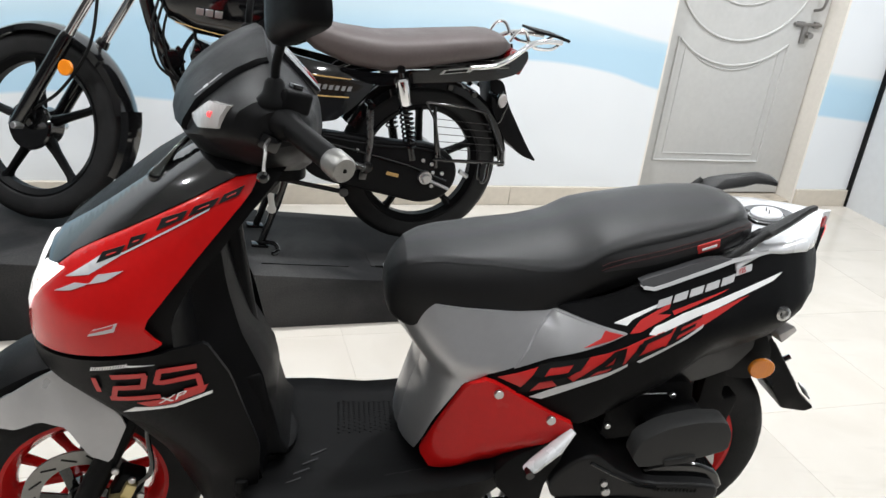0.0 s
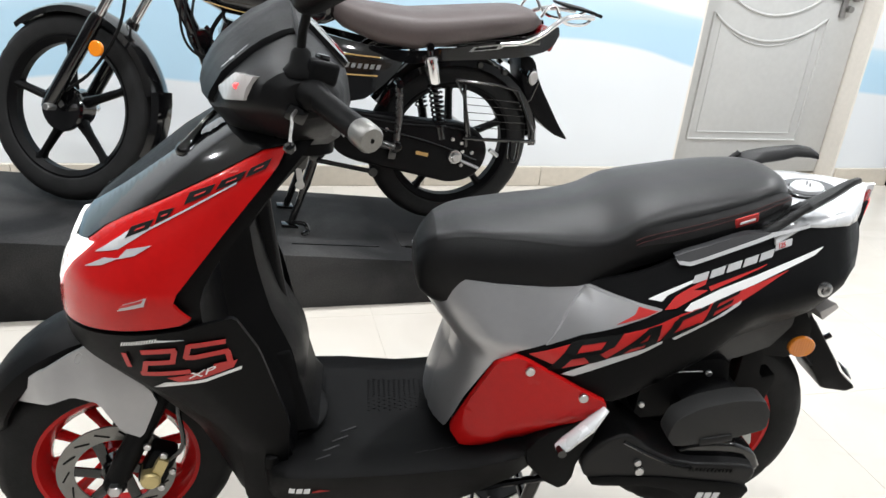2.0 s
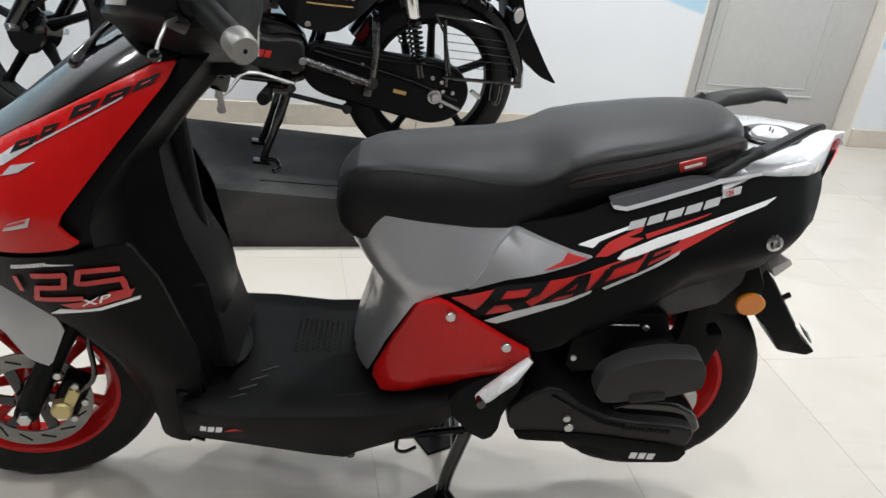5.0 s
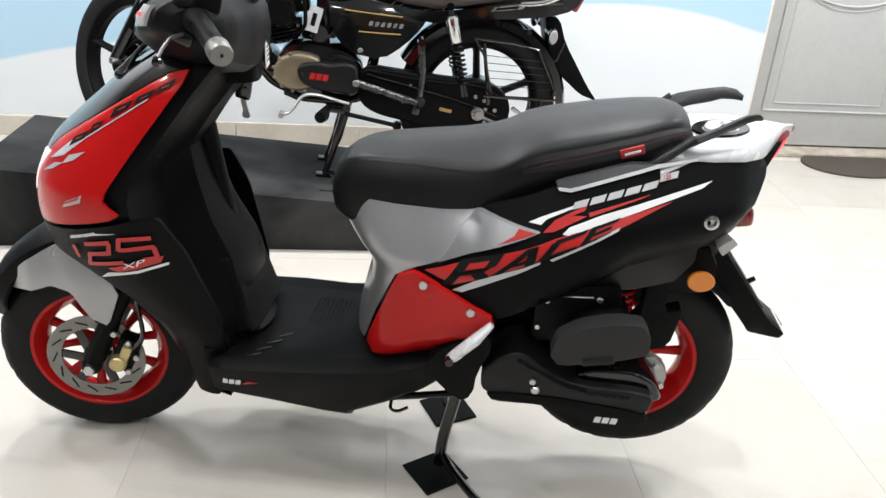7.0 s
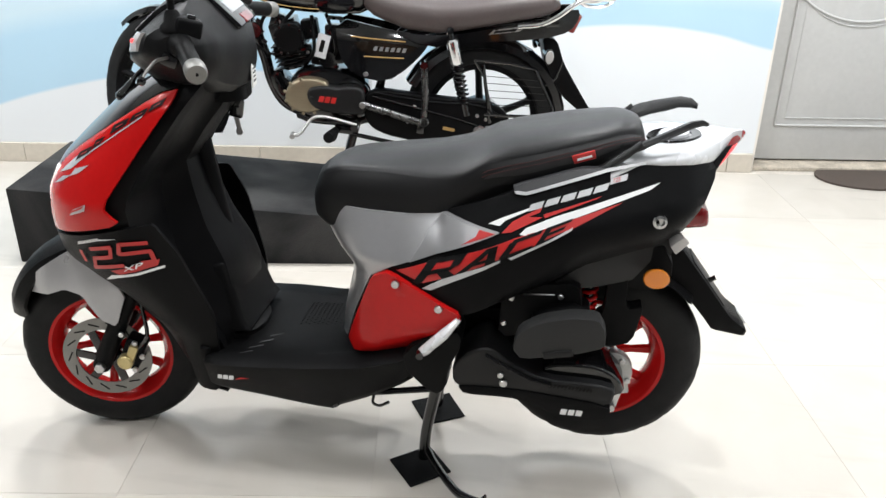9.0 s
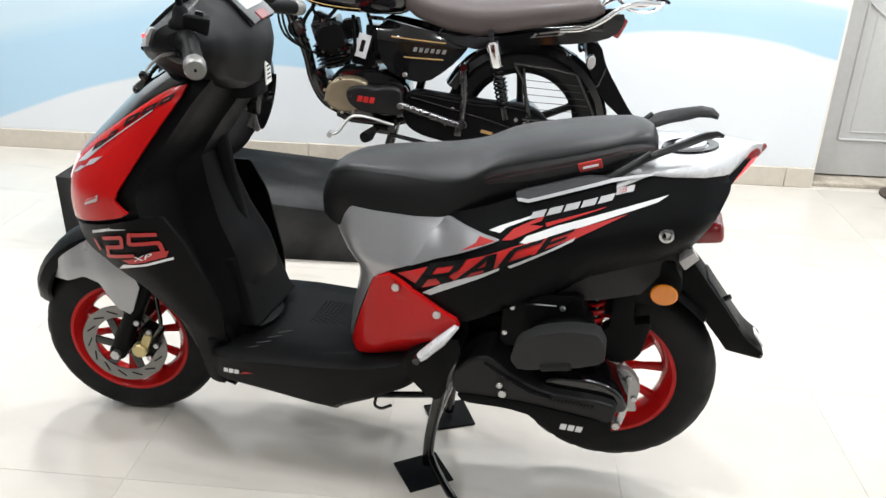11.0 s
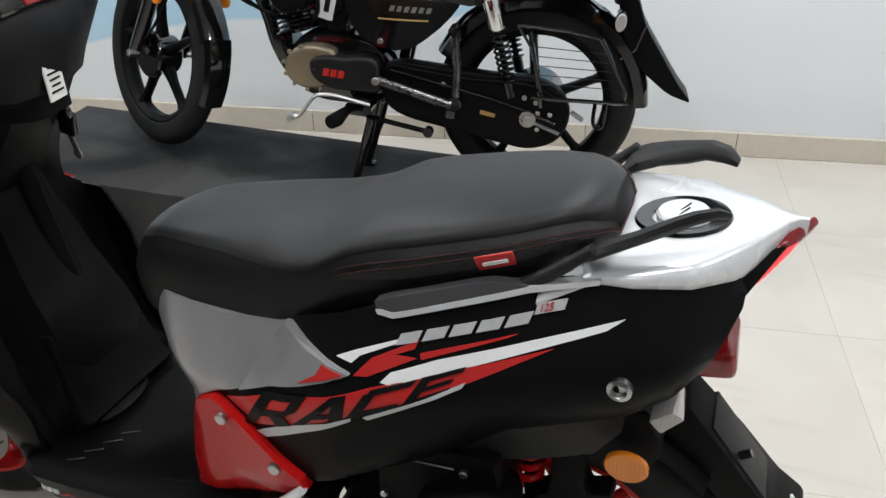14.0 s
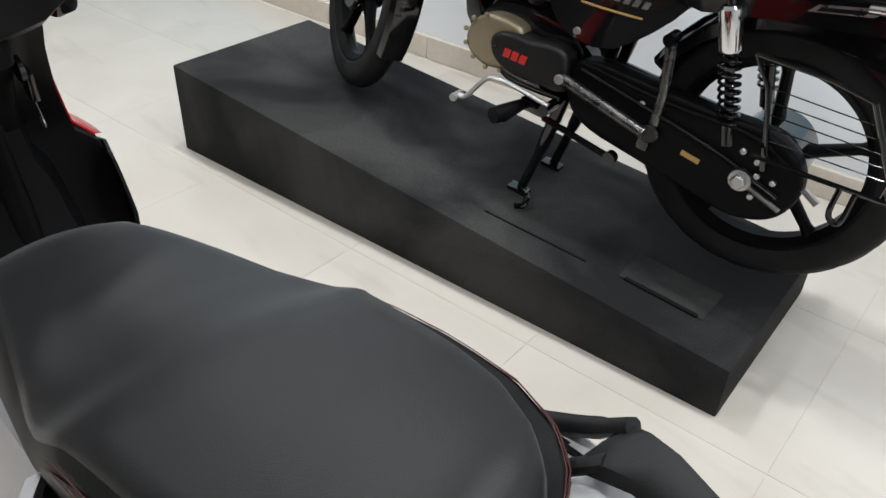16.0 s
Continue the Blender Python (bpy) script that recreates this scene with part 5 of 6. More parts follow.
    for y in (-0.146, -0.142, -0.12, -0.09, -0.06, -0.03, 0, 0.03, 0.06, 0.09, 0.12, 0.142, 0.146):
        up = 0.002 if abs(y) > 0.145 else 0.0085
        steps = [0.12 + 0.88 * k / 12 for k in range(13)]
        outer = [visor_at(y, f, up if 0 < n < 12 else up * 0.5) for n, f in enumerate(steps)]
        rings.append(outer + [visor_at(y, f, -0.003) for f in steps[::-1]])
    part("visor", loft(rings), MATTE, bar, "satin black visor", sharp=30)
    for a, b, w in ((0.50, 0.56, 0.0016), (0.565, 0.60, 0.0042), (0.61, 0.70, 0.0014)):
        part("visor_mark", tube([visor_at(-0.128, a + (b - a) * k / 3, 0.0088) for k in range(4)], w, 6, 0.4), SILVER_DECAL, bar)
    disp = part("display", block(0.098, 0.165, 0.018, pose(0.414, 0, 1.086, 0, 44, 0), 0.007), GLOSS, bar, "instrument display under clear glass")
    part("screen", block(0.056, 0.118, 0.004, pose(0.411, 0, 1.1005, 0, 44, 0), 0.001, 1), SCREEN, disp)
    part("tell_tale", block(0.022, 0.06, 0.004, pose(0.447, 0, 1.0665, 0, 44, 0), 0.001, 1), RED_LENS, disp)
    part("sticker", block(0.003, 0.040, 0.084, pose(0.4565, -0.020, 0.962, 0, 0, 0), 0.0005, 1), STICKER, bar, "white printed label")
    for k in range(7):
        part("print_bar", block(0.003, 0.028 - 0.004 * (k % 3), 0.003, pose(0.4575, -0.020, 0.987 - 0.009 * k)), INK, bar)
    for side in (-1, 1):
        # clear indicator let into the cowl's shoulder
        rows = []
        for k in range(7):
            y = side * (0.150 + 0.074 * k / 6)
            low, high = cowl_at(y, 2), cowl_at(y, 3)
            low, high = low.lerp(high, 0.5 - 0.5 * min(1, 0.25 + k / 4)), low.lerp(high, 0.5 + 0.72 * min(1, 0.3 + k / 3))
            at = Vector((0, y, 0))
            rows.append([low + at + Vector((0.012, 0, 0)), low + at + Vector((-0.002, side * 0.002, 0)), low.lerp(high, 0.5) + at + Vector((-0.006, side * 0.005, 0)), high + at + Vector((-0.002, side * 0.002, 0)), high + at + Vector((0.012, 0, 0))])
        blink = part("front_indicator", loft(rows), CLEAR_LENS, bar, "clear front turn indicator")
        part("bulb", disc(0.005, -0.003, 0.003, 12, pose(0.2725, side * 0.210, 1.048, 0, 0, side * -38)), LIT_RED, blink, "small red bulb")
        part("grip", tube([(0.372, side * 0.246, 1.049), (0.380, side * 0.262, 1.046), (0.386, side * 0.27, 1.0445), (0.424, side * 0.358, 1.030)], [0.024, 0.022, 0.0175, 0.0175], 20), GRAIN, bar, "ribbed black rubber grip")
        part("bar_end", tube([(0.4235, side * 0.356, 1.0305), (0.426, side * 0.362, 1.0295), (0.4355, side * 0.386, 1.0255), (0.4370, side * 0.390, 1.0250)], [0.016, 0.0195, 0.0195, 0.0165], 20), DISC, bar, "turned steel bar end")
        part("bar_pin", disc(0.003, -0.001, 0.001, 10, pose(0.4372, side * 0.3905, 1.025, 0, 0, side * 21)), INK, bar)
        part("switch_block", block(0.050, 0.05, 0.034, pose(0.384, side * 0.225, 1.078, 0, 14, side * -20), 0.008, 3), MATTE, bar, "switch block")
        lev = part("lever", tube(bend([(0.352, side * 0.262, 1.028), (0.342, side * 0.30, 1.030), (0.340, side * 0.325, 1.027), (0.336, side * 0.348, 1.019), (0.334, side * 0.366, 1.010)]), 0.0024, 8, 1.3), OLD_STEEL, bar, "slim brake lever with a ball end")
        part("lever_ball", lathe([(0.0001, -0.008), (0.006, -0.006), (0.0085, 0), (0.006, 0.006), (0.0001, 0.008)], 14, pose(0.333, side * 0.369, 1.008)), GLOSS, lev, "black ball end")
        part("lever_pivot", block(0.032, 0.03, 0.024, pose(0.352, side * 0.25, 1.022, 0, 25, 0), 0.006), GLOSS, bar)
        part("mirror_boot", loft([[(0.360 + a * math.cos(b), side * 0.236 + 0.8 * a * math.sin(b), z) for b in (2 * math.pi * j / 14 for j in range(14))] for a, z in ((0.026, 1.072), (0.025, 1.082), (0.017, 1.090), (0.014, 1.106), (0.009, 1.112))]), GRAIN, bar, "black rubber mirror boot")
        part("mirror_stalk", tube(bend([(0.360, side * 0.236, 1.10), (0.361, side * 0.239, 1.13), (0.364, side * 0.246, 1.15), (0.368, side * 0.254, 1.172)]), 0.0068, 10), GRAIN, bar, "black mirror stalk")
        hm = pose(0.357, side * 0.239, 1.158, 0, 0, side * -22.8) @ Matrix.Diagonal((0.88, 0.84, 0.92, 1))
        shape = rounded([(-0.006, 0.016), (0.012, 0.0), (0.034, 0.003), (0.150, 0.048), (0.157, 0.064), (0.146, 0.104), (0.126, 0.116), (0.016, 0.112), (-0.010, 0.094)], 2, 0.2)
        head = []
        for d, f in ((0.014, 0.94), (0.012, 1.0), (0.0, 0.99), (-0.012, 0.93), (-0.022, 0.80), (-0.028, 0.55), (-0.030, 0.2)):
            head.append([hm @ Vector((d, side * (0.07 + (a - 0.07) * f), 0.058 + (h - 0.058) * f)) for a, h in shape])
        mir = part("mirror", loft(head), MATTE, bar, "black rear-view mirror", sharp=45)
        part("mirror_glass", loft([[hm @ Vector((d, side * (0.07 + (a - 0.07) * 0.88), 0.058 + (h - 0.058) * 0.88)) for a, h in shape] for d in (0.0125, 0.0155)]), CHROME, mir, "silvered mirror glass")
    part("brake_bracket", block(0.045, 0.045, 0.07, pose(0.352, 0.150, 0.95, 0, 14, 20), 0.008), GLOSS, bar, "black brake lever bracket")
    part("kill_switch", block(0.018, 0.018, 0.016, pose(0.402, 0.248, 1.068), 0.003), RED_LENS, bar, "red stop switch")
    part("switch_button", block(0.016, 0.018, 0.008, pose(0.392, -0.225, 1.097, 0, 14, 20), 0.002), GLOSS, bar)
    part("switch_button", block(0.010, 0.010, 0.012, pose(0.412, -0.225, 1.03), 0.002), GLOSS, bar)
    for a, b in (((0.33, -0.17, 0.95), (0.352, -0.185, 1.0)), ((0.345, -0.15, 0.93), (0.352, -0.195, 1.0))):
        part("cable", tube(bend([a, ((a[0] + b[0]) / 2 - 0.01, (a[1] + b[1]) / 2 - 0.01, (a[2] + b[2]) / 2), b]), 0.0035, 6), GLOSS, bar)
    part("column_cover", loft([[(0.368 + 0.074 * math.copysign(abs(math.cos(a)) ** 0.5, math.cos(a)), (0.045 if math.sin(a) > 0 else 0.068) * math.copysign(abs(math.sin(a)) ** 0.5, math.sin(a)), z) for a in (2 * math.pi * k / 28 for k in range(28))] for z in (0.895, 0.90, 0.95, 1.0)]), MATTE, bar)
    part("cable_boot", tube(bend([(0.262, -0.06, 0.985), (0.225, -0.075, 0.955), (0.198, -0.088, 0.918), (0.19, -0.092, 0.897)], 4), [0.005] * 6 + [0.008, 0.010, 0.014, 0.017, 0.016, 0.012, 0.004], 12), GLOSS, bar, "black rubber cable boot over the nose")

    fw = new("front_wheel")
    fw.parent, fw.matrix_basis = root, steer @ pose(0.036, 0, 0.2325)
    fw["label"] = "front wheel with red alloy rim and slotted brake disc"
    build_tyre("tyre", 0.2325, 0.050, 0.158, fw, None, "black front tyre", 24)
    build_alloy(fw, 0.158, 0.04, RED, 5, 9)
    dsc = part("brake_disc", lathe([(0.110, -0.066), (0.110, -0.062), (0.078, -0.062), (0.078, -0.066)], 56), DISC, fw, "steel brake disc with slots")
    for k in range(14):
        a = 2 * math.pi * k / 14
        part("slot", block(0.028, 0.0012, 0.0035, pose(0.092 * math.cos(a), -0.0664, 0.092 * math.sin(a), 0, -math.degrees(a) - 62, 0)), INK, dsc)
    carrier = part("disc_carrier", disc(0.030, -0.072, -0.03, 24, None, 0.004), GLOSS, fw, "black disc carrier")
    for k in range(6):
        part("carrier_arm", block(0.080, 0.006, 0.022, pose(0, 0, 0, 0, 60 * k, 0) @ pose(0.045, -0.061, 0, 0, 14, 0), 0.003), GLOSS, carrier)

    fork = new("front_fork")
    fork.parent, fork.matrix_basis = root, steer
    for side in (-1, 1):
        part("fork_leg", joined(tube([(0.030, side * 0.092, 0.222), (0.055, side * 0.092, 0.275), (0.125, side * 0.085, 0.42), (0.235, side * 0.07, 0.66)], [0.020, 0.023, 0.022, 0.018], 16), disc(0.022, -0.014, 0.014, 18, pose(0.036, side * 0.095, 0.2325), 0.004)), MATTE, fork, "matte black fork leg")
        part("axle_nut", disc(0.013, -0.010, 0.010, 6, pose(0.036, side * 0.116, 0.2325), 0.002), STEEL, fork, "steel axle nut")
    cal = part("caliper", block(0.05, 0.045, 0.085, pose(0.115, -0.088, 0.265, 0, 24, 0), 0.010, 3), MATTE, fork, "black brake caliper")
    part("caliper_piston", joined(disc(0.019, -0.03, 0.02, 24, pose(0.102, -0.10, 0.252), 0.004), block(0.022, 0.03, 0.05, pose(0.118, -0.108, 0.272, 0, 24, 0), 0.005)), GOLD, cal, "gold caliper piston housing")
    for x, z in ((0.128, 0.30), (0.12, 0.225), (0.142, 0.262), (0.10, 0.325)):
        bolt_head(cal, (x, -0.114, z), 0.007)
    part("brake_hose", tube(bend([(0.135, -0.11, 0.285), (0.165, -0.12, 0.33), (0.16, -0.11, 0.42), (0.19, -0.09, 0.52)]), 0.005, 8), GLOSS, fork)
    # fender: black crown, silver sides
    rings = []
    for k in range(15):
        a = math.radians(58 + 100 * k / 14)
        r = ip(k / 14, (0, 0.345), (0.35, 0.335), (0.7, 0.298), (1, 0.262))
        w = ip(k / 14, (0, 0.085), (0.5, 0.085), (0.85, 0.06), (1, 0.02))
        c = (0.036, 0.2325)
        rings.append([(c[0] + (r - d) * math.cos(a), y * w, c[1] + (r - d) * math.sin(a)) for d, y in ((0.05, -1), (0.022, -0.93), (0.006, -0.6), (0, 0), (0.006, 0.6), (0.022, 0.93), (0.05, 1), (0.056, 0.9), (0.012, 0), (0.056, -0.9))])
    part("fender_crown", loft(rings), MATTE, fork, "matte black fender crown")
    side_poly = rounded([(-0.145, 0.408), (-0.118, 0.452), (-0.065, 0.497), (0.025, 0.552), (0.128, 0.438), (0.094, 0.350), (0.060, 0.368), (0.024, 0.432), (-0.02, 0.442), (-0.07, 0.425)], 1, 0.12)
    fend_half = lambda x, z: 0.102 + 0.016 * min(1.0, max(0.0, (x + 0.02) / 0.06)) - 0.9 * max(0.0, -0.06 - x) * 0.8 - 0.15 * max(0.0, z - 0.45)
    for side in (-1, 1):
        part("fender_side", skin(side_poly, fend_half, side, 0.0, 0.006), SILVER, fork, "satin silver fender side")
    # the body sits a little nearer to the stand side than the wheels do
    for ob in root.children_recursive:
        above = ob
        while above.parent and above.parent != root:
            above = above.parent
        if ob.type == "MESH" and above.name.split(".")[0] not in ("handlebar", "front_wheel", "rear_wheel", "front_fork", "stand_leg", "stand_pivot", "seat", "grab_rail", "tail_cover", "fuel_cap_ring", "fuel_cap", "rail_foot"):
            for v in ob.data.vertices:
                if v.co.y > 0:
                    near = ip(v.co.z, (0.30, 0.72), (0.58, 0.68), (0.67, 0.60), (0.70, 0.46), (0.80, 0.38), (0.88, 0.34), (1.0, 0.34))
                    v.co.y *= ip(v.co.x, (0.5, near), (0.62, 0.62), (0.75, 0.68), (1.0, 0.80), (1.1, 0.86), (1.2, 0.91), (1.35, 1.0))
    return root


def thing_part(name, parent, m):
    ob = new(name)
    ob.parent, ob.matrix_basis = parent, m
    return ob


def build_alloy(wheel, rim, half, material, spokes, twist):
    """Cast rim with forked spokes and a hub."""
    part("rim", lathe([(rim + 0.004, -half), (rim + 0.004, -half + 0.006), (rim - 0.016, -half * 0.55), (rim - 0.020, 0), (rim - 0.016, half * 0.55), (rim + 0.004, half - 0.006), (rim + 0.004, half),
                       (rim - 0.010, half), (rim - 0.030, half * 0.5), (rim - 0.034, 0), (rim - 0.030, -half * 0.5), (rim - 0.010, -half)], 64), material, wheel, "red painted alloy rim" if material is RED else "black alloy rim")
    hub = disc(0.034, -half * 0.9, half * 0.9, 24, None, 0.004)
    part("hub", hub, GLOSS if material is not RED else material, wheel)
    for k in range(spokes):
        a = 2 * math.pi * k / spokes + 0.3
        for s in (-1, 1):
            inner_a, outer_a = a + s * 0.10, a + s * 0.30 + math.radians(twist)
            p0, p1 = (0.030, inner_a), (rim - 0.024, outer_a)
            q0 = Vector((p0[0] * math.cos(p0[1]), 0, p0[0] * math.sin(p0[1])))
            q1 = Vector((p1[0] * math.cos(p1[1]), 0, p1[0] * math.sin(p1[1])))
            part("spoke", tube([q0, q0.lerp(q1, 0.5), q1], [0.012, 0.008, 0.011], 8, 1.2), material, wheel)


scooter = build_scooter()


def build_stand_mats():
    for k, (x, y, r) in enumerate(((0.855, -0.125, 38), (0.862, 0.118, 30))):
        mat_ob = part("rubber_pad", block(0.115, 0.115, 0.006, None, 0.002, 1), GRAIN, m=pose(x, y, 0.003, 0, 0, r))
        tagged(mat_ob, "square black rubber pad under a foot of the stand", "rubber pad", "pads under the stand")


build_stand_mats()


# ---- the motorcycle ----
def build_moto_wheel(wheel, R, half, rim):
    build_tyre("tyre", R, half, rim, wheel, None, "black motorcycle tyre", 1)
    part("rim", lathe([(rim + 0.005, -half * 0.75), (rim + 0.005, -half * 0.6), (rim - 0.014, -half * 0.3), (rim - 0.014, half * 0.3), (rim + 0.005, half * 0.6), (rim + 0.005, half * 0.75),
                       (rim - 0.012, half * 0.75), (rim - 0.030, half * 0.35), (rim - 0.030, -half * 0.35), (rim - 0.012, -half * 0.75)], 72), MATTE, wheel, "satin black alloy rim")
    for k in range(5):
        a = 2 * math.pi * k / 5 + 0.5
        c, s = math.cos(a), math.sin(a)
        part("spoke", tube([(0.05 * c, 0, 0.05 * s), (0.45 * rim * c, 0, 0.45 * rim * s), (0.8 * rim * c, 0, 0.8 * rim * s), ((rim - 0.02) * c, 0, (rim - 0.02) * s)], [0.026, 0.018, 0.016, 0.024], 10, 0.8), MATTE, wheel, sharp=30)
    part("hub", disc(0.062, -half * 1.1, half * 1.1, 28, None, 0.008), GLOSS, wheel, "gloss black drum hub")


def build_motorcycle():
    root = thing("motorcycle", BIKE, "black commuter motorcycle with brown seat on its centre stand", "motorcycle")
    P = lambda name, bm, m, label="", parent=None, **k: part(name, bm, m, parent or root, label, **k)

    # rear wheel
    rw = thing_part("rear_wheel", root, pose(1.73, 0, 0.352))
    build_moto_wheel(rw, 0.302, 0.046, 0.232)
    P("brake_drum", disc(0.085, -0.055, 0.07, 32, None, 0.01), GLOSS, "", rw)
    P("axle_nut", joined(disc(0.017, -0.165, -0.12, 6, pose(-0.012, 0, -0.012), 0.003), disc(0.024, -0.150, -0.118, 20, pose(-0.012, 0, -0.012))), STEEL, "steel axle nut", rw)
    P("chain_adjuster", tube([(0.0, -0.14, -0.02), (0.085, -0.14, -0.045)], 0.006, 8), STEEL, "", rw)
    P("brake_rod", joined(tube([(0.11, -0.145, 0.028), (0.145, -0.145, 0.01)], 0.008, 8)), STEEL, "", rw)

    # swing arm with the closed chain case
    case_poly = rounded([(1.27, 0.455), (1.46, 0.452), (1.62, 0.452), (1.73, 0.462), (1.815, 0.425), (1.845, 0.352), (1.815, 0.275), (1.735, 0.238), (1.66, 0.245), (1.48, 0.268), (1.33, 0.285), (1.27, 0.34)], 2)
    case = P("chain_case", prism(case_poly, -0.135, -0.085, 0.012, 3), MATTE, "satin black enclosed chain case")
    P("case_rib", tube(bend([(1.30, -0.138, 0.425), (1.50, -0.140, 0.398), (1.66, -0.140, 0.372), (1.80, -0.138, 0.335)]), 0.005, 6), GLOSS, "", case)
    P("case_rib", tube(bend([(1.30, -0.138, 0.44), (1.52, -0.138, 0.432), (1.70, -0.138, 0.44), (1.79, -0.138, 0.41)]), 0.004, 6), MATTE, "", case)
    P("name_bar", block(0.045, 0.002, 0.012, pose(1.60, -0.1365, 0.335, 0, 6, 0)), GOLD_LINE, "", case)
    for x, z in ((1.44, 0.345), (1.46, 0.405), (1.70, 0.40), (1.735, 0.39), (1.745, 0.36), (1.75, 0.31), (1.78, 0.36)):
        bolt_head(case, (x, -0.138, z), 0.007)
    P("swing_arm", tube([(1.28, -0.06, 0.37), (1.73, -0.075, 0.352)], 0.02, 10), GLOSS)
    P("swing_arm", tube([(1.28, 0.06, 0.37), (1.73, 0.075, 0.352)], 0.02, 10), GLOSS)

    # shock absorbers
    for s in (-1, 1):
        top, foot = Vector((1.555, s * 0.125, 0.70)), Vector((1.665, s * 0.125, 0.385))
        shock = P("shock_absorber", tube([top, foot], 0.010, 10), GLOSS, "rear shock absorber with chrome sleeve")
        way = (foot - top)
        P("sleeve", tube([top + way * 0.10, top + way * 0.12, top + way * 0.36, top + way * 0.38], [0.018, 0.024, 0.024, 0.020], 20), CHROME, "chrome spring sleeve", shock)
        side, up = way.normalized().cross(Vector((0, 1, 0))).normalized(), Vector((0, 1, 0))
        pts = []
        for k in range(12 * 9 + 1):
            a = 2 * math.pi * k / 12
            pts.append(top + way * (0.38 + 0.45 * k / (12 * 9)) + 0.021 * (math.cos(a) * side + math.sin(a) * up))
        P("spring", tube(pts, 0.004, 6), GLOSS, "black coil spring", shock)
        P("lower_cup", tube([top + way * 0.83, top + way * 0.97], 0.017, 14), GLOSS, "", shock)
        P("top_bolt", disc(0.013, -0.018, 0.018, 14, pose(*top)), GLOSS, "", shock)

    # frame
    P("down_tube", tube(bend([(0.72, 0, 0.86), (0.745, 0, 0.78), (0.785, 0, 0.67), (0.842, 0, 0.574), (0.88, 0, 0.489), (0.91, 0, 0.40), (0.965, 0, 0.325), (1.06, 0, 0.29)]), 0.021, 12), GLOSS, "black frame down tube")
    for y in (-0.05, 0.05):
        P("frame_tube", tube(bend([(1.02, y * 0.4, 0.29), (1.10, y, 0.285), (1.28, y, 0.31), (1.32, y, 0.42), (1.36, y, 0.62), (1.55, y * 1.6, 0.70), (1.95, y * 1.8, 0.77)]), 0.016, 10), GLOSS)
    P("engine_mount", prism(rounded([(0.93, 0.47), (0.905, 0.42), (0.96, 0.345), (1.0, 0.34), (1.0, 0.40)], 1), -0.06, 0.06, 0.004), GLOSS)
    # engine: crankcase, bronze cover, black sprocket cover, finned cylinder
    P("crankcase", prism(rounded([(0.985, 0.35), (0.99, 0.47), (1.10, 0.50), (1.26, 0.48), (1.30, 0.40), (1.27, 0.31), (1.08, 0.30)], 2), -0.10, 0.11, 0.012), GLOSS, "black crankcase")
    bronze = P("generator_cover", prism(rounded([(0.975, 0.375), (0.985, 0.425), (1.03, 0.462), (1.10, 0.466), (1.14, 0.45), (1.14, 0.36), (1.06, 0.325), (1.0, 0.34)], 2), -0.142, -0.09, 0.014, 3), BRONZE, "bronze painted engine cover")
    cover = P("sprocket_cover", prism(rounded([(1.055, 0.428), (1.12, 0.447), (1.17, 0.442), (1.20, 0.455), (1.265, 0.455), (1.275, 0.40), (1.282, 0.352), (1.20, 0.35), (1.13, 0.345), (1.068, 0.37)], 2), -0.160, -0.10, 0.012, 3), CARBON, "dark grey sprocket cover")
    for k in range(3):
        a = 1.103 + 0.0225 * k
        P("maker_bar", loft([[(a, y, 0.386), (a + 0.018, y, 0.386), (a + 0.022, y, 0.408), (a + 0.004, y, 0.408)] for y in (-0.1625, -0.160)]), RED_DECAL, "", cover)
    bolt_head(cover, (1.078, -0.161, 0.398), 0.005, material=CARBON)
    for k in range(7):
        a = 1.9 + 0.55 * k
        bolt_head(bronze, (1.055 + 0.078 * math.cos(a), -0.142, 0.395 + 0.066 * math.sin(a)), 0.006, material=BRONZE)
    cyl = thing_part("cylinder", root, pose(1.005, -0.01, 0.475, 0, -22, 0))
    P("barrel", disc(0.05, 0, 0.15, 24, pose(0, 0, 0, 90, 0, 0)), GLOSS, "", cyl)
    for k in range(7):
        P("cooling_fin", block(0.125, 0.15, 0.004, pose(0, 0, 0.015 + 0.014 * k), 0.0015, 1), MATTE, "", cyl)
    P("cylinder_head", block(0.10, 0.13, 0.07, pose(0, 0, 0.145), 0.012, 3), GLOSS, "", cyl)
    carb = P("intake", joined(disc(0.056, -0.118, -0.04, 32, pose(0.978, 0, 0.592), 0.006), disc(0.047, -0.122, -0.11, 32, pose(0.978, 0, 0.592), 0.003)), GRAIN, "round black air valve cover")
    for k in range(8):
        a = 2 * math.pi * k / 8
        bolt_head(carb, (0.978 + 0.051 * math.cos(a), -0.119, 0.592 + 0.051 * math.sin(a)), 0.0045, material=GLOSS)
    for k, (x, z, sx, sz) in enumerate(((1.045, 0.625, 0.06, 0.07), (1.035, 0.545, 0.05, 0.05), (1.085, 0.52, 0.05, 0.035), (0.925, 0.64, 0.05, 0.05), (0.94, 0.53, 0.04, 0.05), (1.14, 0.585, 0.07, 0.14))):
        P("engine_bracket", block(sx, 0.07, sz, pose(x, -0.035 - 0.006 * (k % 3), z, 0, 9 * (k % 4) - 14, 0), 0.008), GLOSS if k % 2 else MATTE, "black engine bracket")
        bolt_head(root, (x + 0.01, -0.073 - 0.006 * (k % 3), z), 0.006)
    for x, z in ((0.872, 0.60), (0.885, 0.565), (0.86, 0.635)):
        P("wire_clip", block(0.020, 0.016, 0.014, pose(x, -0.075, z, 0, 35, 0), 0.003), GLOSS)
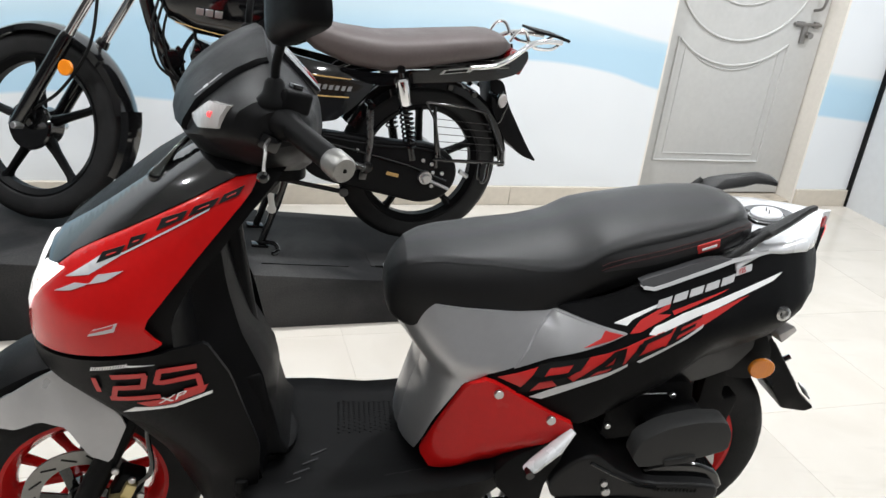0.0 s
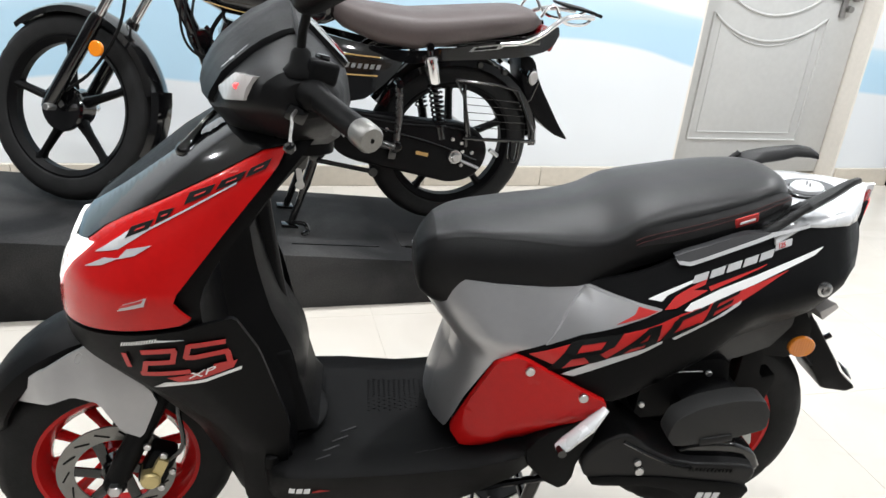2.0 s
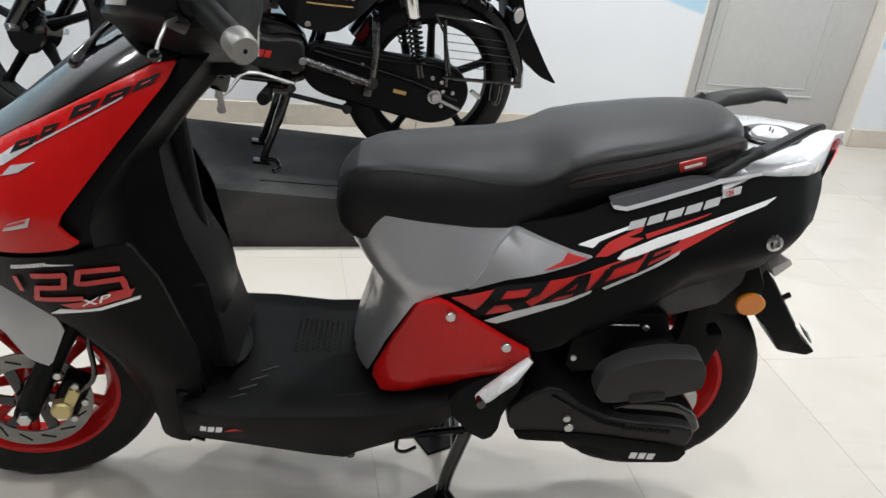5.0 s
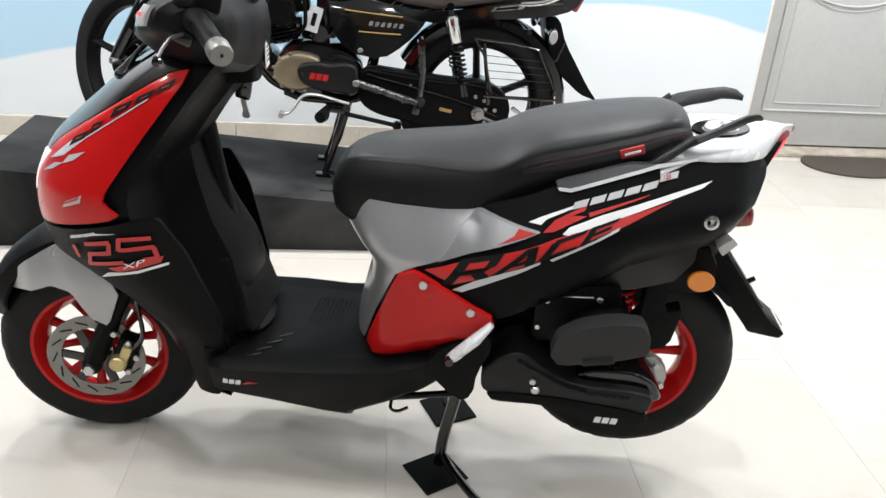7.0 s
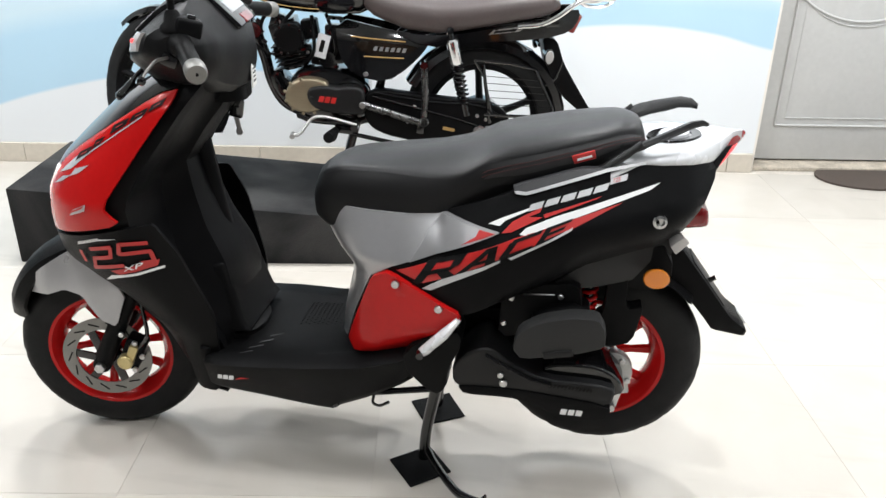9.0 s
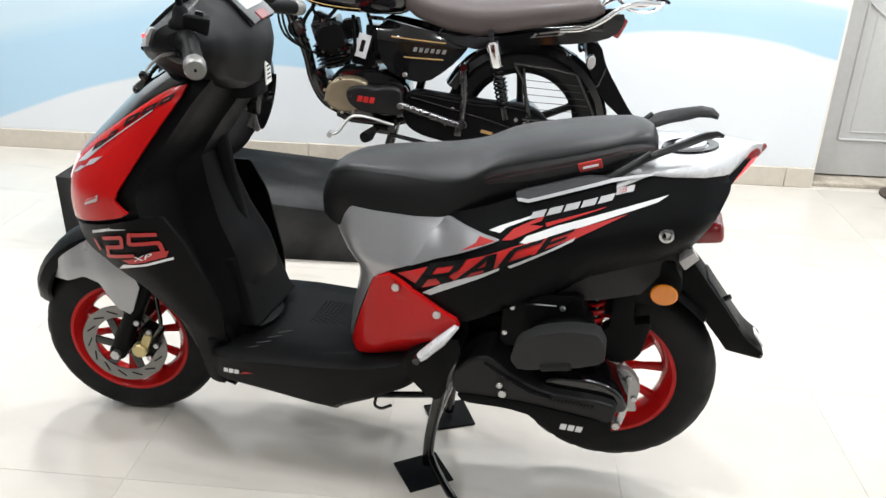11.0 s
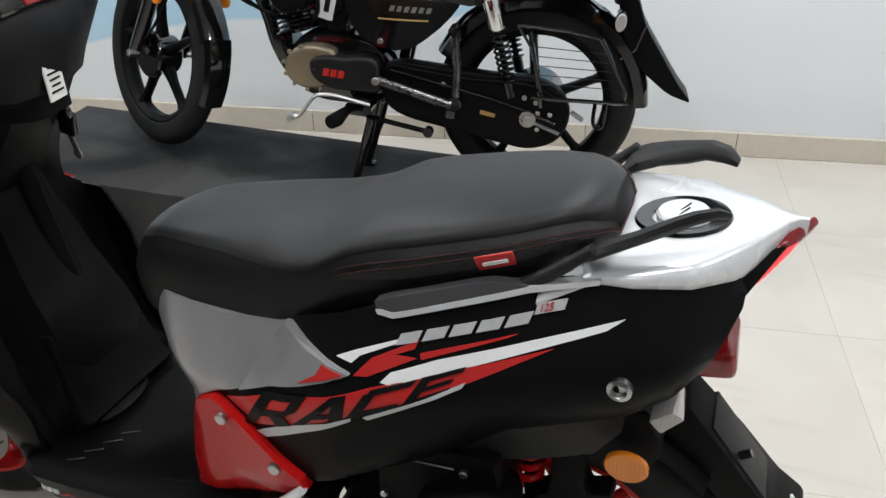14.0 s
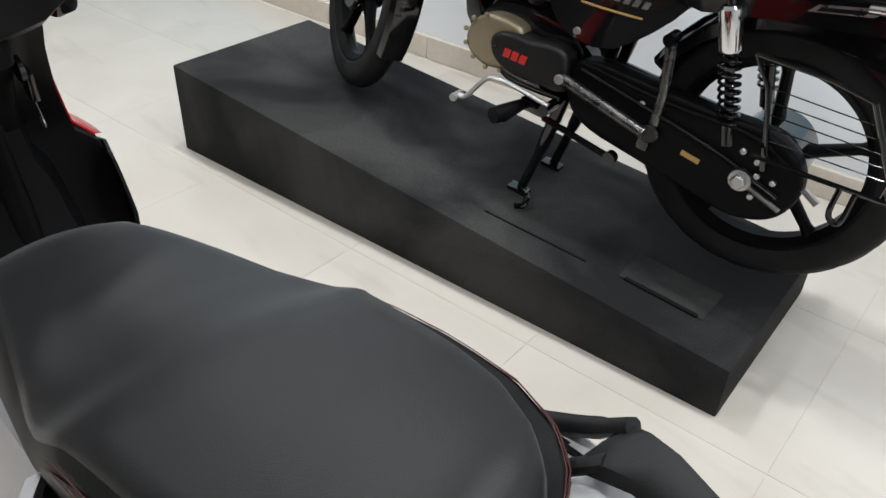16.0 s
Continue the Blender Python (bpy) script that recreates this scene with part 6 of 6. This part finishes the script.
    P("horn", joined(disc(0.032, -0.085, -0.055, 24, pose(0.845, 0, 0.60), 0.005), disc(0.012, -0.09, -0.08, 14, pose(0.845, 0, 0.60))), GLOSS, "round black horn")
    plate = P("heat_plate", block(0.046, 0.006, 0.088, pose(1.098, -0.105, 0.580, 0, 10, 0), 0.008, 2), WHITE_PAINT, "white slotted cover plate")
    P("slot", block(0.016, 0.004, 0.045, pose(1.098, -0.1075, 0.58, 0, 10, 0), 0.003), INK, "", plate)
    P("throttle_body", joined(disc(0.03, -0.09, 0.0, 20, pose(1.12, 0, 0.53)), block(0.06, 0.08, 0.05, pose(1.13, -0.03, 0.50), 0.01)), GLOSS)
    P("spark_cap", tube(bend([(0.96, -0.05, 0.60), (0.93, -0.075, 0.64), (0.90, -0.08, 0.69), (0.92, -0.06, 0.76)]), 0.006, 8), GLOSS)
    for dx in (0.0, 0.02, 0.035):
        P("cable", tube(bend([(0.83 - dx, -0.05, 0.80), (0.81 - dx, -0.09, 0.68), (0.84 - dx, -0.10, 0.58), (0.89, -0.08, 0.53), (0.93, -0.07, 0.52)]), 0.0045, 6), INK)

    # controls and stands on the near side
    P("gear_lever", tube(bend([(1.025, -0.205, 0.262), (1.05, -0.205, 0.272), (1.085, -0.19, 0.325), (1.12, -0.185, 0.338), (1.17, -0.175, 0.332), (1.25, -0.16, 0.315)]), [0.010] * 4 + [0.008] * 22, 10, 0.75), ALLOY, "polished gear lever")
    P("lever_tip", tube([(1.022, -0.225, 0.26), (1.022, -0.19, 0.26)], 0.010, 10), ALLOY)
    P("foot_peg", tube([(1.155, -0.245, 0.278), (1.165, -0.215, 0.278), (1.175, -0.15, 0.282)], [0.020, 0.022, 0.014], 14), GRAIN, "black rubber foot peg")
    P("peg_bracket", joined(block(0.07, 0.03, 0.03, pose(1.205, -0.14, 0.287), 0.006), disc(0.014, -0.17, -0.12, 12, pose(1.245, 0, 0.302))), GLOSS)
    P("stand_arm", joined(tube([(1.24, -0.15, 0.275), (1.43, -0.155, 0.258)], 0.0085, 8), disc(0.016, -0.165, -0.145, 12, pose(1.432, 0, 0.258))), GLOSS, "folded side stand")
    for s in (-1, 1):
        P("stand_leg", tube(bend([(1.25, s * 0.08, 0.31), (1.225, s * 0.082, 0.16), (1.195, s * 0.085, 0.015)]), [0.017] * 6 + [0.013] * 5, 10), GLOSS, "black centre stand leg")
        P("stand_foot", block(0.06, 0.035, 0.014, pose(1.19, s * 0.088, 0.007), 0.005), GLOSS)
    P("stand_tang", tube(bend([(1.20, -0.095, 0.02), (1.235, -0.125, 0.03), (1.245, -0.15, 0.015), (1.225, -0.165, 0.008)]), 0.008, 8), GLOSS)
    WRAP = FOIL
    P("rest_tube", tube([(1.268, -0.160, 0.395), (1.49, -0.158, 0.352)], 0.013, 10), WRAP, "foil-wrapped foot rest tube")
    P("rest_tube", tube([(1.50, -0.135, 0.36), (1.497, -0.135, 0.45), (1.478, -0.13, 0.555)], 0.012, 10), WRAP, "foil-wrapped foot rest tube")
    P("rest_joint", joined(disc(0.022, -0.155, -0.115, 14, pose(1.50, 0, 0.352), 0.004), block(0.03, 0.05, 0.06, pose(1.492, -0.125, 0.335), 0.008)), GLOSS)
    P("rest_bolt", disc(0.014, -0.15, -0.11, 12, pose(1.476, 0, 0.565)), GLOSS)
    bolt_head(root, (1.266, -0.172, 0.395), 0.012)
    for a, b, c in (((0.95, -0.06, 0.52), (0.93, -0.10, 0.60), (0.99, -0.08, 0.70)), ((1.03, -0.07, 0.50), (1.07, -0.11, 0.56), (1.05, -0.08, 0.68)), ((0.90, -0.03, 0.50), (0.87, -0.08, 0.62), (0.92, -0.06, 0.72)), ((1.12, -0.05, 0.50), (1.15, -0.09, 0.58), (1.10, -0.06, 0.69))):
        P("hose", tube(bend([a, b, c]), 0.007, 8), MATTE, "black rubber hose")

    # tank, side panel, tail and seat
    rings = []
    for x, w, zb, zt in ((0.78, 0.05, 0.78, 0.86), (0.82, 0.10, 0.715, 0.91), (0.90, 0.135, 0.685, 0.95), (1.02, 0.145, 0.682, 0.955), (1.14, 0.125, 0.69, 0.92), (1.22, 0.09, 0.70, 0.86), (1.26, 0.06, 0.72, 0.82)):
        rings.append([(x, w * math.copysign(abs(math.cos(a)) ** 0.6, math.cos(a)), (zt + zb) / 2 + (zt - zb) / 2 * math.copysign(abs(math.sin(a)) ** 0.7, math.sin(a))) for a in (2 * math.pi * k / 24 for k in range(24))])
    tank = P("fuel_tank", loft(rings), GLOSS, "gloss black fuel tank with a gold pinstripe", sharp=70)
    P("pinstripe", tube(bend([(0.84, -0.118, 0.722), (0.95, -0.142, 0.712), (1.06, -0.143, 0.713), (1.14, -0.127, 0.722)]), 0.0016, 5), GOLD_LINE, "", tank)
    for k in range(3):
        P("maker_bar", block(0.022, 0.003, 0.020, pose(0.905 + 0.027 * k, -0.1425, 0.768), 0.001, 1), STEEL, "", tank)
    P("knee_panel", prism(rounded([(1.06, 0.70), (1.18, 0.705), (1.215, 0.75), (1.15, 0.80), (1.06, 0.77)], 2), -0.142, -0.09, 0.01), GLOSS, "", tank)
    panel_half = lambda x, z: 0.108 + 0.22 * (0.59 - z) - 0.5 * max(0.0, z - 0.64) + 0.02 * math.sin(max(0.0, min(1.0, (x - 1.14) / 0.36)) * math.pi)
    for s in (-1, 1):
        sp = P("side_panel", skin(rounded([(1.135, 0.685), (1.30, 0.672), (1.49, 0.652), (1.475, 0.610), (1.42, 0.545), (1.345, 0.486), (1.225, 0.494), (1.16, 0.555)], 1), panel_half, s, 0, 0.012), GLOSS, "gloss black side panel with gold lines")
        if s < 0:
            P("brown_field", skin(rounded([(1.20, 0.622), (1.45, 0.628), (1.43, 0.598), (1.255, 0.572)], 1), panel_half, s, 0.002, 0.002), BROWN_FADE, "", sp)
            for a, b in (((1.20, 0.628), (1.40, 0.634)), ((1.255, 0.566), (1.40, 0.576))):
                P("pinstripe", skin([a, b, (b[0], b[1] + 0.004), (a[0], a[1] + 0.004)], panel_half, s, 0.003, 0.002), GOLD_LINE, "", sp)
            for k in range(6):
                x = 1.285 + 0.021 * k
                P("name_bar", skin([(x, 0.592 + 0.001 * k), (x + 0.013, 0.593 + 0.001 * k), (x + 0.017, 0.608 + 0.001 * k), (x + 0.004, 0.607 + 0.001 * k)], panel_half, s, 0.003, 0.002), STEEL, "", sp)
            bolt_head(sp, (1.268, -0.142, 0.505), 0.010)
            P("plate_mark", skin([(1.105, 0.672), (1.165, 0.676), (1.16, 0.688), (1.11, 0.686)], panel_half, s, 0.003, 0.002), STEEL, "", sp)
    tail_half = lambda x, z: ip(x, (1.38, 0.11), (1.6, 0.115), (1.9, 0.10), (2.03, 0.075))
    for s in (-1, 1):
        tp = P("tail_panel", skin(rounded([(1.33, 0.672), (1.47, 0.665), (1.60, 0.690), (1.75, 0.735), (1.90, 0.775), (2.015, 0.835), (2.03, 0.80), (2.005, 0.745), (1.92, 0.712), (1.78, 0.685), (1.60, 0.655), (1.48, 0.622)], 1), tail_half, s, 0, 0.010), GLOSS, "gloss black tail panel")
        if s < 0:
            P("name_bar", skin([(1.70, 0.700), (1.81, 0.725), (1.835, 0.748), (1.715, 0.718)], tail_half, s, 0.002, 0.002), STEEL, "silver badge with unreadable writing", tp)
            P("name_bar", skin([(1.715, 0.706), (1.795, 0.7245), (1.80, 0.734), (1.72, 0.715)], tail_half, s, 0.0035, 0.002), INK, "", tp)
    rings = []
    for k in range(25):
        x = 1.215 + 0.735 * k / 24
        zb = ip(x, (1.21, 0.745), (1.28, 0.70), (1.40, 0.672), (1.52, 0.672), (1.62, 0.700), (1.91, 0.787), (1.95, 0.815))
        zt = ip(x, (1.21, 0.79), (1.25, 0.80), (1.36, 0.788), (1.50, 0.792), (1.62, 0.815), (1.75, 0.842), (1.88, 0.868), (1.93, 0.862), (1.95, 0.842))
        w = ip(x, (1.21, 0.06), (1.26, 0.095), (1.40, 0.125), (1.6, 0.138), (1.85, 0.125), (1.93, 0.10), (1.95, 0.075))
        rings.append([(x, w * math.copysign(abs(math.cos(a)) ** 0.55, math.cos(a)) * (1 - 0.15 * max(0, math.sin(a)) ** 3), (zt + zb) / 2 + (zt - zb) / 2 * math.copysign(abs(math.sin(a)) ** 0.6, math.sin(a))) for a in (2 * math.pi * j / 24 for j in range(24))])
    P("seat", loft(rings), BROWN_SEAT, "long brown leatherette seat", sharp=80)
    # chrome grab rail and carrier
    for s in (-1, 1):
        P("grab_rail", tube(bend([(1.80, s * 0.118, 0.742), (1.88, s * 0.128, 0.762), (1.94, s * 0.128, 0.80), (2.00, s * 0.115, 0.852), (2.06, s * 0.095, 0.872), (2.14, s * 0.075, 0.878)]), 0.0095, 10), CHROME, "chrome grab rail")
        P("rail_loop", tube(bend([(1.93, s * 0.10, 0.85), (1.95, s * 0.10, 0.888), (1.98, s * 0.095, 0.895), (2.01, s * 0.085, 0.86), (2.05, s * 0.075, 0.842), (2.12, s * 0.06, 0.85), (2.165, s * 0.035, 0.888)]), 0.006, 8), CHROME, "chrome carrier loop")
    P("carrier", joined(block(0.12, 0.13, 0.010, pose(2.095, 0, 0.895, 0, 3, 0), 0.006), tube([(2.165, -0.08, 0.888), (2.165, 0.08, 0.888)], 0.006, 8)), GRAIN, "black carrier plate")
    P("tail_lamp", block(0.05, 0.10, 0.075, pose(2.012, 0, 0.775, 0, 18, 0), 0.012, 3), RED_LENS, "red tail lamp")
    # rear fender, plate holder, indicators
    rings = []
    for k in range(15):
        a = math.radians(8 + 150 * k / 14)
        rings.append([(1.73 + r * math.cos(a), y, 0.352 + r * math.sin(a)) for r, y in ((0.292, -0.068), (0.318, -0.066), (0.330, -0.05), (0.336, 0), (0.330, 0.05), (0.318, 0.066), (0.292, 0.068), (0.292, 0.064), (0.326, 0.045), (0.331, 0), (0.326, -0.045), (0.292, -0.064))])
    P("rear_fender", loft(rings), GLOSS, "gloss black rear fender")
    for x in (1.765, 1.86):
        P("fender_bolt", disc(0.010, -0.075, -0.04, 12, pose(x, 0, 0.655 - 0.12 * (x - 1.765))), GLOSS)
    flap = P("mud_flap", prism(rounded([(1.905, 0.715), (1.965, 0.705), (2.005, 0.625), (2.125, 0.48), (2.178, 0.428), (2.105, 0.445), (2.02, 0.50), (1.945, 0.60)], 1, 0.15), -0.062, 0.062, 0.008), MATTE, "matte black mud flap")
    P("flap_clip", block(0.016, 0.02, 0.03, pose(2.055, -0.05, 0.54), 0.004), GLOSS, "", flap)
    P("tail_tube", tube([(1.95, -0.06, 0.53), (1.985, -0.06, 0.56), (2.0, -0.06, 0.63)], 0.006, 8), GLOSS)
    for s in (-1, 1):
        ind = P("rear_indicator", joined(disc(0.028, -0.012, 0.012, 24, pose(1.925, s * 0.16, 0.658) @ Matrix.Diagonal((0.55, 1, 1, 1)), 0.005), tube([(1.925, s * 0.06, 0.66), (1.925, s * 0.15, 0.658)], 0.009, 8)), GLOSS, "round rear indicator")
        P("indicator_lens", disc(0.024, -0.008, 0.008, 24, pose(1.925, s * 0.174, 0.658) @ Matrix.Diagonal((0.6, 1, 1, 1)), 0.003), CLEAR_LENS, "clear lens", ind)
    # wire guard beside the rear wheel
    frame_pts = [(1.655, -0.165, 0.612), (1.70, -0.165, 0.555), (1.748, -0.165, 0.428), (1.765, -0.165, 0.415), (1.975, -0.165, 0.432)]
    guard = P("wire_guard", joined(tube(frame_pts, 0.0045, 8), tube([(1.655, -0.165, 0.612), (1.80, -0.165, 0.615), (1.885, -0.165, 0.605)], 0.0045, 8), tube([(1.885, -0.165, 0.605), (1.975, -0.165, 0.47), (1.975, -0.165, 0.432)], 0.006, 8)), GLOSS, "black wire guard")
    for k in range(5):
        t = (k + 1) / 6
        a = Vector((1.68, -0.165, 0.585)).lerp(Vector((1.752, -0.165, 0.43)), t)
        b = Vector((1.895, -0.165, 0.59)).lerp(Vector((1.975, -0.165, 0.45)), t)
        P("wire", tube([a, b], 0.0013, 6), GLOSS, "", guard)
    P("guard_step", tube([(1.72, -0.175, 0.418), (1.99, -0.175, 0.44)], 0.005, 8), GLOSS, "", guard)
    P("guard_stay", tube([(1.69, -0.16, 0.60), (1.735, -0.15, 0.44), (1.75, -0.14, 0.38)], 0.007, 8), GLOSS, "", guard)
    P("guard_hook", tube(bend([(1.90, -0.17, 0.43), (1.905, -0.18, 0.37), (1.93, -0.18, 0.365), (1.93, -0.175, 0.43)]), 0.006, 8), GLOSS, "", guard)

    # steered front: fork, fender, wheel
    axis = Vector((0.42, 0, 1.0)).normalized()
    back = pose(0.470, 0.085, 0.288, 4.0, 1.5, -1.0) @ Matrix.Rotation(radians(-35), 4, axis) @ pose(-0.470, 0, -0.300)
    fork = thing_part("front_fork", root, back)
    fork["label"] = "telescopic fork turned to one side"
    for s in (-1, 1):
        P("fork_slider", tube([(0.448, s * 0.088, 0.292), (0.462, s * 0.088, 0.325), (0.575, s * 0.088, 0.60), (0.582, s * 0.088, 0.615)], [0.020, 0.023, 0.023, 0.019], 18), GLOSS, "black fork slider", fork)
        P("fork_tube", tube([(0.58, s * 0.088, 0.61), (0.685, s * 0.088, 0.862)], 0.0155, 16), CHROME, "chrome fork tube", fork)
        P("axle_nut", disc(0.012, -0.02, 0.02, 6, pose(0.470, s * 0.105, 0.300), 0.002), STEEL, "", fork)
        P("reflector", disc(0.024, -0.006, 0.006, 24, pose(0.615, s * 0.122, 0.515), 0.002), AMBER, "round amber reflector", fork)
    P("yoke", joined(block(0.06, 0.23, 0.03, pose(0.695, 0, 0.875, 0, 23, 0), 0.008), tube([(0.70, 0, 0.84), (0.77, 0, 1.0)], 0.022, 12)), GLOSS, "", fork)
    rings = []
    for k in range(17):
        a = math.radians(20 + 118 * k / 16)
        r = ip(k / 16, (0, 0.338), (0.4, 0.33), (0.8, 0.325), (1, 0.332))
        w = ip(k / 16, (0, 0.050), (0.7, 0.052), (1, 0.032))
        rings.append([(0.470 + (r + d) * math.cos(a), y * w, 0.300 + (r + d) * math.sin(a)) for d, y in ((-0.03, -1), (-0.01, -0.9), (0, -0.5), (0.004, 0), (0, 0.5), (-0.01, 0.9), (-0.03, 1), (-0.016, 0.85), (-0.004, 0), (-0.016, -0.85))])
    fend = P("front_fender", loft(rings), GLOSS, "gloss black front fender", fork)
    rings = []
    for k in range(7):
        a = math.radians(22 - 38 * k / 6)
        r = ip(k / 6, (0, 0.345), (1, 0.325))
        rings.append([(0.470 + (r + d) * math.cos(a), y * ip(k / 6, (0, 0.048), (1, 0.040)), 0.300 + (r + d) * math.sin(a)) for d, y in ((-0.02, -1), (0, -0.8), (0.003, 0), (0, 0.8), (-0.02, 1), (-0.008, 0))])
    P("fender_flap", loft(rings), GLOSS, "", fend)
    P("brake_cable", tube(bend([(0.50, -0.08, 0.36), (0.60, -0.10, 0.45), (0.66, -0.09, 0.60), (0.64, -0.07, 0.78)]), 0.005, 6), INK, "", fork)
    fw = thing_part("front_wheel", root, back @ pose(0.470, 0, 0.300))
    build_moto_wheel(fw, 0.304, 0.040, 0.234)
    P("brake_plate", joined(disc(0.078, -0.055, -0.035, 32, None, 0.006), block(0.035, 0.012, 0.035, pose(0.01, -0.06, 0.045), 0.004)), GLOSS, "", fw)
    P("hub_mark", block(0.018, 0.003, 0.018, pose(0.0, -0.0575, 0.01, 0, 45, 0)), ALLOY, "", fw)
    return root


motorcycle = build_motorcycle()


# ---- floor tiles, last ----
lay_tiles(floor_ob)
